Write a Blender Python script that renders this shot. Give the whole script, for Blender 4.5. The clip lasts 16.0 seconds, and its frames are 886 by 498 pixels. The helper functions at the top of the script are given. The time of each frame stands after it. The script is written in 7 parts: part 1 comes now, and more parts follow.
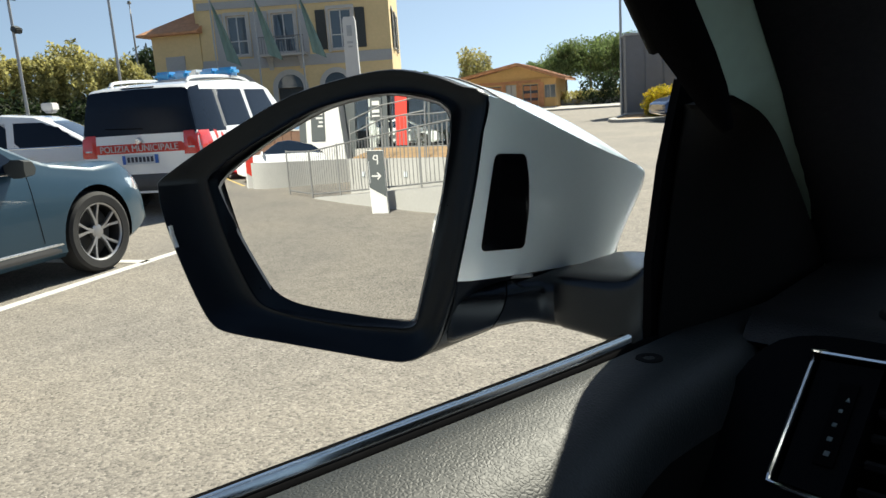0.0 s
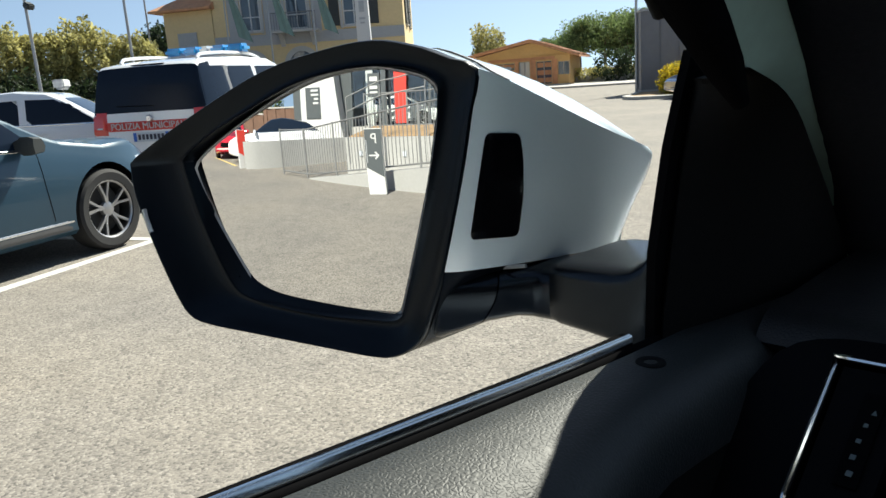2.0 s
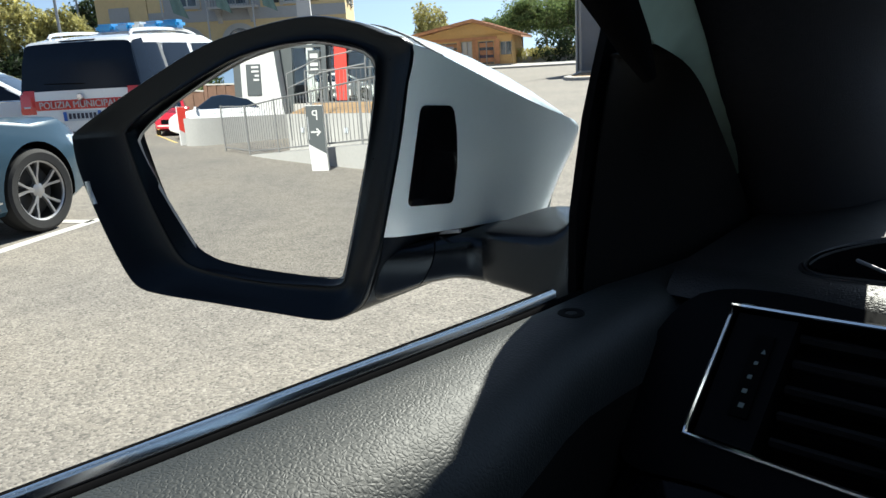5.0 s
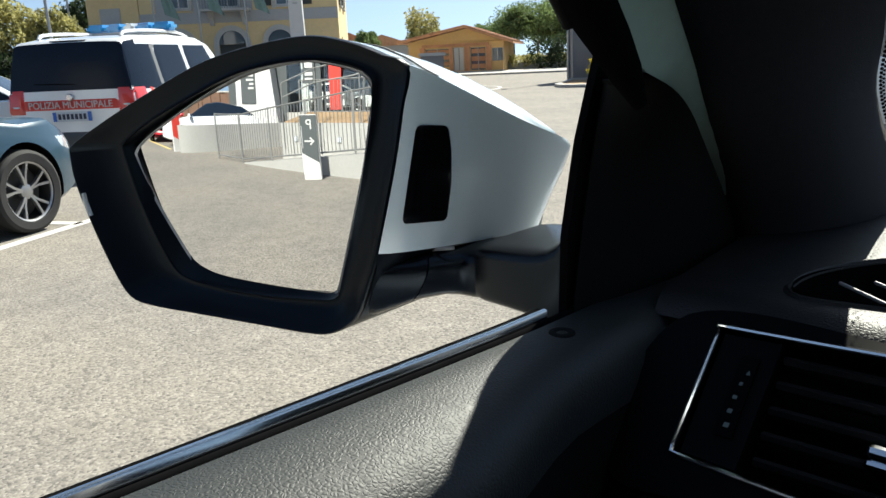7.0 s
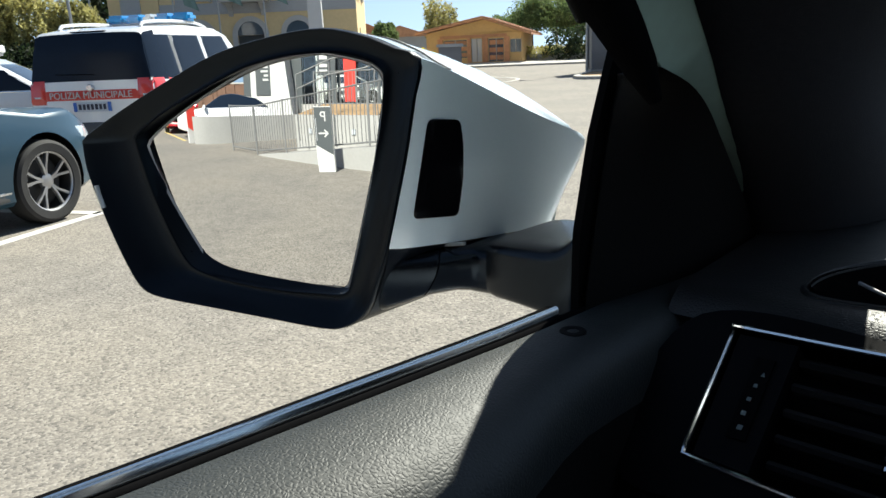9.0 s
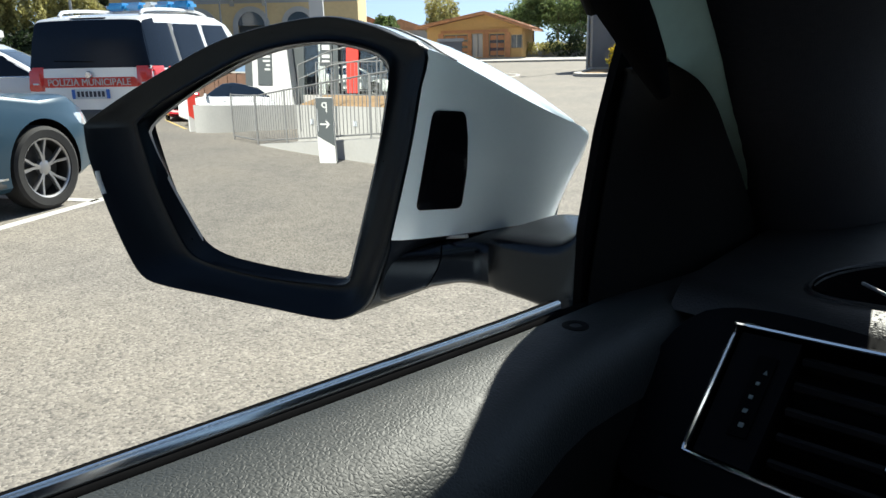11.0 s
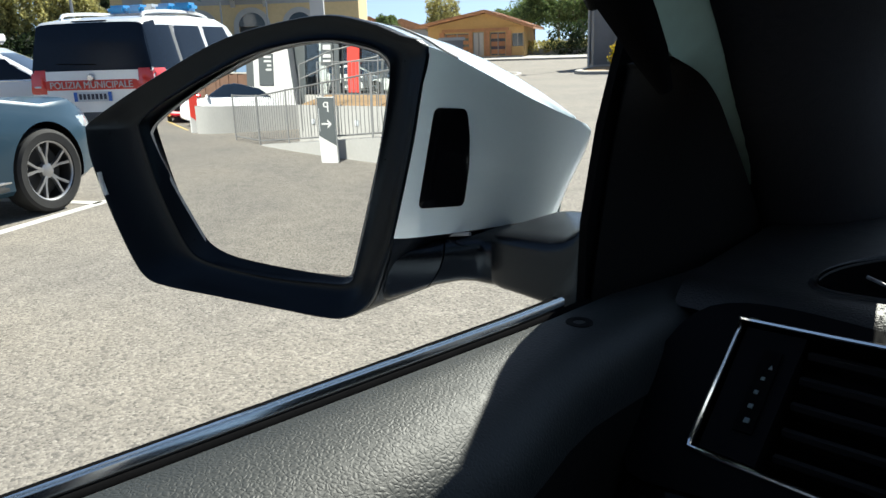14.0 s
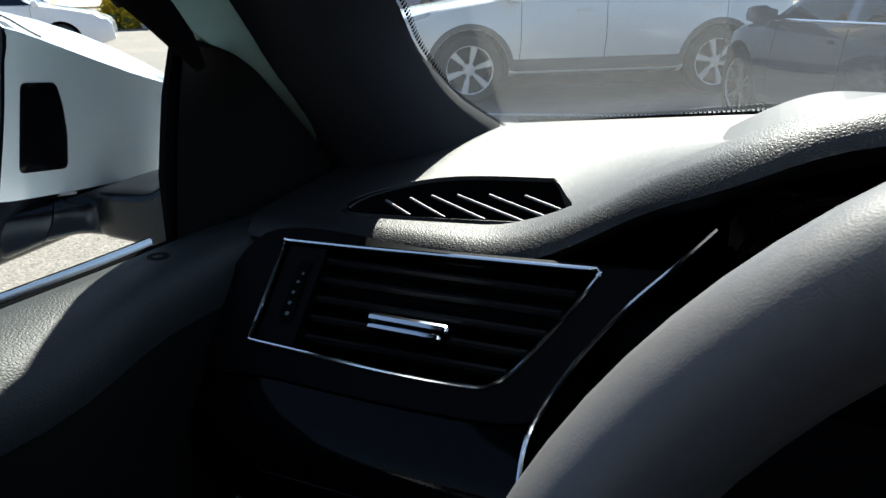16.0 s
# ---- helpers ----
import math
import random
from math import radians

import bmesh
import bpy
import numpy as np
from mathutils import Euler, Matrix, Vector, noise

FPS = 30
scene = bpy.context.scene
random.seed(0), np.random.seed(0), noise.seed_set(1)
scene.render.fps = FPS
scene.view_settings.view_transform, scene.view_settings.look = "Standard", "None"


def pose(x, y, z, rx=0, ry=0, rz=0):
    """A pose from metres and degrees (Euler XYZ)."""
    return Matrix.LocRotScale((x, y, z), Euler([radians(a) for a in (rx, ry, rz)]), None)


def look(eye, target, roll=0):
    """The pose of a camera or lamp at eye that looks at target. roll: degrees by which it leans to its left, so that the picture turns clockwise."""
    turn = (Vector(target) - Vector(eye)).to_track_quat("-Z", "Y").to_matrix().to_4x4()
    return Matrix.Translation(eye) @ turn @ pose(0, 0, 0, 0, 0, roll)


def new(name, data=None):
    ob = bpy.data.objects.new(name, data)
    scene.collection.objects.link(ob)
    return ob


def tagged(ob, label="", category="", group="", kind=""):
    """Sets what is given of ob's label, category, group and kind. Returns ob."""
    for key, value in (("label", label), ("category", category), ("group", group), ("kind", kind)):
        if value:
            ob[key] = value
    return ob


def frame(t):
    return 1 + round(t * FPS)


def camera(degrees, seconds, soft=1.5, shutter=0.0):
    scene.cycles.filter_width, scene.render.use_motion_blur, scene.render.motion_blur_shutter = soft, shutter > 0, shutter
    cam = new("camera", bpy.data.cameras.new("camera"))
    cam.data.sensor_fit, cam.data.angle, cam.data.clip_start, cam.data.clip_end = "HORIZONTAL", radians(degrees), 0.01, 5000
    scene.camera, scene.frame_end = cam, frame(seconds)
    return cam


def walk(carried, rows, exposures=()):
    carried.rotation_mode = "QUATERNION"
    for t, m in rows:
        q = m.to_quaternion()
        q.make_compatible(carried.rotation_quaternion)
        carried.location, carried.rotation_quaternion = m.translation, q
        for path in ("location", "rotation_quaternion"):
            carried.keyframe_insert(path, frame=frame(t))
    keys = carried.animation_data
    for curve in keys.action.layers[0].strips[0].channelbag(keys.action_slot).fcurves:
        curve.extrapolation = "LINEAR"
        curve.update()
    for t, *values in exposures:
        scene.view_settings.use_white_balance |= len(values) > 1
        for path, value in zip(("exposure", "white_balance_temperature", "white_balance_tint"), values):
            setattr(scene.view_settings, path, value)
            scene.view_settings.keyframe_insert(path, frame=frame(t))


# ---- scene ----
cam = camera(62.0, 16.0)
PATH = [
    (0, (-0.538, -0.316, 1.237), (-1.98, 1.009, 0.831), -3.7),
    (0.5, (-0.554, -0.283, 1.23), (-2.018, 0.996, 0.759), -4.2),
    (1, (-0.557, -0.276, 1.231), (-2.01, 1.006, 0.733), -3.9),
    (1.5, (-0.558, -0.277, 1.234), (-2.017, 1.007, 0.764), -3.8),
    (2, (-0.556, -0.278, 1.234), (-2.013, 1.011, 0.772), -3.7),
    (2.5, (-0.557, -0.283, 1.244), (-1.938, 1.057, 0.698), -1.8),
    (3, (-0.555, -0.287, 1.244), (-1.935, 1.059, 0.711), -1.5),
    (3.5, (-0.55, -0.288, 1.242), (-1.929, 1.063, 0.721), -2.2),
    (4, (-0.543, -0.286, 1.234), (-1.916, 1.074, 0.718), -3.4),
    (4.5, (-0.535, -0.291, 1.231), (-1.888, 1.086, 0.709), -3.5),
    (7, (-0.53, -0.301, 1.241), (-1.856, 1.106, 0.731), -2.4),
    (7.5, (-0.533, -0.303, 1.244), (-1.85, 1.105, 0.709), -1.4),
    (8, (-0.536, -0.301, 1.243), (-1.877, 1.084, 0.709), -1.8),
    (8.5, (-0.536, -0.303, 1.243), (-1.869, 1.089, 0.709), -1.2),
    (9, (-0.531, -0.295, 1.242), (-1.886, 1.077, 0.712), -2.3),
    (11.5, (-0.535, -0.298, 1.24), (-1.881, 1.077, 0.696), -0.9),
    (12, (-0.532, -0.302, 1.249), (-1.885, 1.074, 0.724), -0.8),
    (12.5, (-0.536, -0.299, 1.244), (-1.88, 1.079, 0.701), -0.8),
    (13, (-0.535, -0.302, 1.25), (-1.909, 1.058, 0.741), -1.3),
    (13.5, (-0.536, -0.298, 1.243), (-1.884, 1.08, 0.71), -1.3),
    (14, (-0.535, -0.296, 1.239), (-1.887, 1.074, 0.693), -1.7),
    (14.5, (-0.536, -0.303, 1.245), (-1.828, 1.09, 0.622), 0.9),
    (15, (-0.491, -0.311, 1.261), (-1.643, 1.196, 0.625), 2.2),
    (15.5, (-0.451, -0.324, 1.266), (-1.366, 1.319, 0.585), -0.0),
    (16, (-0.391, -0.329, 1.263), (-1.139, 1.391, 0.571), -0.8),
]
# the car leans a little on the sloping yard
CAR = pose(0, 0, 0, 0.05, 0.40, 0)
walk(cam, [(t, CAR @ look(eye, target, roll)) for t, eye, target, roll in PATH],
     exposures=[(0, 0.99, 6950, 3), (1.0, 1.0, 6800, 3), (2.5, 1.09, 6620, 3), (4.5, 1.12, 6420, 3), (7.0, 1.12, 6600, 3), (12, 1.1, 6500, 3), (14.5, 1.1, 6480, 3), (15.0, 1.26, 6420, 3), (15.5, 1.15, 6380, 3), (16, 1.46, 6330, 3)])

# ---- light ----
SUN_AZ, SUN_EL = 12.0, 45.0          # degrees left of the car's nose, degrees up
world = bpy.data.worlds.new("sky")
scene.world = world
world.use_nodes = True
wn = world.node_tree.nodes
sky = wn.new("ShaderNodeTexSky")
sky.sky_type = "NISHITA"
sky.sun_disc = False
sky.sun_elevation = radians(SUN_EL)
sky.sun_rotation = radians(-SUN_AZ)
sky.air_density, sky.dust_density, sky.ozone_density = 0.9, 0.3, 1.2
wn["Background"].inputs["Strength"].default_value = 0.062
# the horizon is clear: no yellow haze low down
wl = world.node_tree.links
gen, lift = wn.new("ShaderNodeTexCoord"), wn.new("ShaderNodeVectorMath")
lift.operation = "ADD"
lift.inputs[1].default_value = (0.0, 0.0, 0.16)
wl.new(gen.outputs["Generated"], lift.inputs[0])
norm = wn.new("ShaderNodeVectorMath")
norm.operation = "NORMALIZE"
wl.new(lift.outputs[0], norm.inputs[0])
wl.new(norm.outputs[0], sky.inputs[0])
pale = wn.new("ShaderNodeHueSaturation")
pale.inputs["Saturation"].default_value, pale.inputs["Value"].default_value = 0.88, 1.20
wl.new(sky.outputs[0], pale.inputs["Color"])
wl.new(pale.outputs[0], wn["Background"].inputs["Color"])
sun = new("sun", bpy.data.lights.new("sun", "SUN"))
sun.data.energy, sun.data.angle, sun.data.color = 5.0, radians(0.53), (1.0, 0.955, 0.87)
TO_SUN = Vector((-math.sin(radians(SUN_AZ)) * math.cos(radians(SUN_EL)), math.cos(radians(SUN_AZ)) * math.cos(radians(SUN_EL)), math.sin(radians(SUN_EL))))
sun.matrix_world = look(TO_SUN * 60, (0, 0, 0))


# ---- materials ----
def mat(name, col, rough=0.5, metal=0.0, var=0.12, scale=12.0, bump=0.0, bscale=200.0, cell=False, coat=0.0, spec=0.5, rand=0.0, col2=None):
    """A painted, cast or woven surface: colour with two scales of wear, gloss that varies, and fine relief."""
    m = bpy.data.materials.new(name)
    m.use_nodes = True
    n, ln = m.node_tree.nodes, m.node_tree.links
    b = n["Principled BSDF"]
    b.inputs["Metallic"].default_value = metal
    b.inputs["Specular IOR Level"].default_value = spec
    b.inputs["Coat Weight"].default_value = coat
    b.inputs["Coat Roughness"].default_value = 0.04
    tc = n.new("ShaderNodeTexCoord")
    big, small = n.new("ShaderNodeTexNoise"), n.new("ShaderNodeTexNoise")
    for node, s in ((big, scale), (small, scale * 11.0)):
        node.inputs["Scale"].default_value = s
        node.inputs["Detail"].default_value = 4.0
        ln.new(tc.outputs["Object"], node.inputs["Vector"])
    add = n.new("ShaderNodeMath")
    add.operation = "ADD"
    ln.new(big.outputs["Fac"], add.inputs[0])
    ln.new(small.outputs["Fac"], add.inputs[1])
    half = n.new("ShaderNodeMapRange")
    half.inputs["From Min"].default_value, half.inputs["From Max"].default_value = 0.6, 1.4
    ln.new(add.outputs[0], half.inputs["Value"])
    mix = n.new("ShaderNodeMix")
    mix.data_type = "RGBA"
    low = col2 or tuple(c * (1 - var) for c in col)
    high = tuple(min(1.0, c * (1 + var)) for c in col)
    mix.inputs[6].default_value, mix.inputs[7].default_value = (*low, 1), (*high, 1)
    ln.new(half.outputs[0], mix.inputs[0])
    out = mix.outputs[2]
    if rand:
        info, hsv = n.new("ShaderNodeObjectInfo"), n.new("ShaderNodeHueSaturation")
        mr = n.new("ShaderNodeMapRange")
        mr.inputs["To Min"].default_value, mr.inputs["To Max"].default_value = 1 - rand, 1 + rand
        ln.new(info.outputs["Random"], mr.inputs["Value"])
        ln.new(mr.outputs[0], hsv.inputs["Value"])
        ln.new(out, hsv.inputs["Color"])
        out = hsv.outputs[0]
    ln.new(out, b.inputs["Base Color"])
    rr = n.new("ShaderNodeMapRange")
    rr.inputs["To Min"].default_value, rr.inputs["To Max"].default_value = max(0.0, rough - 0.06 * (rough > 0.1)), min(1.0, rough + 0.06 * (rough > 0.1))
    ln.new(small.outputs["Fac"], rr.inputs["Value"])
    ln.new(rr.outputs[0], b.inputs["Roughness"])
    if bump:
        bp = n.new("ShaderNodeBump")
        bp.inputs["Strength"].default_value = 1.0
        bp.inputs["Distance"].default_value = bump
        if cell:
            v = n.new("ShaderNodeTexVoronoi")
            v.feature = "DISTANCE_TO_EDGE"
            warp = n.new("ShaderNodeTexNoise")
            warp.inputs["Scale"].default_value = bscale * 0.6
            va = n.new("ShaderNodeVectorMath")
            va.operation = "MULTIPLY_ADD"
            va.inputs[1].default_value = (1.2 / bscale,) * 3
            ln.new(tc.outputs["Object"], warp.inputs["Vector"])
            ln.new(warp.outputs["Color"], va.inputs[0])
            ln.new(tc.outputs["Object"], va.inputs[2])
            ln.new(va.outputs[0], v.inputs["Vector"])
            cl = n.new("ShaderNodeMapRange")
            cl.inputs["From Max"].default_value = 0.32
            cl.interpolation_type = "SMOOTHSTEP"
            ln.new(v.outputs["Distance"], cl.inputs["Value"])
            src = cl.outputs[0]
        else:
            v = n.new("ShaderNodeTexNoise")
            v.inputs["Detail"].default_value = 3.0
            ln.new(tc.outputs["Object"], v.inputs["Vector"])
            src = v.outputs["Fac"]
        v.inputs["Scale"].default_value = bscale
        ln.new(src, bp.inputs["Height"])
        ln.new(bp.outputs[0], b.inputs["Normal"])
    return m


def asphalt():
    """Sun-bleached asphalt: pale stone chips in grey binder, worn patches, a few oil stains."""
    m = bpy.data.materials.new("asphalt")
    m.use_nodes = True
    n, ln = m.node_tree.nodes, m.node_tree.links
    b = n["Principled BSDF"]
    b.inputs["Roughness"].default_value = 0.9
    b.inputs["Specular IOR Level"].default_value = 0.3
    tc = n.new("ShaderNodeTexCoord")

    def tex(kind, s, det=3.0):
        t = n.new(kind)
        t.inputs["Scale"].default_value = s
        if kind == "ShaderNodeTexNoise":
            t.inputs["Detail"].default_value = det
        ln.new(tc.outputs["Object"], t.inputs["Vector"])
        return t

    def ramp(src, stops):
        r = n.new("ShaderNodeValToRGB")
        while len(r.color_ramp.elements) < len(stops):
            r.color_ramp.elements.new(0.5)
        for e, (p, c) in zip(r.color_ramp.elements, stops):
            e.position, e.color = p, (*c, 1)
        ln.new(src, r.inputs[0])
        return r.outputs[0]

    def mix(kind, fac, a, c):
        x = n.new("ShaderNodeMix")
        x.data_type, x.blend_type = "RGBA", kind
        x.inputs[0].default_value = fac
        ln.new(a, x.inputs[6])
        ln.new(c, x.inputs[7])
        return x.outputs[2]

    chips = tex("ShaderNodeTexVoronoi", 92.0)
    sep = n.new("ShaderNodeSeparateColor")
    ln.new(chips.outputs["Color"], sep.inputs[0])
    base = ramp(sep.outputs[0], [(0.0, (0.140, 0.131, 0.122)), (0.16, (0.205, 0.192, 0.177)), (0.5, (0.272, 0.252, 0.226)), (0.85, (0.322, 0.299, 0.266)), (1.0, (0.385, 0.362, 0.328))])
    fine = ramp(tex("ShaderNodeTexNoise", 160.0).outputs["Fac"], [(0.3, (0.70, 0.70, 0.71)), (0.62, (1.0, 0.99, 0.97))])
    worn = ramp(tex("ShaderNodeTexNoise", 0.55, 6.0).outputs["Fac"], [(0.3, (0.82, 0.82, 0.83)), (0.6, (1.0, 0.985, 0.96)), (0.8, (1.0, 0.96, 0.9))])
    mid = ramp(tex("ShaderNodeTexNoise", 5.0, 5.0).outputs["Fac"], [(0.35, (0.86, 0.86, 0.86)), (0.65, (1.0, 1.0, 1.0))])
    out = mix("MULTIPLY", 0.8, base, fine)
    out = mix("MULTIPLY", 1.0, out, worn)
    out = mix("MULTIPLY", 1.0, out, mid)
    ln.new(out, b.inputs["Base Color"])
    bp = n.new("ShaderNodeBump")
    bp.inputs["Distance"].default_value = 0.0016
    ln.new(chips.outputs["Distance"], bp.inputs["Height"])
    bp.invert = True
    ln.new(bp.outputs[0], b.inputs["Normal"])
    return m


def clear_glass(name, veil_least, veil_most):
    m = bpy.data.materials.new(name)
    m.use_nodes = True
    n, ln = m.node_tree.nodes, m.node_tree.links
    n.remove(n["Principled BSDF"])
    tr, gl, mx, lw, pw, mr = (n.new(k) for k in ("ShaderNodeBsdfTransparent", "ShaderNodeBsdfGlossy", "ShaderNodeMixShader", "ShaderNodeLayerWeight", "ShaderNodeMath", "ShaderNodeMapRange"))
    tr.inputs[0].default_value = (0.95, 0.98, 0.965, 1)
    gl.inputs["Roughness"].default_value = 0.0
    lw.inputs[0].default_value = 0.5
    pw.operation = "POWER"
    pw.inputs[1].default_value = 5.0
    mr.inputs["To Min"].default_value, mr.inputs["To Max"].default_value = 0.075, 0.9
    ln.new(lw.outputs["Facing"], pw.inputs[0])
    ln.new(pw.outputs[0], mr.inputs["Value"])
    ln.new(mr.outputs[0], mx.inputs[0])
    ln.new(tr.outputs[0], mx.inputs[1])
    ln.new(gl.outputs[0], mx.inputs[2])
    # thin, uneven translucent veil that stands in for glare on the glass
    veil, film, spots, amount, tc = (n.new(k) for k in ("ShaderNodeBsdfTranslucent", "ShaderNodeMixShader", "ShaderNodeTexNoise", "ShaderNodeMapRange", "ShaderNodeTexCoord"))
    veil.inputs[0].default_value = (0.86, 0.92, 1.0, 1)
    spots.inputs["Scale"].default_value, spots.inputs["Detail"].default_value = 9.0, 8.0
    amount.inputs["To Min"].default_value, amount.inputs["To Max"].default_value = veil_least, veil_most
    ln.new(tc.outputs["Object"], spots.inputs["Vector"])
    ln.new(spots.outputs["Fac"], amount.inputs["Value"])
    ln.new(amount.outputs[0], film.inputs[0])
    ln.new(mx.outputs[0], film.inputs[1])
    ln.new(veil.outputs[0], film.inputs[2])
    ln.new(film.outputs[0], n["Material Output"].inputs[0])
    return m


M_ASPHALT = asphalt()
M_GLASS = clear_glass("clear_glass", 0.0, 0.004)
M_SCREEN = clear_glass("dusty_windscreen", 0.011, 0.030)
M_MIRROR = mat("silvered_glass", (0.83, 0.84, 0.845), 0.0, 1.0, 0.0)
M_CAP = mat("white_lacquer", (0.76, 0.865, 0.915), 0.20, 0, 0.015, 30, coat=1.0)
M_BLACK = mat("black_plastic", (0.0020, 0.0027, 0.0045), 0.30, 0, 0.2, 60, 0.00008, 2200, spec=0.20)
# blue tint put on the sheen so that reflections read as sky
M_BLACK.node_tree.nodes["Principled BSDF"].inputs["Specular Tint"].default_value = (0.62, 0.80, 1.0, 1)
M_CAP.node_tree.nodes["Principled BSDF"].inputs["Coat Roughness"].default_value = 0.16
M_ARM = mat("satin_black_plastic", (0.005, 0.0058, 0.0075), 0.24, 0, 0.15, 60, 0.000015, 2200, spec=0.34)
# same blue put into the arm's sheen
M_ARM.node_tree.nodes["Principled BSDF"].inputs["Specular Tint"].default_value = (0.66, 0.82, 1.0, 1)
M_SEAL = mat("black_rubber", (0.006, 0.006, 0.0065), 0.8, 0, 0.2, 60, spec=0.0)
M_PIANO = mat("piano_black", (0.003, 0.003, 0.004), 0.07, 0, 0.1, 40, spec=0.12)
M_VENTSLAT = mat("satin_vent_plastic", (0.012, 0.012, 0.013), 0.42, 0, 0.1, 40, spec=0.5)
M_SENSOR = mat("sensor_window", (0.003, 0.003, 0.004), 0.16, 0, 0.1, 40, spec=0.15)
M_CHROME = mat("chrome", (0.78, 0.80, 0.83), 0.10, 1.0, 0.04, 90)
M_DARKCHROME = mat("dark_bright_trim", (0.62, 0.65, 0.68), 0.13, 1.0, 0.05, 90)
M_SATIN = mat("satin_chrome", (0.72, 0.72, 0.72), 0.28, 1.0, 0.05, 90)
M_DOORPAD = mat("grained_grey_vinyl", (0.020, 0.0232, 0.0236), 0.57, 0, 0.08, 8, 0.00012, 470, True, spec=0.48)
M_DASHPAD = mat("grained_dash_vinyl", (0.009, 0.0088, 0.0094), 0.53, 0, 0.06, 8, 0.00012, 500, True, spec=0.58)
# paler than the dash pad: sun on the slat edges is put into the colour
M_SLAT = mat("grey_slat_plastic", (0.28, 0.275, 0.28), 0.5, 0, 0.08, 40)
M_SAIL = mat("dark_grained_plastic", (0.0080, 0.0079, 0.0076), 0.7, 0, 0.12, 20, 0.0002, 900, spec=0.09)
M_FABRIC = mat("navy_black_fabric", (0.024, 0.0258, 0.032), 0.9, 0, 0.2, 300, 0.0005, 1500, spec=0.12)
M_FABRIC.node_tree.nodes["Principled BSDF"].inputs["Sheen Weight"].default_value = 0.10
M_FABRIC.node_tree.nodes["Principled BSDF"].inputs["Sheen Roughness"].default_value = 0.35
M_GREYSEAL = mat("grey_green_trim", (0.46, 0.64, 0.54), 0.6, 0, 0.08, 10)
M_LEATHER = mat("wheel_leather", (0.105, 0.101, 0.105), 0.46, 0, 0.1, 25, 0.00006, 1500, spec=0.5)
M_DARK = mat("dark_plastic", (0.0045, 0.0045, 0.0055), 0.55, 0, 0.15, 30, spec=0.06)
M_MARK = mat("pale_print", (0.17, 0.21, 0.21), 0.6, 0, 0.05, 50)
M_LINE = mat("road_paint", (0.56, 0.55, 0.525), 0.8, 0, 0.14, 6, 0.001, 160)
M_LINE_Y = mat("yellow_road_paint", (0.62, 0.47, 0.16), 0.8, 0, 0.2, 6)
M_TYRE = mat("tyre_rubber", (0.018, 0.018, 0.019), 0.8, 0, 0.2, 30, 0.001, 120)
M_ALLOY = mat("alloy", (0.40, 0.40, 0.41), 0.36, 0.85, 0.06, 30)
M_ALLOY_BRIGHT = mat("bright_alloy", (0.66, 0.66, 0.66), 0.40, 0.35, 0.06, 30)
M_DISC = mat("brake_iron", (0.045, 0.044, 0.043), 0.6, 0.5, 0.2, 30)
M_TINT = mat("tinted_glass", (0.008, 0.014, 0.026), 0.03, 0, 0.05, 3, coat=0.0, spec=0.24)
M_TINT_DULL = mat("dusty_tinted_glass", (0.006, 0.012, 0.025), 0.14, 0, 0.15, 3, spec=0.14)
M_LAMP = mat("headlamp_glass", (0.55, 0.58, 0.60), 0.08, 0.3, 0.15, 25, coat=1.0)
M_TAIL = mat("red_lamp", (0.62, 0.035, 0.03), 0.12, 0, 0.12, 30, coat=1.0)
M_AMBER = mat("amber_lamp", (0.75, 0.28, 0.05), 0.15, 0, 0.1, 30, coat=1.0)
M_BLUELAMP = mat("blue_beacon", (0.012, 0.27, 0.62), 0.15, 0, 0.12, 8, coat=1.0)
M_PLATE = mat("plate_white", (0.52, 0.57, 0.63), 0.45, 0, 0.04, 20)
M_PLATE_B = mat("plate_blue", (0.03, 0.13, 0.50), 0.45, 0, 0.04, 20)
M_BAR = mat("dark_lettering", (0.03, 0.035, 0.06), 0.6, 0, 0.05, 20)
M_RED = mat("red_vinyl", (0.62, 0.05, 0.035), 0.35, 0, 0.06, 20)
M_WHITEPAINT = mat("white_car_paint", (0.78, 0.79, 0.80), 0.25, 0, 0.03, 3, coat=1.0)
M_BLUEGREY = mat("blue_grey_paint", (0.017, 0.051, 0.083), 0.34, 0.2, 0.03, 3, coat=0.35)
M_SILVER = mat("silver_paint", (0.66, 0.68, 0.70), 0.34, 0.2, 0.05, 3, coat=1.0)
M_NAVY = mat("navy_paint", (0.040, 0.052, 0.085), 0.22, 0.3, 0.08, 3, coat=1.0)
M_DARKBLUE = mat("dark_blue_paint", (0.03, 0.06, 0.14), 0.22, 0.3, 0.08, 3, coat=1.0)
M_REDPAINT = mat("red_car_paint", (0.50, 0.02, 0.035), 0.25, 0.1, 0.06, 3, coat=1.0)
M_CLAD = mat("grey_cladding", (0.075, 0.075, 0.077), 0.6, 0, 0.12, 12)
M_RENDERWALL = mat("white_render", (0.35, 0.347, 0.335), 0.85, 0, 0.07, 1.6, 0.0015, 60)
M_YELLOW = mat("yellow_stucco", (0.66, 0.51, 0.28), 0.9, 0, 0.08, 0.6, 0.003, 25)
M_GREYSTUCCO = mat("grey_stucco", (0.38, 0.385, 0.39), 0.9, 0, 0.08, 0.7, 0.003, 25)
M_STONE = mat("grey_stone", (0.46, 0.45, 0.43), 0.8, 0, 0.12, 2.0, 0.004, 18)
M_ORANGE = mat("ochre_stucco", (0.56, 0.365, 0.155), 0.9, 0, 0.1, 0.7, 0.003, 20)
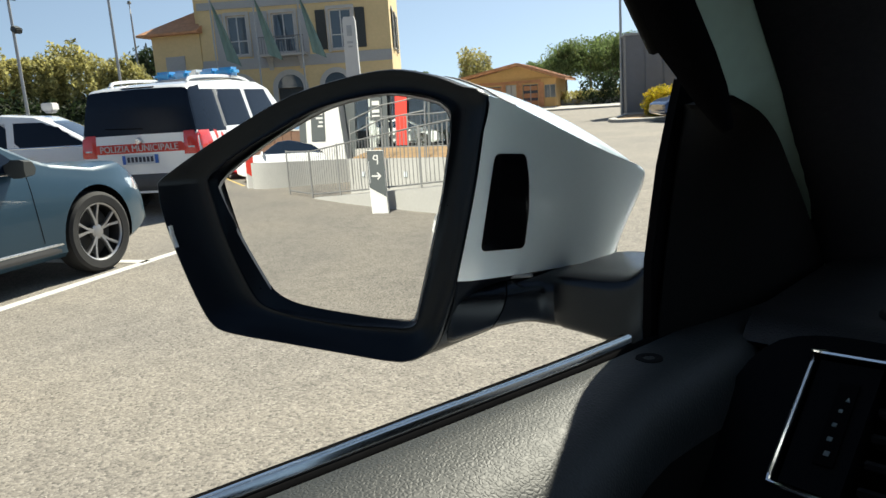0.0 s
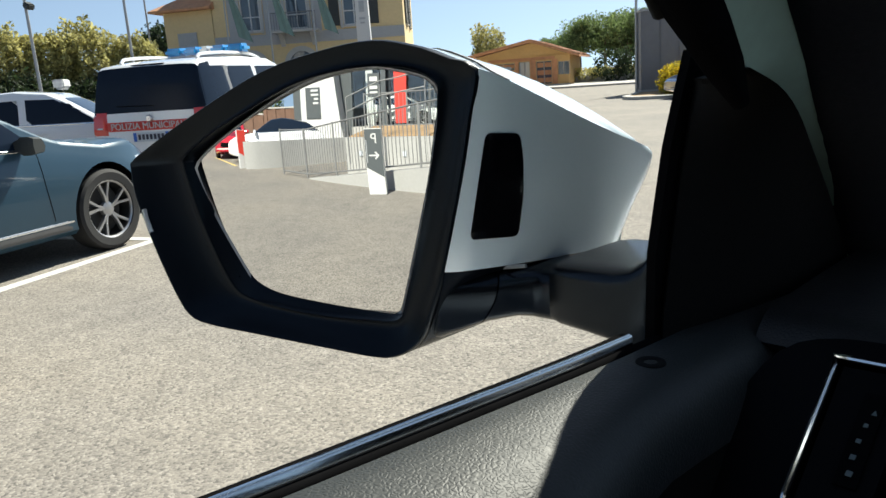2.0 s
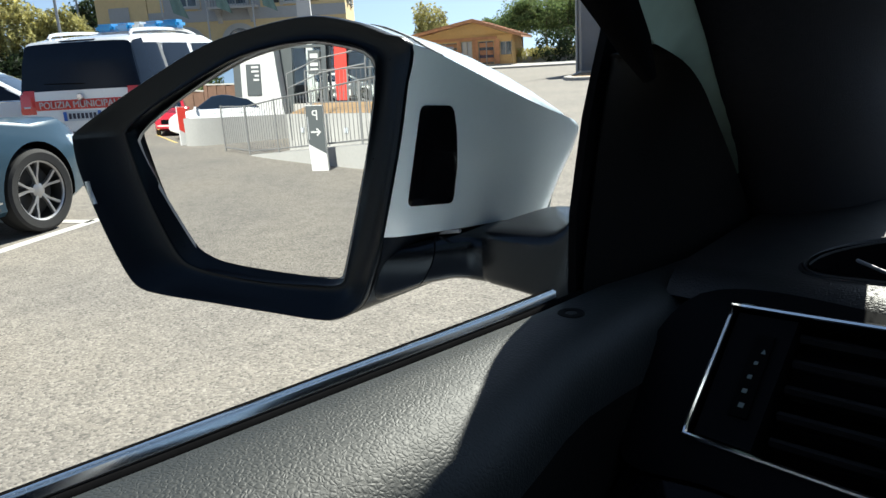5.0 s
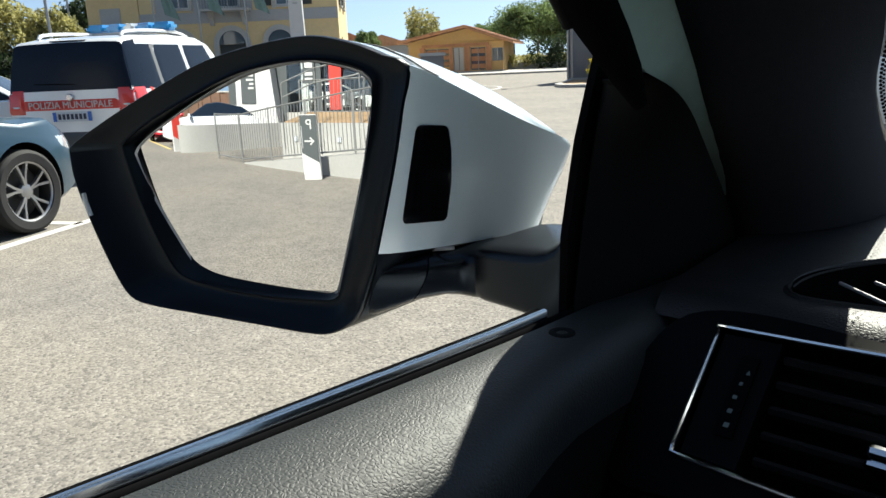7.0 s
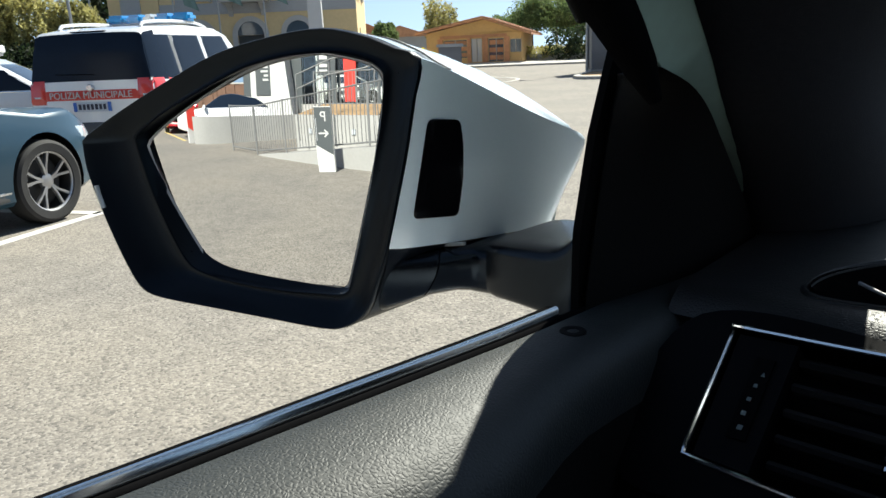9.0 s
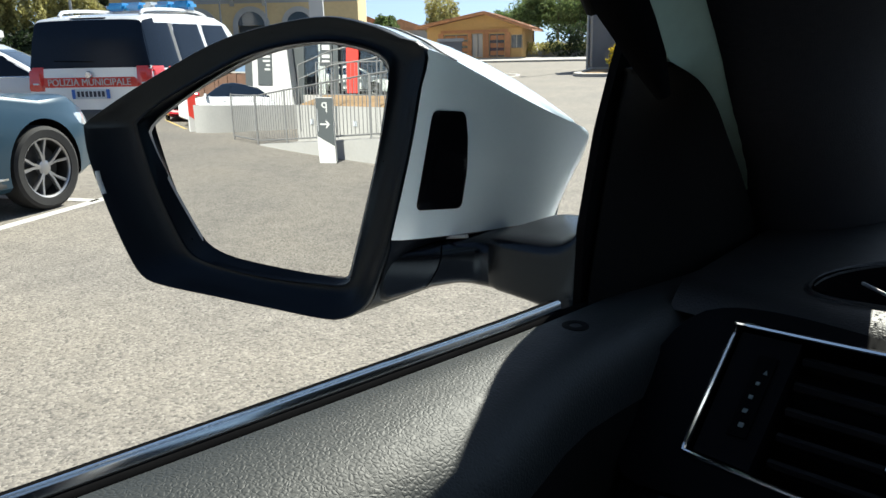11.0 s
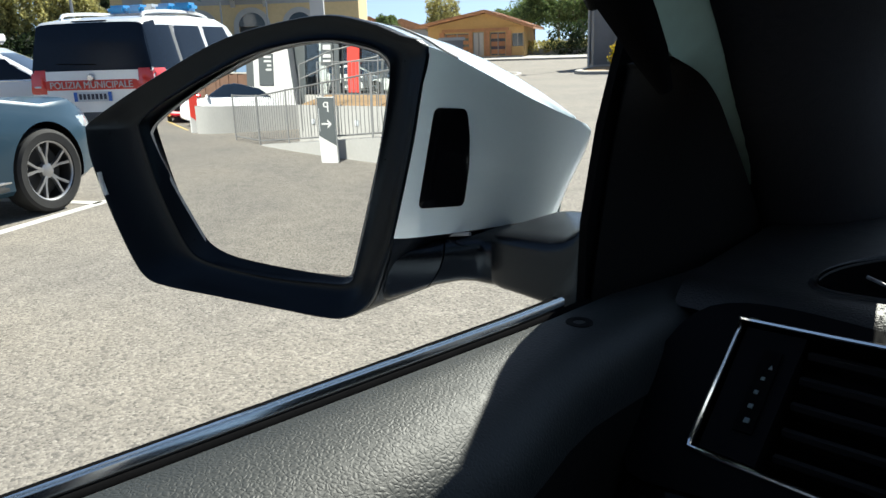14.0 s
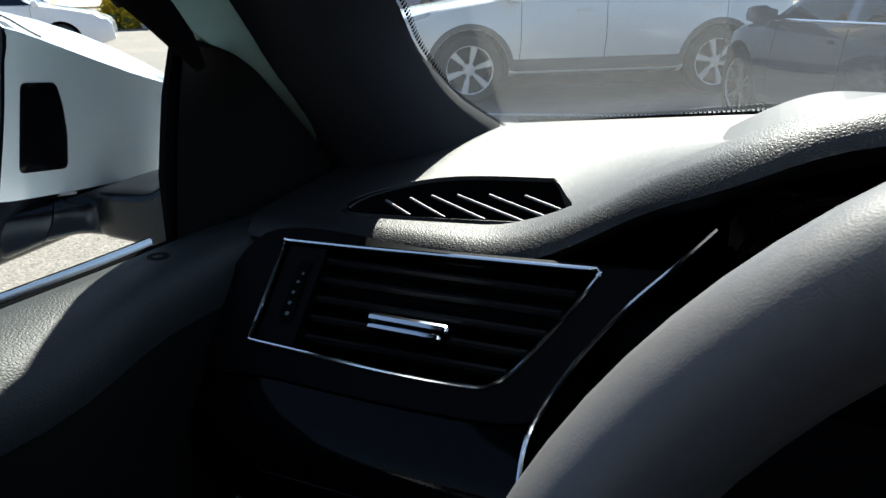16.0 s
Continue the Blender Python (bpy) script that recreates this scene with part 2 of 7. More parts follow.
M_BRICK = mat("brown_brick", (0.14, 0.080, 0.055), 0.9, 0, 0.25, 2.5, 0.006, 14)
M_TILE = mat("clay_tile", (0.46, 0.23, 0.12), 0.85, 0, 0.3, 3.0, 0.01, 12, rand=0.15)
M_SHUTTER = mat("dark_shutter", (0.035, 0.04, 0.04), 0.6, 0, 0.15, 6)
M_PANE = mat("window_pane", (0.06, 0.085, 0.11), 0.05, 0, 0.1, 1.0, coat=0.5)
M_FLAG = mat("faded_green_cloth", (0.16, 0.24, 0.215), 0.9, 0, 0.18, 2.0)
M_STEEL = mat("galvanised_steel", (0.36, 0.37, 0.38), 0.5, 0.5, 0.1, 8)
M_RAIL = mat("grey_rail_paint", (0.19, 0.192, 0.192), 0.5, 0.3, 0.1, 12)
M_SIGNGREY = mat("anthracite_panel", (0.072, 0.082, 0.086), 0.45, 0, 0.06, 4)
M_SIGNWHITE = mat("white_panel", (0.54, 0.54, 0.535), 0.5, 0, 0.04, 4)
M_CONCRETE = mat("grey_concrete", (0.40, 0.385, 0.36), 0.9, 0, 0.12, 2.0, 0.003, 40)
M_SOIL = mat("dry_soil", (0.33, 0.22, 0.12), 0.95, 0, 0.25, 3.0, 0.02, 12)
M_DARKBOX = mat("grey_cabinet_paint", (0.16, 0.165, 0.18), 0.6, 0, 0.1, 3)
M_BARK = mat("bark", (0.12, 0.09, 0.065), 0.95, 0, 0.25, 8, 0.01, 30)


def leaf_mat(name, a, b):
    m = mat(name, a, 0.7, 0, 0.2, 1.2, col2=b)
    n, ln = m.node_tree.nodes, m.node_tree.links
    geo, hsv, mr = n.new("ShaderNodeNewGeometry"), n.new("ShaderNodeHueSaturation"), n.new("ShaderNodeMapRange")
    mr.inputs["To Min"].default_value, mr.inputs["To Max"].default_value = 0.55, 1.5
    bs = n["Principled BSDF"]
    src = bs.inputs["Base Color"].links[0].from_socket
    ln.new(geo.outputs["Random Per Island"], mr.inputs["Value"])
    ln.new(mr.outputs[0], hsv.inputs["Value"])
    ln.new(src, hsv.inputs["Color"])
    ln.new(hsv.outputs[0], bs.inputs["Base Color"])
    # light passes through the leaves
    tl, ad = n.new("ShaderNodeBsdfTranslucent"), n.new("ShaderNodeMixShader")
    ad.inputs[0].default_value = 0.45
    ln.new(hsv.outputs[0], tl.inputs[0])
    ln.new(bs.outputs[0], ad.inputs[1])
    ln.new(tl.outputs[0], ad.inputs[2])
    ln.new(ad.outputs[0], n["Material Output"].inputs[0])
    return m


M_LEAF = leaf_mat("green_leaves", (0.17, 0.225, 0.085), (0.095, 0.14, 0.05))
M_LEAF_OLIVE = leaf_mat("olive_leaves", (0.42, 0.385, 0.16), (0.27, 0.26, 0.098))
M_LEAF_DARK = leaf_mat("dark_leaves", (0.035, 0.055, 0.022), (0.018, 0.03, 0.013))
M_LEAF_YELLOW = leaf_mat("yellow_leaves", (0.60, 0.44, 0.03), (0.36, 0.32, 0.03))


# ---- mesh helpers ----
def part(name, bm, material, parent=None, label="", smooth=False, angle=35.0, at=None):
    """Links a bmesh as one mesh object under a thing or part."""
    bmesh.ops.recalc_face_normals(bm, faces=bm.faces[:])
    me = bpy.data.meshes.new(name)
    bm.to_mesh(me)
    bm.free()
    for x in material if isinstance(material, (list, tuple)) else (material,):
        me.materials.append(x)
    if smooth:
        me.polygons.foreach_set("use_smooth", [True] * len(me.polygons))
        me.set_sharp_from_angle(angle=radians(angle))
    ob = new(name, me)
    if at is not None:
        ob.matrix_basis = at
    if parent is not None:
        ob.parent = parent
    if label:
        ob["label"] = label
    return ob


def raw(name, verts, faces, material, parent=None, label="", smooth=False):
    me = bpy.data.meshes.new(name)
    me.from_pydata(verts, [], faces)
    me.materials.append(material)
    if smooth:
        me.polygons.foreach_set("use_smooth", [True] * len(me.polygons))
    ob = new(name, me)
    if parent is not None:
        ob.parent = parent
    if label:
        ob["label"] = label
    return ob


def thing(name, label, category, group="", at=None, kind=""):
    ob = new(name)
    ob.empty_display_size = 0.1
    if at is not None:
        ob.matrix_basis = at
    return tagged(ob, label, category, group, kind)


def box(bm, c, s, m=None, bevel=0.0):
    """Adds a box of size s about c."""
    made = bmesh.ops.create_cube(bm, size=1.0, matrix=(m or Matrix()) @ Matrix.Translation(c) @ Matrix.Diagonal((*s, 1)))
    if bevel:
        edges = list({e for v in made["verts"] for e in v.link_edges})
        bmesh.ops.bevel(bm, geom=edges, offset=bevel, segments=2, affect="EDGES")
    return bm


def abox(c, s, bevel=0.0, m=None):
    return box(bmesh.new(), c, s, m, bevel)


def loft(bm, rings, closed=True, cap=True):
    """Skins rings of points (all of one length)."""
    vs = [[bm.verts.new(p) for p in r] for r in rings]
    n = len(vs[0])
    for a, b in zip(vs, vs[1:]):
        for i in range(n if closed else n - 1):
            j = (i + 1) % n
            bm.faces.new((a[i], a[j], b[j], b[i]))
    if cap and closed:
        bm.faces.new(vs[0][::-1])
        bm.faces.new(vs[-1])
    return bm


def tube(bm, pts, r, n=8, closed=False, flat=1.0):
    """A round bar along points."""
    pts = [Vector(p) for p in pts]
    rings = []
    up = Vector((0, 0, 1))
    for i, p in enumerate(pts):
        if closed:
            d = pts[(i + 1) % len(pts)] - pts[i - 1]
        else:
            d = pts[min(i + 1, len(pts) - 1)] - pts[max(i - 1, 0)]
        d.normalize()
        u = d.cross(up if abs(d.z) < 0.95 else Vector((0, 1, 0))).normalized()
        v = u.cross(d).normalized()
        rr = r[i] if isinstance(r, (list, tuple)) else r
        rings.append([p + u * rr * math.cos(a) + v * rr * flat * math.sin(a) for a in (2 * math.pi * k / n for k in range(n))])
    if closed:
        rings.append(rings[0])
        vs = [[bm.verts.new(q) for q in ring] for ring in rings[:-1]]
        for a in range(len(vs)):
            b = (a + 1) % len(vs)
            for i in range(n):
                bm.faces.new((vs[a][i], vs[a][(i + 1) % n], vs[b][(i + 1) % n], vs[b][i]))
        return bm
    return loft(bm, rings)


def lathe(bm, prof, n=32, axis="y"):
    """Turns a profile of (radius, along) about an axis through the origin."""
    rings = []
    for k in range(n):
        a = 2 * math.pi * k / n
        c, s = math.cos(a), math.sin(a)
        rings.append([(r * c, h, r * s) if axis == "y" else (r * c, r * s, h) for r, h in prof])
    vs = [[bm.verts.new(p) for p in r] for r in rings]
    for k in range(n):
        a, b = vs[k], vs[(k + 1) % n]
        for i in range(len(prof) - 1):
            bm.faces.new((a[i], a[i + 1], b[i + 1], b[i]))
    bmesh.ops.remove_doubles(bm, verts=bm.verts[:], dist=1e-6)
    return bm


def spline(pts, n, closed=True):
    """Catmull-Rom through points, n samples evenly along its length."""
    P = [np.array(p, float) for p in pts]
    m = len(P)
    dense = []
    for i in range(m if closed else m - 1):
        p0, p1, p2, p3 = (P[(i + k) % m] if closed else P[min(max(i + k, 0), m - 1)] for k in (-1, 0, 1, 2))
        for t in np.linspace(0, 1, 24, endpoint=False):
            dense.append(0.5 * (2 * p1 + (p2 - p0) * t + (2 * p0 - 5 * p1 + 4 * p2 - p3) * t * t + (3 * p1 - p0 - 3 * p2 + p3) * t ** 3))
    dense.append(P[0] if closed else P[-1])
    dense = np.array(dense)
    run = np.r_[0, np.cumsum(np.linalg.norm(np.diff(dense, axis=0), axis=1))]
    want = np.linspace(0, run[-1], n, endpoint=not closed)
    return np.stack([np.interp(want, run, dense[:, k]) for k in range(dense.shape[1])], 1)


def grid(bm, f, us, vs):
    """A sheet f(u, v) over the two lists."""
    rows = [[bm.verts.new(f(u, v)) for v in vs] for u in us]
    for a, b in zip(rows, rows[1:]):
        for i in range(len(vs) - 1):
            bm.faces.new((a[i], a[i + 1], b[i + 1], b[i]))
    return bm


def letters(text, size, material, parent, at, name="lettering", extrude=0.002, label=""):
    cu = bpy.data.curves.new(name, "FONT")
    cu.body, cu.size, cu.extrude = text, size, extrude
    cu.align_x, cu.align_y = "CENTER", "CENTER"
    tmp = new("tmp", cu)
    me = bpy.data.meshes.new_from_object(tmp.evaluated_get(bpy.context.evaluated_depsgraph_get()))
    bpy.data.objects.remove(tmp)
    bpy.data.curves.remove(cu)
    me.materials.clear()
    me.materials.append(material)
    ob = new(name, me)
    ob.matrix_basis = at
    ob.parent = parent
    if label:
        ob["label"] = label
    return ob


from mathutils.bvhtree import BVHTree

# ---- ground ----
bm = bmesh.new()
gx_ = [-1500, -300, -100, -50, -26, -23, -20, -17, -14, -12.5, -11, -9, -7, -5, -3, -1.5, 0, 6, 15, 60, 300, 1500]
grid(bm, lambda u, v: (u, v, 0.0), gx_, [-1500, -300, -60, -15, 0, 15, 60, 300, 1500])
tagged(part("ground", bm, M_ASPHALT), "sun-bleached pale grey asphalt of the car park", "ground", kind="structure")


# ---- the car that the camera sits in ----
RIM_O = Vector((-0.852, 0.018, 1.2355))
RIM_N = Vector((0.3412, -0.9374, 0.0698)).normalized()
RIM_X = Vector((0.9397, 0.3420, 0.0)).normalized()
RIM_Z = RIM_X.cross(RIM_N).normalized()
if RIM_Z.z < 0:
    RIM_Z = -RIM_Z


def rim(a, b, c=0.0):
    return RIM_O + RIM_X * a + RIM_Z * b + RIM_N * c


def wing_mirror():
    top = thing("wing_mirror", "white door mirror with black bezel on its arm", "wing mirror", at=CAR)
    # outline of the bezel, clockwise from the upper inboard corner, in metres in the bezel's plane
    side = [(0.0, 0.0), (-0.005, -0.0275), (-0.0101, -0.0549), (-0.0175, -0.0862), (-0.0252, -0.1166)]
    under = [(-0.0322, -0.1372), (-0.0440, -0.1625), (-0.0615, -0.1740), (-0.0800, -0.1762), (-0.1148, -0.1747), (-0.1695, -0.1720), (-0.2200, -0.1694), (-0.2400, -0.1645), (-0.2535, -0.1480)]
    outer = [(-0.2717, -0.1127), (-0.2855, -0.0775), (-0.2883, -0.0560), (-0.2875, -0.0512)]
    over = [(-0.2830, -0.0482), (-0.2447, -0.0295), (-0.2001, -0.0100), (-0.1588, 0.0062), (-0.1206, 0.0152), (-0.0718, 0.0209), (-0.0386, 0.0152), (-0.0162, 0.0068)]
    loop = side + under + outer + over
    # edge of the opening, and the rim of the well that the glass sits in
    lip_ab = [(0.0919, 0.0573), (0.0885, 0.0312), (0.0747, -0.0248), (0.0603, -0.0673), (0.0526, -0.0828), (0.0274, -0.0853), (-0.0064, -0.0862), (-0.0422, -0.0848), (-0.0719, -0.0816), (-0.0891, -0.0747), (-0.1025, -0.0531),
              (-0.1150, -0.0242), (-0.1227, 0.0005), (-0.1270, 0.0168), (-0.1239, 0.0222), (-0.0922, 0.0380), (-0.0522, 0.0537), (-0.0122, 0.0680), (0.0233, 0.0744), (0.0556, 0.0757), (0.0782, 0.0719), (0.0900, 0.0653)]
    inner = [(0.0916, 0.0567), (0.0895, 0.0406), (0.0859, 0.0202), (0.0795, -0.0118), (0.0712, -0.0452), (0.0642, -0.0615), (0.0566, -0.0766), (0.0459, -0.0817), (0.026, -0.0812),
             (-0.0125, -0.0792), (-0.0497, -0.0762), (-0.0681, -0.0711), (-0.0787, -0.0637), (-0.088, -0.0534), (-0.0976, -0.0374), (-0.1075, -0.0192), (-0.1194, 0.0031), (-0.1228, 0.0187),
             (-0.1102, 0.0277), (-0.0864, 0.0389), (-0.048, 0.0565), (-0.017, 0.0664), (0.0122, 0.0734), (0.0473, 0.0759), (0.0682, 0.0734), (0.0861, 0.0656)]
    yaw, pit, R = radians(18.5), radians(0.0), 1.25
    gn = Vector((math.sin(yaw) * math.cos(pit), -math.cos(yaw) * math.cos(pit), math.sin(pit)))
    gc = Vector((-0.96672, -0.01514, 1.16491))
    gx = Vector((math.cos(yaw), math.sin(yaw), 0))
    gz = gx.cross(gn).normalized()
    if gz.z < 0:
        gz = -gz

    def dome(p, back=0.0):
        a, b = p
        return gc + gx * float(a) + gz * float(b) - gn * (R - math.sqrt(R * R - a * a - b * b) + back)
    k = len(loop)
    n_side = len(side)
    # bezel: narrow outer lip, broad hollow face, raised edge of the opening and a well down to the glass
    def in_step(pts, corners, n=34):
        """The closed line through pts, n points to each stretch between its four corners."""
        d = spline(pts, 480)
        at = [int(np.argmin(np.linalg.norm(d - np.array(c), axis=1))) for c in corners]
        at = [at[0]] + [at[0] + (k_ - at[0]) % 480 for k_ in at[1:]]
        line = []
        for p, q in zip(at, at[1:] + [at[0] + 480]):
            line += [d[int(round(p + (q - p) * m / n)) % 480] for m in range(n)]
        return line
    rim_ab = in_step(loop, [(0.0, 0.0), (-0.0570, -0.1725), (-0.2400, -0.1645), (-0.2880, -0.0530)])
    lip_in = in_step(lip_ab, [(0.0895, 0.0660), (0.0526, -0.0828), (-0.0840, -0.0775), (-0.1265, 0.0190)])
    well = in_step(inner, [(0.0890, 0.0620), (0.0520, -0.0800), (-0.0760, -0.0660), (-0.1228, 0.0187)])
    LIP = -0.008
    rings = []
    for t, c in ((0.05, -0.014), (0.0, -0.003), (0.02, -0.0004), (0.055, 0.0010), (0.10, 0.0008), (0.18, 0.0), (0.34, -0.0018), (0.52, -0.0028), (0.70, -0.0030), (0.86, -0.0024), (0.93, -0.0012), (0.965, -0.0003), (0.985, 0.0001), (1.0, 0.0)):
        rings.append([rim(a, b, 0.0).lerp(dome(p, LIP), t) + RIM_N * c for (a, b), p in zip(rim_ab, lip_in)])
    rings.append([dome(p, LIP + 0.0008) for p in lip_in])
    for t in (0.35, 0.7, 1.0):
        rings.append([dome(p, LIP + 0.0008).lerp(dome(q, 0.001), t) for p, q in zip(lip_in, well)])
    rings.append([dome(p, 0.012) for p in well])
    bm = bmesh.new()
    loft(bm, rings, cap=False)
    part("bezel", bm, M_BLACK, top, "matt black bezel", True, 50)
    # shell, drawn forward to a nose beside the door
    def nose(i):
        a, b = loop[i]
        t = min(1, max(0, (b + 0.1645) / 0.186))
        if i < n_side:
            s = i / (n_side - 1)
            return Vector((-0.846, float(np.interp(s, [0, 0.25, 0.5, 0.75, 1.0], [0.1745, 0.1808, 0.1730, 0.1555, 0.1375])), float(np.interp(s, [0, 0.25, 0.5, 0.75, 1.0], [1.1748, 1.1690, 1.1550, 1.1365, 1.1140]))))
        return Vector((-0.854, 0.148 + 0.0285 * t, 1.092 + 0.0870 * t))
    def shell(idx, name, material, label):
        bm = bmesh.new()
        rows = []
        for s in (0.0, 0.04, 0.12, 0.25, 0.4, 0.55, 0.7, 0.82, 0.91, 0.96, 0.985, 1.0):
            row = []
            for i in idx:
                a, b = loop[i]
                p0, q = rim(a, b, -0.001 if i < n_side else -0.006), nose(i)
                w = min(1.0, max(0.0, (abs(a) - 0.02) / 0.12)) if i >= n_side else 0.0
                ctl = p0.lerp(q, 0.5) * (1 - w) + (p0 + Vector((0.004, 0.135, 0.0))) * w
                p = p0 * (1 - s) ** 2 + ctl * 2 * s * (1 - s) + q * s * s
                if i < n_side:
                    p.x += 0.0105 * math.sin(math.pi * min(1, s)) ** 0.45
                    p.z -= 0.0042 * math.sin(math.pi * s ** 1.15) * (1 - i / (n_side - 1))
                if b > -0.05 and i >= n_side:
                    p.z += 0.0048 * math.sin(math.pi * s)
                row.append(p)
            rows.append(row)
        wide = [spline(r, 6 * len(idx), False) for r in rows]
        if name == "cap":
            seam = [Vector(a) * 0.5 + Vector(b) * 0.5 for a, b in zip(wide[2], wide[3])][8:-3]
            part("parting_line", tube(bmesh.new(), seam, 0.0012, 6), M_CLAD, top, "grey groove across the cap", True)
        grid(bm, lambda u, v: wide[u][v], range(len(wide)), range(len(wide[0])))
        return part(name, bm, material, top, label, True, 60)
    lo = list(range(n_side - 1, n_side + len(under)))
    hi_side = list(range(0, n_side))
    hi_top = list(range(n_side + len(under) - 1, k)) + [0]
    side_ob = shell(hi_side, "cap_side", M_CAP, "white lacquered cap")
    shell(hi_top, "cap", M_CAP, "white lacquered cap")
    shell(lo, "lower_shell", M_BLACK, "black plastic lower shell")
    # turn lamp at the outer edge
    bm = bmesh.new()
    tube(bm, [rim(-0.2712, -0.1030, 0.000), rim(-0.2745, -0.0930, 0.0005), rim(-0.2765, -0.0860, 0.000)], 0.0019, 8)
    part("indicator", bm, M_LAMP, top, "clear turn lamp lens", True)
    # sensor window on the inboard face
    bm = bmesh.new()
    cs = [(0.0080, 1.2022), (0.0367, 1.1990), (0.0388, 1.1830), (0.0378, 1.1620), (0.0322, 1.1376), (-0.0095, 1.1418)]
    pts = []
    for i, c in enumerate(cs):
        p, q = np.array(cs[i - 1]), np.array(cs[(i + 1) % len(cs)])
        c = np.array(c)
        for t in np.linspace(0, 1, 6):
            a, b = c + (p - c) / np.linalg.norm(p - c) * 0.005, c + (q - c) / np.linalg.norm(q - c) * 0.005
            pts.append((1 - t) ** 2 * a + 2 * t * (1 - t) * c + t * t * b)
    cen = np.mean(pts, 0)
    # laid on the curved cap, seen square to its face
    tree_ = BVHTree.FromPolygons([v.co for v in side_ob.data.vertices], [list(p.vertices) for p in side_ob.data.polygons])
    flow = Vector((-0.70, 0.71, -0.12)).normalized()
    def on_cap(p, up):
        q = tree_.ray_cast(Vector((-0.8387, float(p[0]), float(p[1]))) - flow * 0.05, flow)
        return (q[0] if q[0] is not None else Vector((-0.845, float(p[0]), float(p[1])))) - flow * up
    rings = [[on_cap(p, -0.002) for p in pts], [on_cap(p, 0.0008) for p in pts]] + [[on_cap(cen + (p - cen) * s, 0.0012) for p in pts] for s in (0.95, 0.7, 0.4, 0.1)]
    loft(bm, rings)
    part("sensor_window", bm, M_SENSOR, top, "glossy black blind-spot sensor window", True, 40)
    # glass
    edge = [(-0.112, 0.016), (-0.078, 0.035), (-0.024, 0.059), (0.013, 0.069), (0.040, 0.071), (0.068, 0.066), (0.079, 0.061), (0.083, 0.052), (0.079, 0.030), (0.074, 0.006), (0.062, -0.034),
            (0.050, -0.070), (0.047, -0.076), (0.041, -0.0785), (0.005, -0.078), (-0.044, -0.074), (-0.062, -0.071), (-0.072, -0.066), (-0.087, -0.044), (-0.104, -0.016), (-0.114, 0.006)]
    ring = spline(np.array(edge) * 1.0507, 96)
    mid0 = np.array((-0.008, 0.0))
    bm = bmesh.new()
    rings = [[dome(mid0 + (p - mid0) * s) for p in ring] for s in np.linspace(1.0, 0.02, 34)]
    loft(bm, rings, cap=False)
    bm.verts.ensure_lookup_table()
    bm.faces.new([bm.verts[i] for i in range(len(bm.verts) - 96, len(bm.verts))])
    part("mirror_glass", bm, M_MIRROR, top, "convex silvered mirror glass", True, 80)
    bm = bmesh.new()
    loft(bm, [[dome(mid0 + (p - mid0) * s, d) for p in ring] for s, d in ((1.0, 0.0006), (1.02, -0.001), (1.035, 0.0008), (1.035, 0.009), (0.9, 0.010))], cap=False)
    part("glass_edge", bm, M_STEEL, top, "bright ground edge of the glass", True, 40)
    bm = bmesh.new()
    loft(bm, [[dome(mid0 + (p - mid0) * s, d) for p in ring] for s, d in ((1.03, 0.004), (1.06, 0.004), (1.16, 0.002), (1.16, 0.016), (0.5, 0.018))])
    part("glass_backing", bm, M_BLACK, top, "", True, 40)
    # arm and foot
    bm = bmesh.new()
    def blocky(rows, e):
        out = []
        for x, y0, y1, z0, z1 in rows:
            ring = []
            for q in range(36):
                a = 2 * math.pi * q / 36
                cc, ss = math.cos(a), math.sin(a)
                ring.append((x, (y0 + y1) / 2 + (y1 - y0) / 2 * math.copysign(abs(cc) ** e, cc), (z0 + z1) / 2 + (z1 - z0) / 2 * math.copysign(abs(ss) ** e, ss)))
            out.append(ring)
        return out
    # the shell's foot runs inboard in one sweep to the pivot, then to the foot on the door
    root, tip = rim(-0.0605, -0.1743), Vector((-0.829, 0.047, 1.09))
    run = Vector((tip.x - root.x, tip.y - root.y, 0))
    away = Vector((-run.y, run.x, 0)).normalized()

    def sweep(s0, s1, n, grow=0.0):
        out = []
        for s_ in np.linspace(s0, s1, n):
            low = float(np.interp(s_, [-0.10, 0.0, 0.10, 0.25, 0.52, 0.70, 0.85, 1.0, 1.12], [1.0600, 1.0600, 1.0645, 1.0692, 1.0745, 1.0802, 1.0822, 1.0800, 1.0790])) - grow
            high = float(np.interp(s_, [-0.1, 0.2, 0.6, 1.1], [1.108, 1.114, 1.1150, 1.1165])) + grow
            set_back = float(np.interp(s_, [-0.1, 0.0, 0.3, 0.66, 0.80, 0.92, 1.0, 1.12], [0.012, 0.009, 0.001, 0.0005, 0.006, 0.009, 0.006, 0.0]))
            lean = max(0.0, 1 - abs(s_ - 0.68) / 0.4)
            ring = []
            for q in range(40):
                a = 2 * math.pi * q / 40
                cc, ss = math.cos(a), math.sin(a)
                u = 0.034 - (0.034 + grow) * math.copysign(abs(cc) ** 0.55, cc)
                z = (low + high) / 2 + (high - low) / 2 * math.copysign(abs(ss) ** 0.5, ss)
                along = s_ - 0.20 * lean * min(1.0, max(0.0, (1.107 - z) / 0.0325)) ** 1.6
                ring.append(Vector((root.x, root.y, z)) + run * float(along) + away * (u + set_back))
            out.append(ring)
        return out
    loft(bm, sweep(0.22, 0.672, 16))
    part("shell_foot", bm, M_ARM, top, "black plastic lower shell", True, 45)
    bm = loft(bmesh.new(), sweep(0.682, 1.12, 14))
    part("arm", bm, M_ARM, top, "black plastic mirror arm", True, 45)
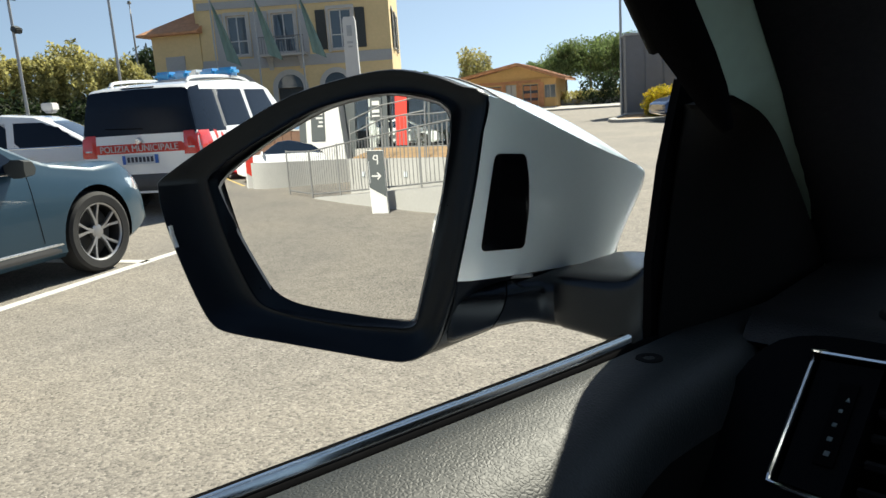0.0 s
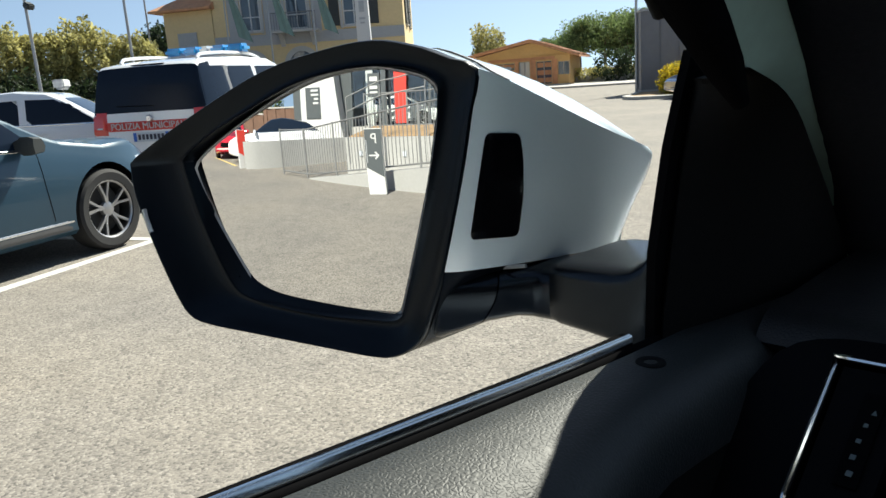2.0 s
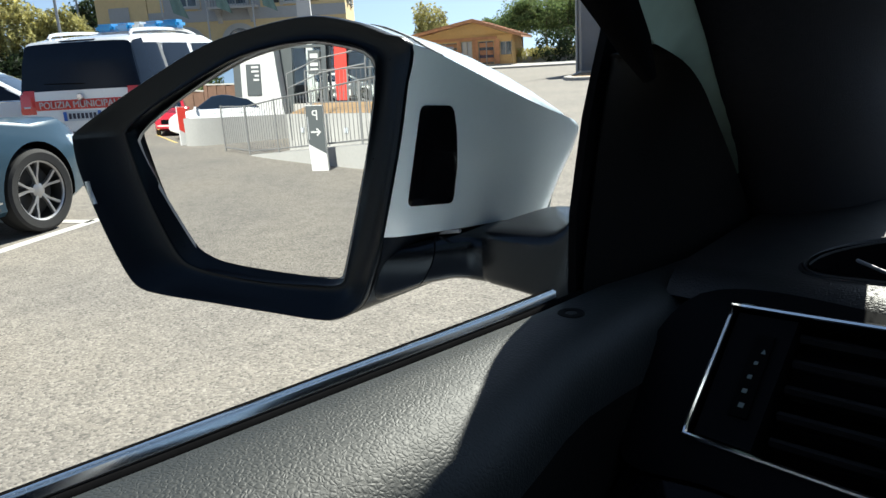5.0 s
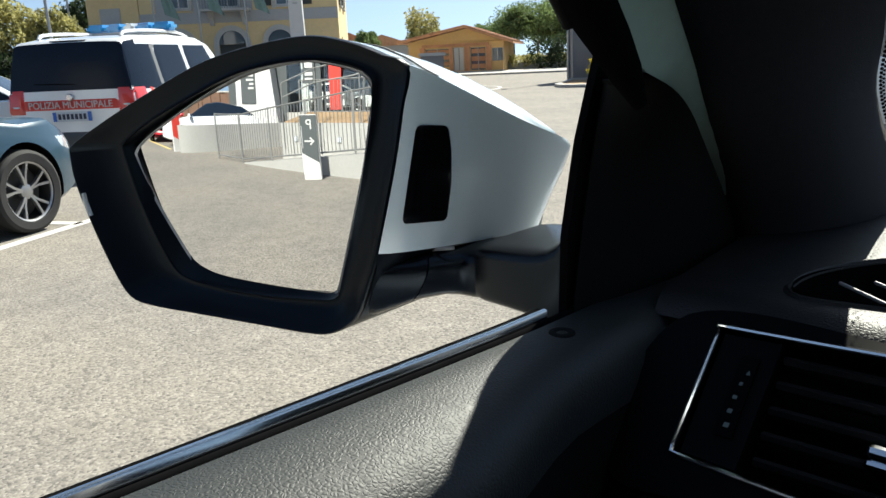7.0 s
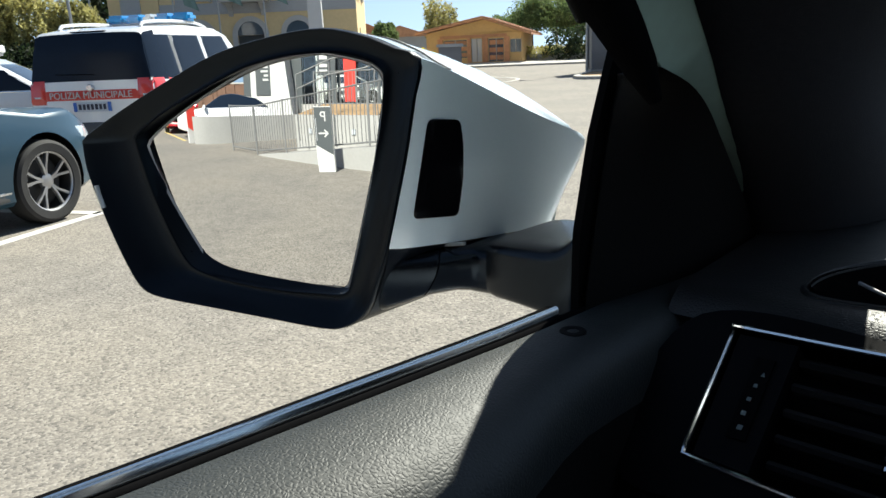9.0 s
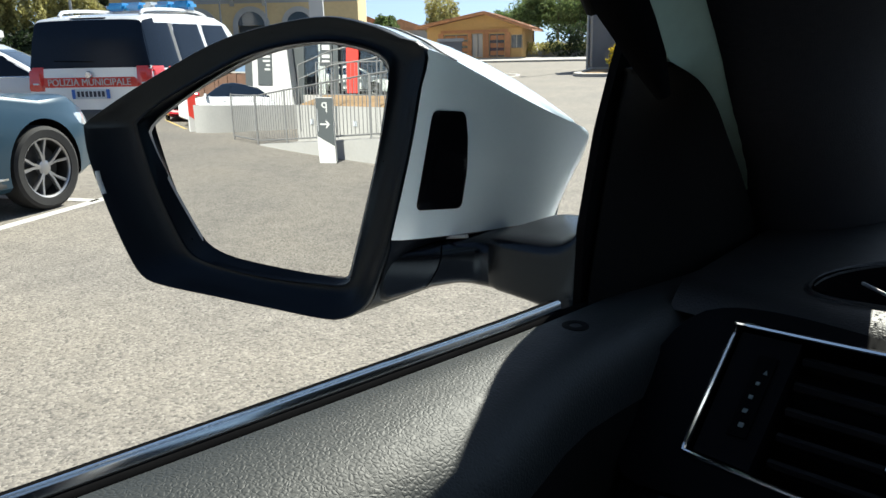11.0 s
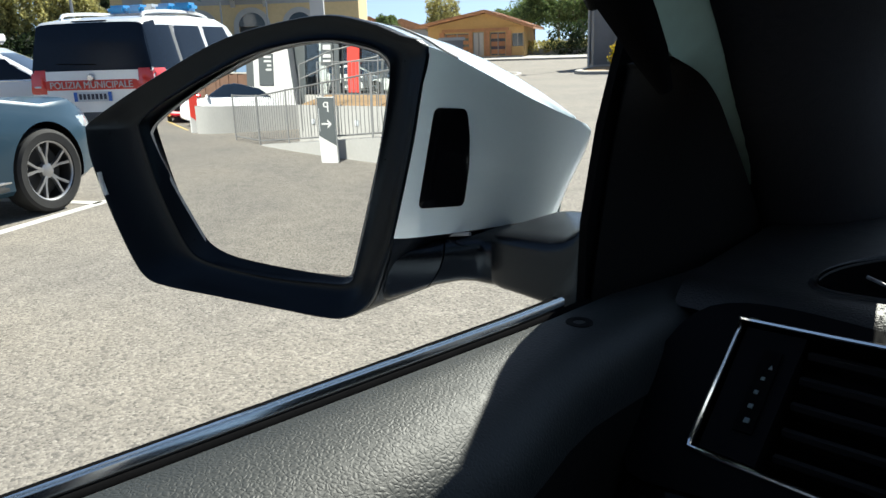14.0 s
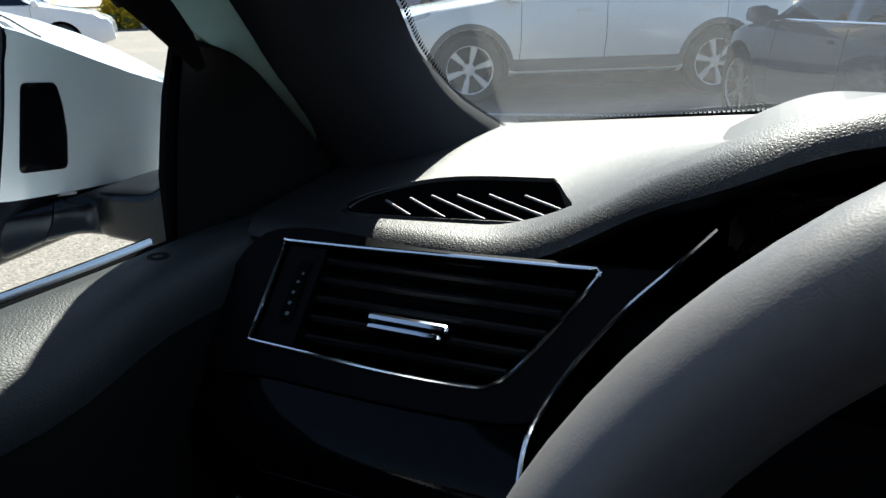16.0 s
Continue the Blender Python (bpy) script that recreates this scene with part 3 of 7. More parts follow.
    bm = loft(bmesh.new(), sweep(0.66, 0.695, 3, -0.0012))
    part("pivot_seam", bm, M_SEAL, top, "", True)
    bm = loft(bmesh.new(), blocky(((-0.829, 0.050, 0.120, 1.090, 1.119), (-0.827, 0.043, 0.126, 1.085, 1.1225), (-0.820, 0.041, 0.128, 1.0845, 1.1235), (-0.800, 0.040, 0.130, 1.084, 1.1245), (-0.782, 0.041, 0.130, 1.082, 1.1255), (-0.773, 0.042, 0.130, 1.080, 1.1280), (-0.766, 0.043, 0.129, 1.078, 1.1335), (-0.7615, 0.044, 0.128, 1.078, 1.1410), (-0.757, 0.046, 0.126, 1.078, 1.155)), 0.28))
    part("foot", bm, M_ARM, top, "black plastic mirror foot", True, 45)
    bm = bmesh.new()
    tube(bm, [(-0.862, 0.040, 1.1155), (-0.842, 0.040, 1.1195)], 0.0013, 6)
    part("clip", bm, M_STEEL, top)
    return top


def strip_x(y):
    return -0.754 + 0.100 * (y + 0.016) if y < -0.016 else -0.754 + 0.05 * (y + 0.016)


def door():
    top = thing("door_panel", "open-window driver's door panel in grained grey vinyl", "door panel", at=CAR)
    ys = list(np.linspace(-1.15, 0.0, 47)) + list(np.linspace(0.02, 0.34, 12))
    prof = [(0.0028, 1.086), (0.0036, 1.0958), (0.0062, 1.0979), (0.020, 1.0985), (0.036, 1.0980), (0.050, 1.0955), (0.060, 1.0915), (0.068, 1.0860), (0.0735, 1.0785), (0.0762, 1.0680), (0.0765, 1.0600), (-0.005, 1.0600), (-0.005, 1.086)]
    card = [(0.0745, 1.0605), (0.0772, 1.050), (0.0780, 1.015), (0.084, 0.97), (0.100, 0.90), (0.100, 0.40), (-0.02, 0.40), (-0.02, 1.0595)]
    bm = bmesh.new()
    def slim(a, y):
        t = min(1.0, max(0.0, (y + 0.13) / 0.12))
        return a if a < 0.02 else 0.02 + (a - 0.02) * (1 - 0.50 * t * t * (3 - 2 * t))
    loft(bm, [[(strip_x(y) + slim(a, y), y, z) for a, z in prof] for y in ys])
    part("trim_pad", bm, M_DOORPAD, top, "grey vinyl door pad with pebbled grain", True, 60)
    # lower face split from the pad in a darker material to deepen its shade
    bm = loft(bmesh.new(), [[(strip_x(y) + slim(a, y), y, z) for a, z in card] for y in ys])
    part("door_card", bm, M_SAIL, top, "lower door card, darkened for its shade", True, 40)
    bm = bmesh.new()
    sec = [(-0.0120, 1.088), (-0.0120, 1.0985), (-0.0100, 1.1004), (-0.0056, 1.1010), (-0.0052, 1.088)]
    loft(bm, [[(strip_x(y) + a, y, z) for a, z in sec] for y in ys if y < 0.045])
    part("outer_seal", bm, M_SEAL, top, "dark rubber outer lip", True, 50)
    bm = bmesh.new()
    sec = [(-0.0056, 1.088), (-0.0056, 1.1008), (-0.0051, 1.1017), (-0.0043, 1.1017), (-0.0040, 1.1010), (-0.0036, 1.1010), (-0.0032, 1.1014), (-0.0026, 1.1006), (-0.0022, 1.088)]
    loft(bm, [[(strip_x(y) + a, y, z) for a, z in sec] for y in ys if y < 0.03])
    part("waist_strip", bm, M_DARKCHROME, top, "bright chrome waist strip", True, 50)
    bm = bmesh.new()
    sec = [(-0.0024, 1.086), (-0.0024, 1.0965), (0.0005, 1.0975), (0.0016, 1.0974), (0.0032, 1.0960), (0.0032, 1.086)]
    loft(bm, [[(strip_x(y) + a, y, z) for a, z in sec] for y in ys if y < 0.05])
    part("window_seal", bm, M_SEAL, top, "black rubber window seal", True, 50)
    # outer skin
    bm = bmesh.new()
    sec = [(-0.010, 1.086), (-0.030, 1.070), (-0.120, 0.960), (-0.150, 0.86), (-0.160, 0.70), (-0.150, 0.50), (-0.120, 0.36), (-0.10, 0.36), (-0.13, 0.70), (-0.11, 0.94), (-0.010, 1.060)]
    loft(bm, [[(strip_x(y) + a, y, z) for a, z in sec] for y in np.linspace(-1.15, 0.34, 24)])
    part("outer_skin", bm, M_WHITEPAINT, top, "white painted outer skin", True, 60)
    # lock pin
    bm = lathe(bmesh.new(), [(0.0, 0.0), (0.0035, 0.0), (0.0040, 0.0035), (0.0055, 0.0040), (0.0085, 0.0035), (0.0095, 0.001), (0.0095, -0.006), (0, -0.006)], 24, "z")
    part("lock_pin", bm, M_SAIL, top, "small round lock pin in its ring", True, 40, at=Matrix.Translation((-0.7330, 0.002, 1.0960)) @ Matrix.Scale(0.8, 4))
    # fixed frame: upright, upper seal, sail panel, grey aperture trim
    bm = bmesh.new()
    loft(bm, [[(-0.757, y, z), (-0.752, y, z), (-0.750, y + 0.020, z), (-0.757, y + 0.020, z)] for y, z in ((0.034, 1.078), (0.0362, 1.14), (0.0425, 1.165), (0.0495, 1.192), (0.0600, 1.218), (0.0685, 1.238))])
    part("window_upright", bm, M_SEAL, top, "black window channel", False)
    bm = bmesh.new()
    mids = spline([(-0.7105, 0.0372, 1.2125), (-0.7125, 0.0350, 1.2185), (-0.7140, 0.0290, 1.2280), (-0.7150, 0.0148, 1.2437), (-0.7155, -0.004, 1.2615), (-0.7140, -0.047, 1.310), (-0.695, -0.128, 1.383), (-0.660, -0.285, 1.475), (-0.623, -0.52, 1.567), (-0.61, -1.1, 1.617)], 64, False)
    thick = [0.0118 * min(1.0, 0.30 + 0.70 * math.sqrt(min(1.0, k_ / 3.0))) for k_ in range(64)]
    tube(bm, mids, thick, 18)
    part("upper_seal", bm, M_SEAL, top, "thick black rubber frame seal", True, 50)
    bm = tube(bmesh.new(), [p + np.array((-0.0085, -0.0035, -0.0060)) for p in mids[3:]], 0.0042, 8)
    part("seal_bead", bm, M_SAIL, top, "grey-black bead along the window seal", True, 50)
    # frame post behind the seal and the panel, shaped to cast the pad's shadow
    bm = bmesh.new()
    poly = [(0.042, 1.075), (0.042, 1.100), (0.043, 1.120), (0.045, 1.140), (0.048, 1.160), (0.0525, 1.180), (0.0575, 1.200), (0.0635, 1.218), (0.071, 1.236), (0.0795, 1.254), (0.089, 1.272), (0.099, 1.290), (0.1085, 1.305), (0.160, 1.305), (0.185, 1.260), (0.200, 1.20), (0.215, 1.165), (0.255, 1.120), (0.290, 1.075)]
    loft(bm, [[(-0.764, y + 0.012, z) for y, z in poly], [(-0.7525, y, z) for y, z in poly]])
    part("frame_post", bm, M_SEAL, top, "black door frame post", False)
    # unseen stretch of body pillar behind the trim, added to shade the door pad
    poly = [(0.1078, 1.304), (0.140, 1.360), (0.176, 1.420), (0.214, 1.490), (0.320, 1.490), (0.300, 1.360), (0.260, 1.250), (0.192, 1.250), (0.161, 1.304)]
    bm = loft(bmesh.new(), [[(-0.764, y + 0.012, z) for y, z in poly], [(-0.7525, y, z) for y, z in poly]])
    part("upper_post", bm, M_SEAL, top, "unseen upper frame post shading the door pad", False)
    bm = bmesh.new()
    left = spline([(-0.748, 0.035, 1.072), (-0.748, 0.0385, 1.110), (-0.748, 0.0500, 1.165), (-0.747, 0.060, 1.205), (-0.744, 0.062, 1.220), (-0.736, 0.052, 1.224)], 30, False)
    right = spline([(-0.727, 0.245, 1.068), (-0.722, 0.205, 1.110), (-0.714, 0.152, 1.153), (-0.709, 0.110, 1.187), (-0.706, 0.085, 1.206), (-0.705, 0.062, 1.219), (-0.706, 0.034, 1.2285)], 30, False)
    rows = []
    for a, b in zip(left, right):
        face = [a * (1 - t) + b * t + np.array((0.006 * math.sin(math.pi * t), -0.004 * math.sin(math.pi * t), 0)) for t in np.linspace(0, 1, 9)]
        rows.append(face + [b + np.array((-0.012, 0.012, 0)), a + np.array((-0.012, 0.012, 0))])
    loft(bm, rows)
    part("sail_panel", bm, M_SAIL, top, "dark plastic triangular sail panel", True, 40)
    return top


PILLAR_EDGE = [(-0.64, 0.47, 1.08), (-0.649, 0.443, 1.103), (-0.6538, 0.3782, 1.1311), (-0.6541, 0.3094, 1.1597), (-0.6494, 0.223, 1.2077), (-0.6316, 0.1468, 1.2509), (-0.6081, 0.0274, 1.3214), (-0.5752, -0.1606, 1.4295), (-0.5423, -0.4144, 1.5517)]


def a_pillar():
    top = thing("pillar_trim", "dark fabric-covered windscreen pillar trim", "pillar trim", at=CAR)
    E = PILLAR_EDGE
    R = [(-0.722, 0.255, 1.052), (-0.719, 0.222, 1.092), (-0.715, 0.190, 1.122), (-0.711, 0.167, 1.1485), (-0.706, 0.130, 1.181), (-0.702, 0.0965, 1.210), (-0.700, 0.0735, 1.2345), (-0.699, 0.052, 1.258), (-0.696, 0.015, 1.297), (-0.680, -0.06, 1.365), (-0.655, -0.20, 1.46), (-0.63, -0.46, 1.590)]
    A, B = spline(E, 44, False), spline(R, 44, False)
    rings = []
    for k, (a, b) in enumerate(zip(A, B)):
        m = (a + b) / 2 + np.array((0.046, -0.060, -0.005)) * (1.0 - 0.55 * min(1.0, max(0.0, (k - 4) / 16)))
        ring = [(1 - t) ** 2 * a + 2 * t * (1 - t) * m + t * t * b for t in np.linspace(0, 1, 14)]
        ring += [b + np.array((-0.035, 0.01, 0.0)), a + np.array((-0.05, 0.03, 0.01)), a + np.array((-0.012, 0.012, 0.006))]
        rings.append(ring)
    bm = loft(bmesh.new(), rings)
    part("cover", bm, M_FABRIC, top, "", True, 60)
    bm = bmesh.new()
    L = spline([(-0.730, 0.235, 1.085), (-0.727, 0.200, 1.120), (-0.720, 0.148, 1.165), (-0.714, 0.080, 1.210), (-0.713, 0.040, 1.232), (-0.713, 0.021, 1.248), (-0.713, 0.002, 1.266), (-0.711, -0.041, 1.314), (-0.692, -0.122, 1.387), (-0.657, -0.280, 1.480), (-0.61, -0.55, 1.59)], 50, False)
    Q = spline([(-0.719, 0.222, 1.092), (-0.716, 0.194, 1.121), (-0.712, 0.169, 1.1485), (-0.703, 0.099, 1.210), (-0.701, 0.075, 1.2345), (-0.700, 0.054, 1.258), (-0.697, 0.017, 1.297), (-0.682, -0.055, 1.365), (-0.657, -0.195, 1.46), (-0.62, -0.47, 1.60)], 50, False)
    loft(bm, [[a, b, b + np.array((-0.02, 0, 0)), a + np.array((-0.02, 0, 0))] for a, b in zip(L, Q)])
    part("aperture_trim", bm, M_GREYSEAL, top, "grey-green painted door aperture edge", True, 50)
    return top


def hump(x):
    t = min(1.0, max(0.0, (x + 0.5495) / 0.2238))
    s = min(1.0, max(0.0, (-0.01 - x) / 0.19))
    return 0.103 * t * t * (3 - 2 * t) * s * s * (3 - 2 * s)


def dash_edge(x):
    """How far back the pad reaches towards the driver."""
    t = min(1.0, max(0.0, (x + 0.4606) / 0.0764))
    s = min(1.0, max(0.0, (0.02 - x) / 0.12))
    return 0.066 - 0.050 * t * t * (3 - 2 * t) * s


DEFROST = spline([(-0.655, 0.150), (-0.632, 0.186), (-0.60, 0.208), (-0.545, 0.221), (-0.532, 0.218), (-0.512, 0.170), (-0.499, 0.133), (-0.505, 0.127), (-0.56, 0.116), (-0.62, 0.106), (-0.650, 0.104), (-0.660, 0.120)], 80) + np.array((0.003, -0.007))


def cut_out(ob, bm):
    """Cuts a closed bmesh out of an object's mesh for good."""
    bmesh.ops.recalc_face_normals(bm, faces=bm.faces[:])
    me = bpy.data.meshes.new("tmp")
    bm.to_mesh(me)
    bm.free()
    tool = new("tmp", me)
    tool.parent = ob.parent
    md = ob.modifiers.new("cut", "BOOLEAN")
    md.operation, md.object, md.solver = "DIFFERENCE", tool, "EXACT"
    bpy.context.view_layer.update()
    got = bpy.data.meshes.new_from_object(ob.evaluated_get(bpy.context.evaluated_depsgraph_get()))
    ob.modifiers.remove(md)
    old = ob.data
    got.name = old.name
    ob.data = got
    bpy.data.meshes.remove(old)
    bpy.data.objects.remove(tool)
    bpy.data.meshes.remove(me)


def dashboard():
    top = thing("dashboard", "black dashboard with sunlit grained top pad", "dashboard", at=CAR)
    xs = list(np.linspace(-0.715, -0.55, 14)) + list(np.linspace(-0.54, 0.03, 50)) + list(np.linspace(0.06, 0.72, 16))
    rings = []
    for x in xs:
        ye, h = dash_edge(x), hump(x)
        ring = [(x, 0.50, 1.085)]
        for t in np.linspace(0, 1, 16):
            y = 0.46 + (ye + 0.024 - 0.46) * t
            fall = h * min(1.0, t * 1.06) ** 1.25
            z = 1.108 + 0.020 * math.sin(math.pi * min(1, t * 1.02)) * 0.3 + fall + 0.115 * max(0.0, 0.3 - t) * max(0, min(1, (x + 0.65) / 0.36))
            ring.append((x, y, z))
        zc = ring[-1][2]
        for a in np.linspace(12, 66, 7):
            ring.append((x, ye + 0.024 - 0.024 * math.sin(radians(a)), zc - 0.024 + 0.024 * math.cos(radians(a))))
        ring.append((x, ye + 0.006, zc - 0.0185))
        ring.append((x, ye + 0.016, zc - 0.0230))
        ring.append((x, ye + 0.05, zc - 0.034))
        ring.append((x, 0.40, zc - 0.045))
        ring.append((x, 0.50, 1.06))
        rings.append(ring)
    bm = loft(bmesh.new(), rings)
    pad = part("top_pad", bm, M_DASHPAD, top, "pale-looking grained top pad in full sun", True, 50)
    c = DEFROST.mean(0)
    cut_out(pad, loft(bmesh.new(), [[(*(c + (p - c) * 0.985), z) for p in DEFROST] for z in (1.05, 1.20)]))
    # lower body
    bm = bmesh.new()
    sec = [(0.075, 1.085), (0.048, 1.075), (0.050, 1.06), (0.06, 1.04), (0.06, 0.62), (0.30, 0.55), (0.50, 0.55), (0.50, 1.06)]
    loft(bm, [[(x, y, z) for y, z in sec] for x in (-0.735, 0.72)])
    part("lower_body", bm, M_DARK, top, "", False)
    # vent surround, sloped towards the driver
    out = [(-0.690, 1.1015), (-0.560, 1.1050), (-0.440, 1.1090), (-0.428, 1.1075), (-0.452, 1.084), (-0.474, 1.055), (-0.486, 1.036), (-0.545, 1.031), (-0.650, 1.031), (-0.705, 1.034)]
    inn = VENT_OUT
    bm = bmesh.new()
    o, i = spline(out, 80), spline(inn, 80)
    o = [vent_at(a, b, 0.000) for a, b in o]
    loft(bm, [o, [vent_at(a, b, 0.0025) for a, b in i], [vent_at(a, b, -0.03) for a, b in i]], cap=False)
    part("vent_surround", bm, M_DARK, top, "", True, 30)
    # glossy lower trim and the switch panel
    bm = bmesh.new()
    grid(bm, lambda u, v: (u, 0.004 - 0.020 * math.sin((v) * math.pi) - 0.02 * v, 1.030 - 0.075 * v), np.linspace(-0.70, -0.485, 12), np.linspace(0, 1, 10))
    part("gloss_trim", bm, M_PIANO, top, "glossy black lower trim", True, 60)
    bm = tube(bmesh.new(), [(-0.66, -0.036, 0.962), (-0.60, -0.040, 0.955), (-0.52, -0.040, 0.948), (-0.47, -0.036, 0.944)], 0.0016, 6)
    part("trim_line", bm, M_SATIN, top, "thin satin line", True)
    # chrome edge between the vent and the instruments
    bm = tube(bmesh.new(), spline([(-0.4835, -0.022, 1.015), (-0.4845, -0.010, 1.027), (-0.482, 0.002, 1.038), (-0.470, 0.022, 1.061), (-0.447, 0.046, 1.090), (-0.425, 0.062, 1.112), (-0.405, 0.070, 1.135)], 30, False), 0.0017, 8)
    part("edge_trim", bm, M_CHROME, top, "thin chrome edge", True)
    bm = bmesh.new()
    sec = spline([(-0.479, -0.020, 1.013), (-0.478, 0.002, 1.036), (-0.466, 0.024, 1.061), (-0.443, 0.048, 1.090), (-0.420, 0.064, 1.112), (-0.400, 0.072, 1.140)], 20, False)
    grid(bm, lambda u, v: sec[u] + np.array((0.02 * v, 0.10 * v, 0.0)), range(20), [0, 0.3, 1.0])
    part("cluster_wall", bm, M_DARK, top, "", True, 60)
    return top


VENT_OUT = [(-0.6708, 1.0960), (-0.6703, 1.0985), (-0.6675, 1.0988), (-0.62, 1.1000), (-0.56, 1.1020), (-0.50, 1.1040), (-0.4665, 1.1052), (-0.4632, 1.1050), (-0.4645, 1.1015), (-0.474, 1.087), (-0.487, 1.070), (-0.501, 1.054), (-0.511, 1.0475), (-0.524, 1.0450), (-0.574, 1.0440), (-0.642, 1.0450), (-0.6700, 1.0455), (-0.6738, 1.0460), (-0.6740, 1.0490), (-0.6722, 1.075)]


def vent_at(x, z, out=0.0):
    """A point of the vent's face; out: towards the driver."""
    return Vector((x, 0.057 + (z - 1.10) * 0.85, z)) + Vector((0, -0.762, 0.648)) * out


def side_vent():
    top = thing("air_vent", "black side air vent with chrome outline and slats", "air vent", at=CAR)
    bm = tube(bmesh.new(), [vent_at(a, b, 0.003) for a, b in spline(VENT_OUT, 110)], 0.0014, 8, True)
    part("frame", bm, M_CHROME, top, "thin chrome outline", True)
    bm = bmesh.new()
    loft(bm, [[vent_at(a, b, d) for a, b in spline(VENT_OUT, 60)] for d in (-0.028, -0.034)])
    part("backing", bm, M_SEAL, top)
    # left cheek with the airflow marks
    bm = bmesh.new()
    pl = [(-0.668, 1.0965), (-0.640, 1.0972), (-0.6435, 1.047), (-0.6705, 1.0475)]
    loft(bm, [[vent_at(a, b, d) for a, b in pl] for d in (-0.02, 0.0005)])
    part("cheek", bm, M_DARK, top)
    bm = bmesh.new()
    pl = [(-0.6560, 1.0890), (-0.6475, 1.0892), (-0.6490, 1.0575), (-0.6580, 1.0572)]
    loft(bm, [[vent_at(a, b, d) for a, b in pl] for d in (0.0, 0.0022)])
    part("thumbwheel", bm, M_SEAL, top, "ribbed thumbwheel")
    for j, (x, z, w) in enumerate(((-0.6530, 1.0618, 1.0), (-0.6535, 1.0672, 0.9), (-0.6532, 1.0727, 0.8), (-0.6523, 1.0782, 0.7))):
        bm = bmesh.new()
        loft(bm, [[vent_at(x + a * w * 0.8, z + b * w * 0.8, d) for a, b in ((-0.0016, -0.0011), (0.0014, -0.0011), (0.0018, 0.0011), (-0.0012, 0.0011))] for d in (0.0020, 0.0027)])
        part("mark", bm, M_MARK, top, "pale airflow mark")
    bm = bmesh.new()
    loft(bm, [[vent_at(-0.6505 + a, 1.0828 + b, d) for a, b in ((-0.0010, -0.0007), (0.0010, -0.0007), (0.0002, 0.0010))] for d in (0.0020, 0.0027)])
    part("mark", bm, M_MARK, top, "pale airflow mark")
    # slats
    for j in range(5):
        z = 1.0535 + 0.0098 * j
        right = np.interp(z, [1.045, 1.054, 1.07, 1.104], [-0.520, -0.504, -0.490, -0.468])
        bm = bmesh.new()
        rows = []
        for x in np.linspace(-0.638, right, 8):
            rows.append([vent_at(x, z - 0.0012 + 0.002 * (x + 0.638) / 0.17, -0.018), vent_at(x, z - 0.0020 + 0.002 * (x + 0.638) / 0.17, -0.003), vent_at(x, z - 0.0005 + 0.002 * (x + 0.638) / 0.17, -0.0005), vent_at(x, z + 0.0012 + 0.002 * (x + 0.638) / 0.17, -0.003), vent_at(x, z + 0.0012 + 0.002 * (x + 0.638) / 0.17, -0.018)])
        loft(bm, rows)
        part("slat", bm, M_VENTSLAT, top, "", True, 40)
    # tab on the middle slat: a bright ledge over a slimmer lip, with a dark groove between
    for name, label, sec in (("tab", "chrome slider tab", ((-0.006, -0.0006), (0.0105, -0.0006), (0.0120, 0.0003), (0.0120, 0.0022), (0.0106, 0.0034), (-0.006, 0.0042))),
                             ("tab_lip", "chrome lower lip of the tab", ((-0.006, -0.0042), (0.0090, -0.0042), (0.0102, -0.0034), (0.0102, -0.0020), (0.0092, -0.0012), (-0.006, -0.0012)))):
        rows = []
        for t in (0.0, 0.02, 0.05, 0.95, 0.98, 1.0):
            x = -0.5925 + (0.052 if name == "tab" else 0.048) * t
            s = 0.6 if t in (0.0, 1.0) else 0.9 if t in (0.02, 0.98) else 1.0
            mid = sum(z for _, z in sec) / len(sec)
            rows.append([vent_at(x, 1.0650 + mid + (z - mid) * s, d - 0.0012 * (1 - s) * 3) for d, z in sec])
        part(name, loft(bmesh.new(), rows), M_CHROME, top, label, True, 30)
    part("tab_core", loft(bmesh.new(), [[vent_at(x, 1.0650 + z, d) for d, z in ((-0.006, -0.0014), (0.0080, -0.0014), (0.0080, 0.0), (-0.006, 0.0))] for x in (-0.591, -0.544)]), M_SEAL, top)
    return top


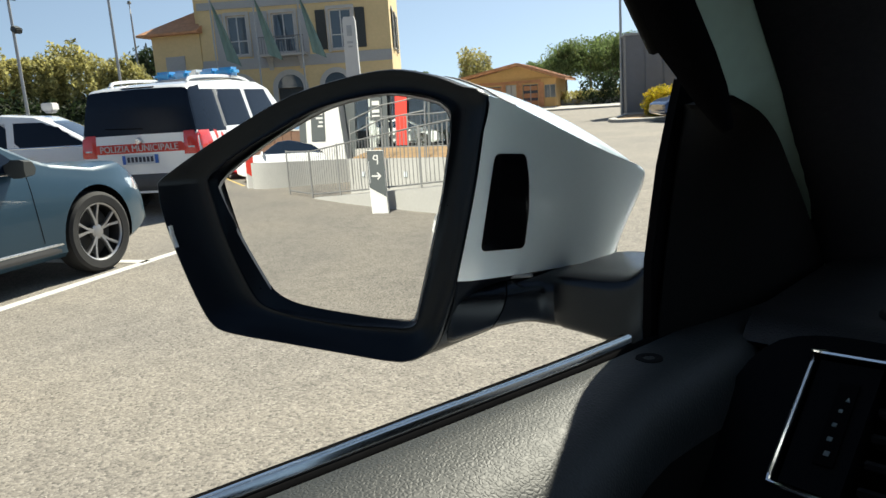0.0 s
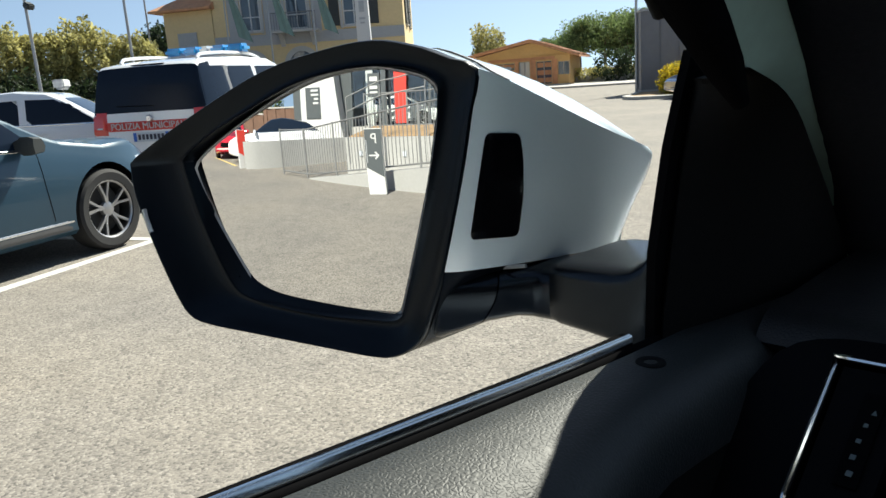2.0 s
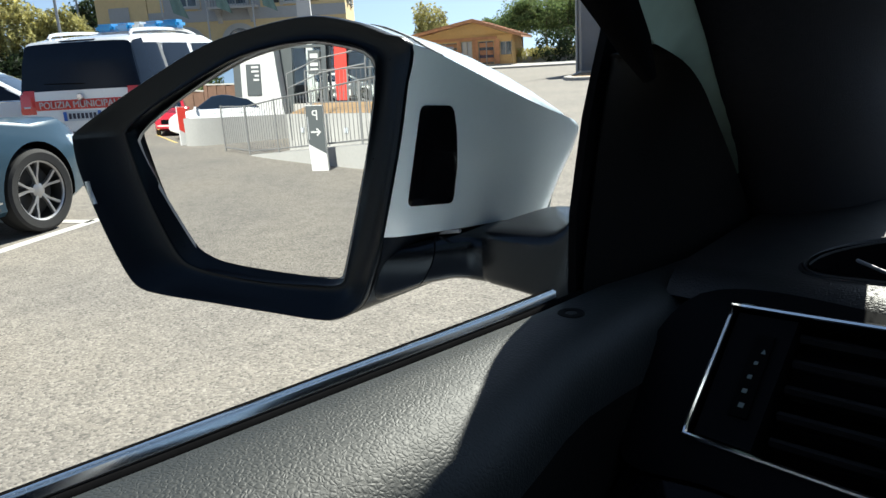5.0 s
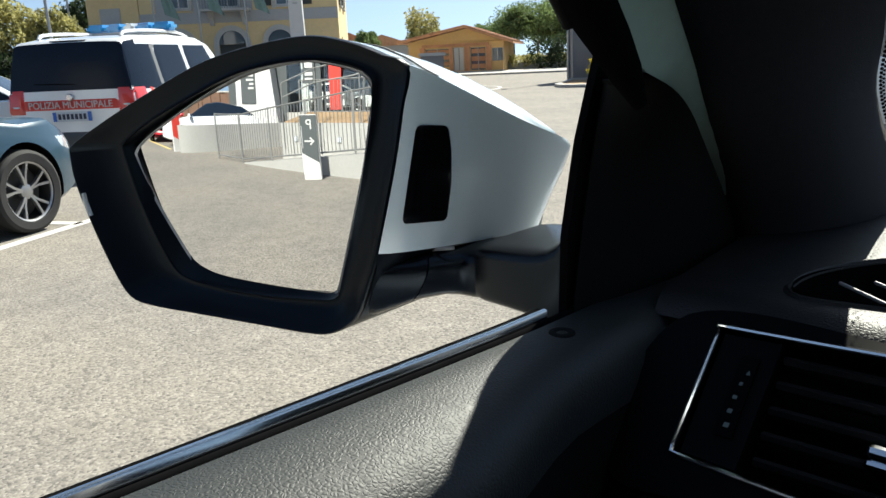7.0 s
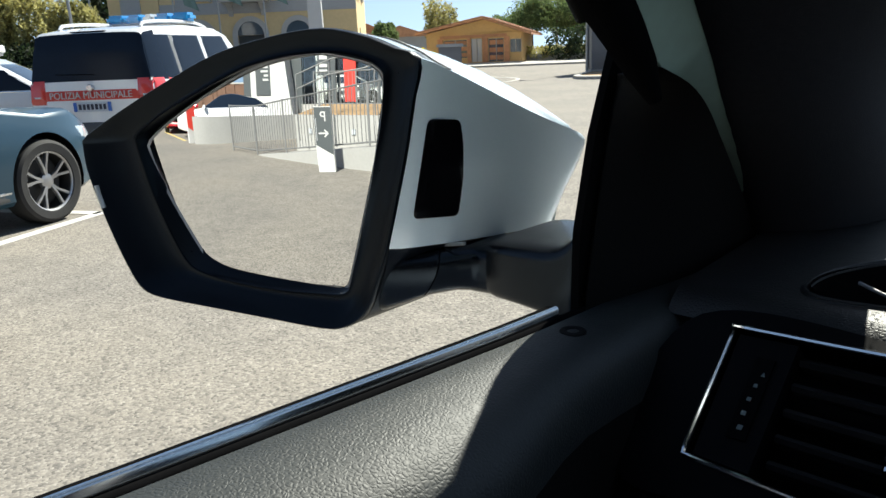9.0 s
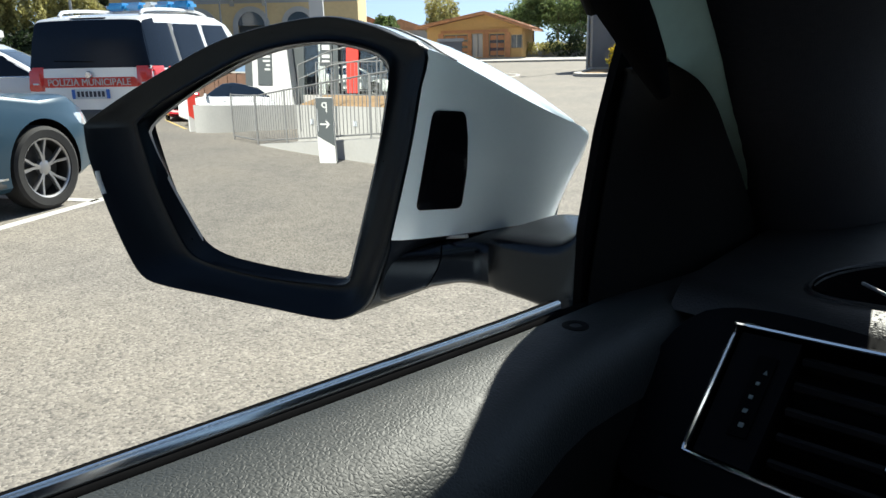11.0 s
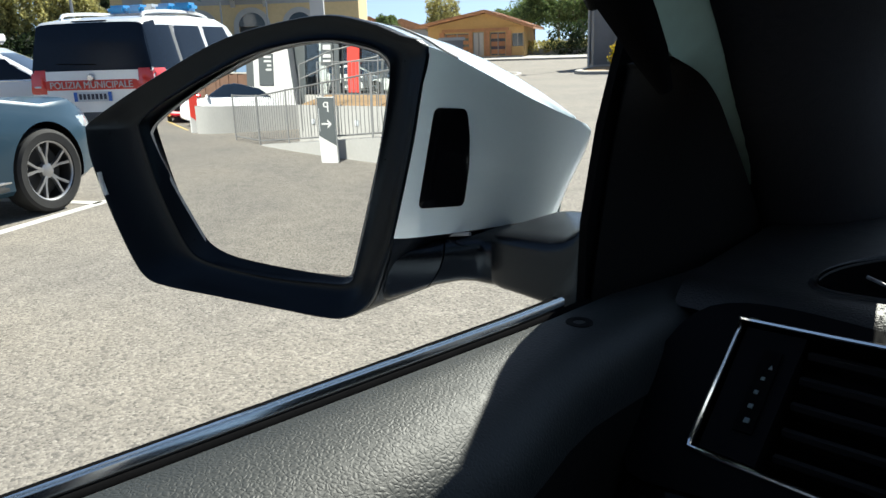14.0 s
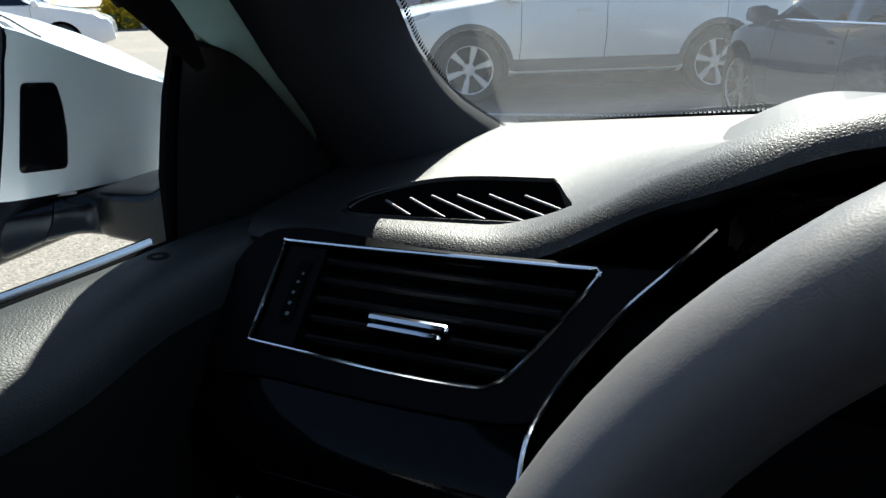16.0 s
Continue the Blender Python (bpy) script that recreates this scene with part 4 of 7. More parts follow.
def defroster():
    top = thing("defroster_vent", "slotted side-window defroster outlet in the dash top", "air vent", at=CAR)
    z, loop = 1.1125, DEFROST
    c = loop.mean(0)
    def zz(p):
        return 1.108 + 0.006 * math.sin(math.pi * min(1.0, 1.02 * (0.46 - p[1]) / 0.37))
    bm = bmesh.new()
    loft(bm, [[(*(c + (p - c) * s), zz(p) + d) for p in loop] for s, d in ((1.03, -0.006), (1.03, 0.0002), (1.018, 0.0010), (0.990, 0.0010), (0.980, 0.0002), (0.980, -0.0012))], cap=False)
    part("frame", bm, M_DASHPAD, top, "grained rim catching the sun", True, 50)
    bm = bmesh.new()
    loft(bm, [[(*(c + (p - c) * s), z + d) for p in loop] for s, d in ((0.981, -0.0008), (0.978, -0.036), (0.5, -0.040))])
    bm.faces.ensure_lookup_table()
    bmesh.ops.delete(bm, geom=[f for f in bm.faces if len(f.verts) > 4 and f.calc_center_median().z > z - 0.02], context="FACES_ONLY")
    part("shaft", bm, M_SEAL, top)
    part("rim_line", tube(bmesh.new(), [(*(c + (p - c) * 1.0), zz(p) + 0.0014) for p in loop], 0.0009, 6, True), M_DASHPAD, top, "thin rim edge", True)
    for x0, y0, x1, y1 in ((-0.640, 0.140, -0.603, 0.112), (-0.625, 0.150, -0.579, 0.116), (-0.612, 0.160, -0.556, 0.124), (-0.594, 0.167, -0.532, 0.130), (-0.572, 0.175, -0.509, 0.136), (-0.546, 0.181, -0.514, 0.160)):
        a, b = Vector((x0 + 0.003, y0 - 0.007, 0)), Vector((x1 + 0.003, y1 - 0.007, 0))
        a.z, b.z = zz(a) - 0.0006, zz(b) - 0.0006
        bm = tube(bmesh.new(), [a, a.lerp(b, 0.5), b], 0.0010, 6)
        part("slat", bm, M_SLAT, top, "", True, 50)
    return top


def steering_wheel():
    tau = radians(20)
    m = CAR @ Matrix.Translation((-0.254, -0.225, 1.0720)) @ Matrix.Rotation(-tau, 4, "X")
    top = thing("steering_wheel", "dark grey leather steering wheel", "steering wheel", at=m)
    bm = bmesh.new()
    R, r = 0.182, 0.0165
    vs = []
    for k in range(96):
        a = 2 * math.pi * k / 96
        ca, sa = math.cos(a), math.sin(a)
        vs.append([bm.verts.new(((R + r * math.cos(b)) * ca, 1.15 * r * math.sin(b), (R + r * math.cos(b)) * sa)) for b in np.linspace(0, 2 * math.pi, 18, endpoint=False)])
    for k in range(96):
        for j in range(18):
            bm.faces.new((vs[k][j], vs[k][(j + 1) % 18], vs[(k + 1) % 96][(j + 1) % 18], vs[(k + 1) % 96][j]))
    part("rim", bm, M_LEATHER, top, "grained leather rim", True, 80)
    bm = bmesh.new()
    loft(bm, [[(0.075 * s * math.copysign(abs(math.cos(a)) ** 0.7, math.cos(a)), y, 0.062 * s * math.copysign(abs(math.sin(a)) ** 0.7, math.sin(a))) for a in np.linspace(0, 2 * math.pi, 40, endpoint=False)] for s, y in ((0.8, 0.045), (1.0, 0.04), (1.0, 0.0), (0.92, -0.018), (0.6, -0.026))])
    part("hub", bm, M_DARK, top, "", True, 50)
    for sx in (-1, 1):
        bm = bmesh.new()
        loft(bm, [[(sx * x, y, z) for y, z in ((0.012, -h), (-0.006, -h), (-0.010, 0), (-0.006, h), (0.012, h))] for x, h in ((0.06, 0.034), (0.10, 0.028), (0.14, 0.026), (0.176, 0.034))])
        sp = part("spoke", bm, M_DARK, top, "", True, 40)
        bm = bmesh.new()
        tube(bm, [(sx * (0.118 + 0.026 * a), -0.0105, 0.006 + 0.016 * b) for a, b in ((-0.9, -1), (0.9, -1), (1, -0.9), (1, 0.9), (0.9, 1), (-0.9, 1), (-1, 0.9), (-1, -0.9))], 0.0006, 5, True)
        part("button_outline", bm, M_MARK, sp)
    bm = lathe(bmesh.new(), [(0.0, 0.16), (0.045, 0.16), (0.05, 0.14), (0.04, 0.03), (0.0, 0.03)], 20)
    part("column", bm, M_DARK, top, "", True, 40)
    return top


def cluster():
    top = thing("instrument_cluster", "dark instrument panel with pale scale marks", "instrument cluster", at=CAR)
    bm = abox((-0.255, 0.135, 1.085), (0.29, 0.012, 0.12), 0.004)
    part("panel", bm, M_PIANO, top)
    for cx in (-0.35, -0.19):
        bm = lathe(bmesh.new(), [(0.058, 0.0), (0.060, -0.003), (0.063, 0.0)], 40)
        part("dial_ring", bm, M_SATIN, top, "", True, 40, at=Matrix.Translation((cx + 0.015, 0.127, 1.082)))
    for xa, xb, z in ((-0.415, -0.398, 1.060), (-0.418, -0.399, 1.040), (-0.419, -0.402, 1.031), (-0.415, -0.4065, 1.020)):
        part("scale_mark", abox(((xa + xb) / 2, 0.06, z), (xb - xa, 0.0012, 0.0018)), M_MARK, top, "pale scale mark")
    part("mark_panel", abox((-0.395, 0.066, 1.04), (0.06, 0.008, 0.06), 0.002), M_DARK, top)
    return top


def car_shell():
    top = thing("own_car", "white car body round the cabin", "car", at=CAR)
    # floor, bulkhead, roof, far side, back
    part("floor_pan", abox((0, -0.9, 0.36), (1.62, 3.2, 0.05), 0.01), M_DARK, top)
    bm = bmesh.new()
    sec = [(-0.62, 0), (-0.55, 0.025), (-0.3, 0.04), (0, 0.045), (0.3, 0.04), (0.55, 0.025), (0.62, 0), (0.60, -0.03), (0, -0.0), (-0.60, -0.03)]
    loft(bm, [[(x, y, z0 + z) for x, z in sec] for y, z0 in ((-0.40, 1.575), (-0.7, 1.62), (-1.4, 1.64), (-2.2, 1.60), (-2.6, 1.52))])
    part("roof", bm, M_WHITEPAINT, top, "white roof", True, 50)
    bm = bmesh.new()
    sec = [(0.745, 1.09), (0.70, 1.075), (0.66, 1.02), (0.66, 0.40), (0.92, 0.38), (0.94, 0.7), (0.90, 0.96), (0.78, 1.08)]
    loft(bm, [[(x, y, z) for x, z in sec] for y in (-2.5, -1.0, 0.5)])
    part("far_side", bm, M_WHITEPAINT, top, "white flank", True, 40)
    bm = bmesh.new()
    sec = [(-0.77, 1.09), (-0.74, 1.08), (-0.68, 1.0), (-0.68, 0.40), (-0.90, 0.38), (-0.93, 0.7), (-0.89, 0.96), (-0.80, 1.07)]
    loft(bm, [[(x - 0.06, y, z) for x, z in sec] for y in (-2.5, -1.8, -1.17)])
    part("rear_side", bm, M_WHITEPAINT, top, "white flank", True, 40)
    for sx, y0, y1 in ((1, 0.30, -0.45), (1, -1.15, -1.25), (-1, -1.16, -1.26), (1, -2.3, -2.5), (-1, -2.3, -2.5)):
        bm = bmesh.new()
        a = Vector((sx * 0.74, y0, 1.07))
        b = Vector((sx * 0.60, y1, 1.60))
        loft(bm, [[p + Vector((sx * u, v, 0)) for u, v in ((-0.03, -0.05), (0.03, -0.05), (0.03, 0.05), (-0.03, 0.05))] for p in (a, a.lerp(b, 0.5) + Vector((sx * 0.02, 0, 0.0)), b)])
        part("roof_pillar", bm, M_DARK, top, "dark pillar")
    # opaque dark panels over the unseen windows, added to keep light out
    for sx in (-1, 1):
        for y0, y1, t0, t1 in ((-1.27, -2.32, -1.27, -2.40),) if sx < 0 else ((0.20, -1.15, -0.42, -1.2), (-1.25, -2.32, -1.25, -2.40)):
            bm = bmesh.new()
            loft(bm, [[(sx * (0.755 + d), y0, 1.08), (sx * (0.755 + d), y1, 1.08), (sx * (0.625 + d), t1, 1.60), (sx * (0.625 + d), t0, 1.60)] for d in (0.0, 0.006)])
            part("side_glass", bm, M_TINT, top, "unseen opaque dark panel keeping light out at the side")
    bm = bmesh.new()
    loft(bm, [[(-0.74, -2.52 + d, 1.30), (0.74, -2.52 + d, 1.30), (0.62, -2.42 + d, 1.60), (-0.62, -2.42 + d, 1.60)] for d in (0.0, 0.006)])
    part("rear_glass", bm, M_TINT, top, "unseen opaque dark panel keeping light out at the rear")
    # unseen dark liners and a cross wall, added to dim the cabin
    bm = bmesh.new()
    loft(bm, [[(-0.60, y, z), (0.60, y, z), (0.60, y, z - 0.008), (-0.60, y, z - 0.008)] for y, z in ((-0.44, 1.555), (-0.7, 1.590), (-1.4, 1.605), (-2.2, 1.57), (-2.5, 1.50))])
    part("roof_lining", bm, M_DARK, top, "unseen dark roof lining that cuts bounced light")
    part("door_card", abox((0.645, -1.0, 0.75), (0.02, 2.9, 0.66), 0.004), M_DARK, top, "unseen dark liner that cuts bounced light")
    part("door_card", abox((-0.72, -1.85, 0.75), (0.02, 1.25, 0.66), 0.004), M_DARK, top, "unseen dark liner that cuts bounced light")
    part("seat_row", abox((0.02, -0.98, 0.92), (1.22, 0.12, 1.05), 0.05), M_DARK, top, "unseen dark wall blocking light from the rear")
    part("tailgate", abox((0, -2.56, 0.85), (1.6, 0.10, 1.0), 0.03), M_WHITEPAINT, top)
    part("bench", abox((0, -1.75, 0.72), (1.3, 0.25, 0.75), 0.06), M_DARK, top, "dark rear bench")
    bm = bmesh.new()
    grid(bm, lambda u, v: (u * (0.76 - 0.10 * v), 0.52 + 0.98 * v, 1.035 - 0.10 * v - 0.10 * v * v - 0.03 * u * u), np.linspace(-1, 1, 12), np.linspace(0, 1, 10))
    grid(bm, lambda u, v: (u * (0.76 - 0.10 * v), 0.52 + 0.98 * v, 1.015 - 0.10 * v - 0.10 * v * v - 0.03 * u * u), np.linspace(-1, 1, 12), np.linspace(0, 1, 10))
    part("bonnet", bm, M_WHITEPAINT, top, "white bonnet", True, 60)
    for sx in (-1, 1):
        bm = bmesh.new()
        loft(bm, [[(sx * x, y, z) for x, z in ((0.72, 0.42), (0.92, 0.42), (0.93, 0.62), (0.86, zt), (0.70, zt + 0.03))] for y, zt in ((0.36, 0.96), (0.7, 0.95), (1.2, 0.88), (1.5, 0.78))])
        part("front_wing", bm, M_WHITEPAINT, top, "", True, 40)
    part("nose", abox((0, 1.52, 0.60), (1.7, 0.12, 0.42), 0.05), M_WHITEPAINT, top)
    for sx in (-1, 1):
        for y in (0.95, -1.85):
            w = wheel_mesh(0.345, 0.22, 5)
            for ob, nm in zip(w, ("tyre", "rim", "brake_disc")):
                o = new(nm, ob)
                o.matrix_basis = pose(sx * 0.80, y, 0.345, 0, 0, -90 * sx)
                o.parent = top
    # windscreen with its dotted border
    def sc(u, v):
        xl = np.interp(v, [0, 0.1, 0.3, 0.45, 1.0], [-0.655, -0.675, -0.668, -0.650, -0.55])
        bow = 0.035 * (1 - u * u)
        return Vector((-xl * u if u > 0 else -xl * u, 0.455 - 0.905 * v + bow * (1 - v), 1.104 + 0.482 * v + (0.040 - 0.028 * v) * (1 - u * u)))
    bm = grid(bmesh.new(), sc, np.linspace(-1.02, 1.02, 24), np.linspace(-0.02, 1, 24))
    g = part("windscreen", bm, M_SCREEN, top, "clear windscreen", True, 80)
    g.visible_shadow = False
    bm = bmesh.new()
    base = [Vector((x, 0.463, 1.1085 + 0.0345 * max(0.0, min(1.0, (x + 0.65) / 0.36)))) for x in np.linspace(-0.640, 0.62, 560)]
    edge = [Vector(p) for p in spline(PILLAR_EDGE, 380, False)[16:]]
    for line, step, shift in ((base, Vector((0, 0, 0.0014)), Vector((0, 0.001, 0.0026))), (edge, Vector((0.0016, 0, 0.0002)), Vector((0.0012, 0.004, 0.0006)))):
        for k, p in enumerate(line):
            for row in range(3):
                if (k + row) % 2:
                    continue
                c, s = p + shift + step * row, 0.0011 - 0.0002 * row
                bm.faces.new([bm.verts.new(c + Vector((s * math.cos(a), 0.0, s * math.sin(a)))) for a in np.linspace(0, 2 * math.pi, 6, endpoint=False)])
    part("lower_seal", tube(bmesh.new(), base[::10], 0.0020, 6), M_SEAL, top, "black windscreen seal", True)
    tagged(part("frit_dots", bm, M_SEAL, top, "black dotted border of the windscreen"), kind="stuff")
    return top


def wheel_mesh(R, w, spokes, style=0):
    """Meshes of a tyre, a spoked rim and a brake disc with the shade-dark barrel, turning about y, outer face at -y."""
    out = []
    rr = R * 0.70
    h = w / 2
    bm = lathe(bmesh.new(), [(rr, h * 0.8), (rr + 0.008, h * 0.95), (R * 0.90, h), (R * 0.975, h * 0.85), (R, h * 0.55), (R, 0), (R, -h * 0.55), (R * 0.975, -h * 0.85), (R * 0.90, -h), (rr + 0.008, -h * 0.95), (rr, -h * 0.8)], 48)
    out.append((bm, M_TYRE, "tyre"))
    bm = lathe(bmesh.new(), [(rr * 0.955, -h * 0.70), (rr * 0.960, -h * 0.79), (rr * 1.015, -h * 0.86), (rr * 1.015, -h * 0.76), (rr, -h * 0.70)], 48)
    lathe(bm, [(0.0, -h * 0.62), (0.030, -h * 0.64), (0.062, -h * 0.56), (0.068, -h * 0.3), (0.0, -h * 0.3)], 24)
    for k in range(spokes):
        a0 = 2 * math.pi * k / spokes
        offs = (-0.24, 0.24) if style == 1 else (0.0,)
        for o in offs:
            ca, sa = math.cos(a0), math.sin(a0)
            rows = []
            for r, wd, y in ((0.045, 0.030, -h * 0.60), (rr * 0.5, {0: 0.034, 1: 0.026, 2: 0.060}[style], -h * 0.66), (rr * 0.97, {0: 0.044, 1: 0.031, 2: 0.082}[style], -h * 0.74)):
                t = o * (r / rr)
                c2, s2 = math.cos(a0 + t), math.sin(a0 + t)
                px, pz = -s2, c2
                rows.append([(r * c2 + px * e * wd / 2, y + dy, r * s2 + pz * e * wd / 2) for e, dy in ((-1, 0.012), (-0.7, 0), (0.7, 0), (1, 0.012), (0.7, 0.03), (-0.7, 0.03))])
            loft(bm, rows)
    out.append((bm, M_ALLOY_BRIGHT if style == 2 else M_ALLOY, "rim"))
    bm = lathe(bmesh.new(), [(0.0, 0.0), (rr * 0.78, 0.0), (rr * 0.78, 0.02), (0.0, 0.02)], 32)
    lathe(bm, [(0.0, 0.045), (rr * 0.98, 0.045), (rr * 0.98, 0.05), (0.0, 0.05)], 32)
    # the rim's barrel takes the dark disc material, which paints in its shade
    lathe(bm, [(rr, h * 0.8), (rr * 0.95, h * 0.6), (rr * 0.95, -h * 0.66), (rr, -h * 0.72)], 48)
    out.append((bm, M_DISC, "brake_disc"))
    res = []
    for bm, m, nm in out:
        bmesh.ops.recalc_face_normals(bm, faces=bm.faces[:])
        me = bpy.data.meshes.new(nm)
        bm.to_mesh(me)
        bm.free()
        me.materials.append(m)
        me.polygons.foreach_set("use_smooth", [True] * len(me.polygons))
        me.set_sharp_from_angle(angle=radians(35))
        res.append(me)
    return res


wing_mirror()
door()
a_pillar()
dashboard()
side_vent()
defroster()
steering_wheel()
cluster()
car_shell()


# ---- parked cars ----


def car_body(L, W, H, prof, belt, zbot, lean, fx, rx, R, corner=(0.16, 0.13), roofcrown=0.05):
    """A closed car body: x forward, y left. prof: (x, z) of the centre line from nose to tail; belt: (x, z) of the shoulder."""
    px, pz = [p[0] for p in prof], [p[1] for p in prof]
    bx, bz = [p[0] for p in belt], [p[1] for p in belt]
    order = np.argsort(px)
    px, pz = np.array(px)[order], np.array(pz)[order]
    ob_ = np.argsort(bx)
    bx, bz = np.array(bx)[ob_], np.array(bz)[ob_]
    xs = np.unique(np.r_[np.linspace(-L / 2, L / 2, 64), px, -L / 2 + 0.02, -L / 2 + 0.06, L / 2 - 0.02, L / 2 - 0.06])
    xs = xs[np.r_[True, np.diff(xs) > 0.006]]
    rings = []
    for x in xs:
        zt = float(np.interp(x, px, pz))
        zs = min(float(np.interp(x, bx, bz)), zt - 0.03)
        e = abs(x) / (L / 2)
        c = corner[0] if x > 0 else corner[1]
        w = W / 2 * (1 - c * max(0.0, (e - 0.62) / 0.38) ** 2.6)
        zb = zbot + (0.10 * max(0.0, (e - 0.8) / 0.2) ** 1.5)
        zb = min(zb, zs - 0.08)
        low = [(0.0, zb), (w * 0.60, zb), (w * 0.93, zb + 0.01), (w * 0.985, zb + 0.05)]
        hgt = zs - zb
        low += [(w * 0.995, zb + hgt * 0.25), (w * 1.0, zb + hgt * 0.45), (w * 0.997, zb + hgt * 0.62), (w * 0.988, zb + hgt * 0.78), (w * 0.978, zb + hgt * 0.86), (w * 0.972, zb + hgt * 0.92), (w * 0.955, zs)]
        rise = zt - zs
        rc = min(roofcrown, rise * 0.6)
        wr = max(w * 0.955 - lean * max(0.0, rise - rc), w * 0.35)
        up = [(w * 0.955 + (wr - w * 0.955) * t, zs + (rise - rc) * t) for t in (0.12, 0.3, 0.55, 0.8, 1.0)]
        up += [(wr * 0.975, zs + rise - rc * 0.55), (wr * 0.90, zs + rise - rc * 0.26), (wr * 0.7, zs + rise - rc * 0.1), (wr * 0.35, zs + rise - rc * 0.02), (0.0, zt)]
        half = low + up
        rings.append([(x, y, z) for y, z in half] + [(x, -y, z) for y, z in half[-2:0:-1]])
    bm = loft(bmesh.new(), rings)
    bmesh.ops.recalc_face_normals(bm, faces=bm.faces[:])
    return bm


class Car:
    def __init__(self, label, paint, at, L, W, H, prof, belt, zbot=0.20, lean=0.30, fx=None, rx=None, R=0.33, spokes=5, style=0, group="parked cars", corner=(0.16, 0.13), clad=False, category="car", name="car"):
        self.top = thing(name, label, category, group, at=at)
        self.L, self.W, self.H, self.R = L, W, H, R
        self.fx = fx if fx is not None else L / 2 - 0.92
        self.rx = rx if rx is not None else -L / 2 + 0.95
        bm = car_body(L, W, H, prof, belt, zbot, lean, self.fx, self.rx, R, corner)
        self.tree = BVHTree.FromBMesh(bm)
        body = part("body", bm, paint, self.top, "", True, 28)
        for x in (self.fx, self.rx):
            for s in (-1, 1):
                cb = lathe(bmesh.new(), [(0.0, -0.16), (R + 0.055, -0.16), (R + 0.055, 0.16), (0.0, 0.16)], 40)
                bmesh.ops.translate(cb, verts=cb.verts[:], vec=(x, s * (W / 2 - 0.10), R))
                cut_out(body, cb)
        me = body.data
        me.materials.append(M_SEAL)
        for p in me.polygons:
            c, nn = p.center, p.normal
            for x in (self.fx, self.rx):
                d = Vector((c.x - x, 0, c.z - R))
                if d.length < R + 0.058 and abs(c.y) < W / 2 + 0.01 and abs(c.y) > W / 2 - 0.30 and (abs(abs(c.y) - W / 2 + 0.26) < 0.02 or abs(d.length - R - 0.055) < 0.02 and abs(nn.y) < 0.05):
                    p.material_index = 1
        me.set_sharp_from_angle(angle=radians(28))
        self.body = body
        meshes = wheel_mesh(R, 0.215, spokes, style)
        for x in (self.fx, self.rx):
            for s in (-1, 1):
                wh = new("wheel", meshes[0])
                wh.matrix_basis = pose(x, s * (W / 2 - 0.125), R, 0, 0, 180 if s > 0 else 0) @ Matrix.Rotation(random.uniform(0, 1), 4, "Y")
                wh.parent = self.top
                wh["label"] = "black tyre on an alloy wheel"
                for me2, nm in ((meshes[1], "rim"), (meshes[2], "brake_disc")):
                    o = new(nm, me2)
                    o.parent = wh

    def darken(self, where, material):
        """Gives the body's faces whose centre where() picks another material."""
        me = self.body.data
        me.materials.append(material)
        for p in me.polygons:
            if where(p.center):
                p.material_index = len(me.materials) - 1

    def hit(self, view, a, b):
        if view in ("right", "left"):
            s = -1 if view == "right" else 1
            r = self.tree.ray_cast(Vector((a, s * 3, b)), Vector((0, -s, 0)))
        elif view in ("rear", "front"):
            s = -1 if view == "rear" else 1
            r = self.tree.ray_cast(Vector((s * 6, a, b)), Vector((-s, 0, 0)))
        else:
            r = self.tree.ray_cast(Vector((a, b, 4)), Vector((0, 0, -1)))
        return (r[0], r[1]) if r[0] is not None else (None, None)

    def patch(self, name, view, low, up, material, n=14, m=6, out=0.004, parent=None, label="", edge=True):
        """A panel lying on the body between two lines of (a, b) as seen in that view."""
        lo, hi = spline(low, n, False) if len(low) > 2 else np.linspace(low[0], low[-1], n), spline(up, n, False) if len(up) > 2 else np.linspace(up[0], up[-1], n)
        bm = bmesh.new()
        rows = []
        for i in range(n):
            row = []
            for j in range(m):
                p = lo[i] + (hi[i] - lo[i]) * j / (m - 1)
                q, nn = self.hit(view, *p)
                if q is None:
                    row.append(None)
                    continue
                rim_ = edge and (i in (0, n - 1) or j in (0, m - 1))
                row.append(bm.verts.new(q + nn * (0.0 if rim_ else out)))
            rows.append(row)
        for a, b in zip(rows, rows[1:]):
            for j in range(m - 1):
                f = (a[j], a[j + 1], b[j + 1], b[j])
                if all(v is not None for v in f):
                    bm.faces.new(f)
        return part(name, bm, material, parent or self.top, label, True, 50)

    def both(self, name, low, up, material, views=("right", "left"), **kw):
        return [self.patch(name, v, low, up, material, **kw) for v in views]

    def seam(self, view, pts, r=0.004):
        pp = []
        for a, b in (spline(pts, 16, False) if len(pts) > 2 else np.linspace(pts[0], pts[-1], 12)):
            q, nn = self.hit(view, a, b)
            if q is not None:
                pp.append(q - nn * r * 0.3)
        if len(pp) > 2:
            return part("door_gap", tube(bmesh.new(), pp, r, 5), M_SEAL, self.top)

    def handle(self, view, x, z, material):
        q, nn = self.hit(view, x, z)
        if q is not None:
            part("door_handle", box(bmesh.new(), q + nn * 0.018, (0.19, 0.022, 0.028), None, 0.008), material, self.top, "", True)

    def mirrors(self, x, z, material):
        for s in (-1, 1):
            q, nn = self.hit("right" if s < 0 else "left", x, z)
            if q is None:
                continue
            bm = bmesh.new()
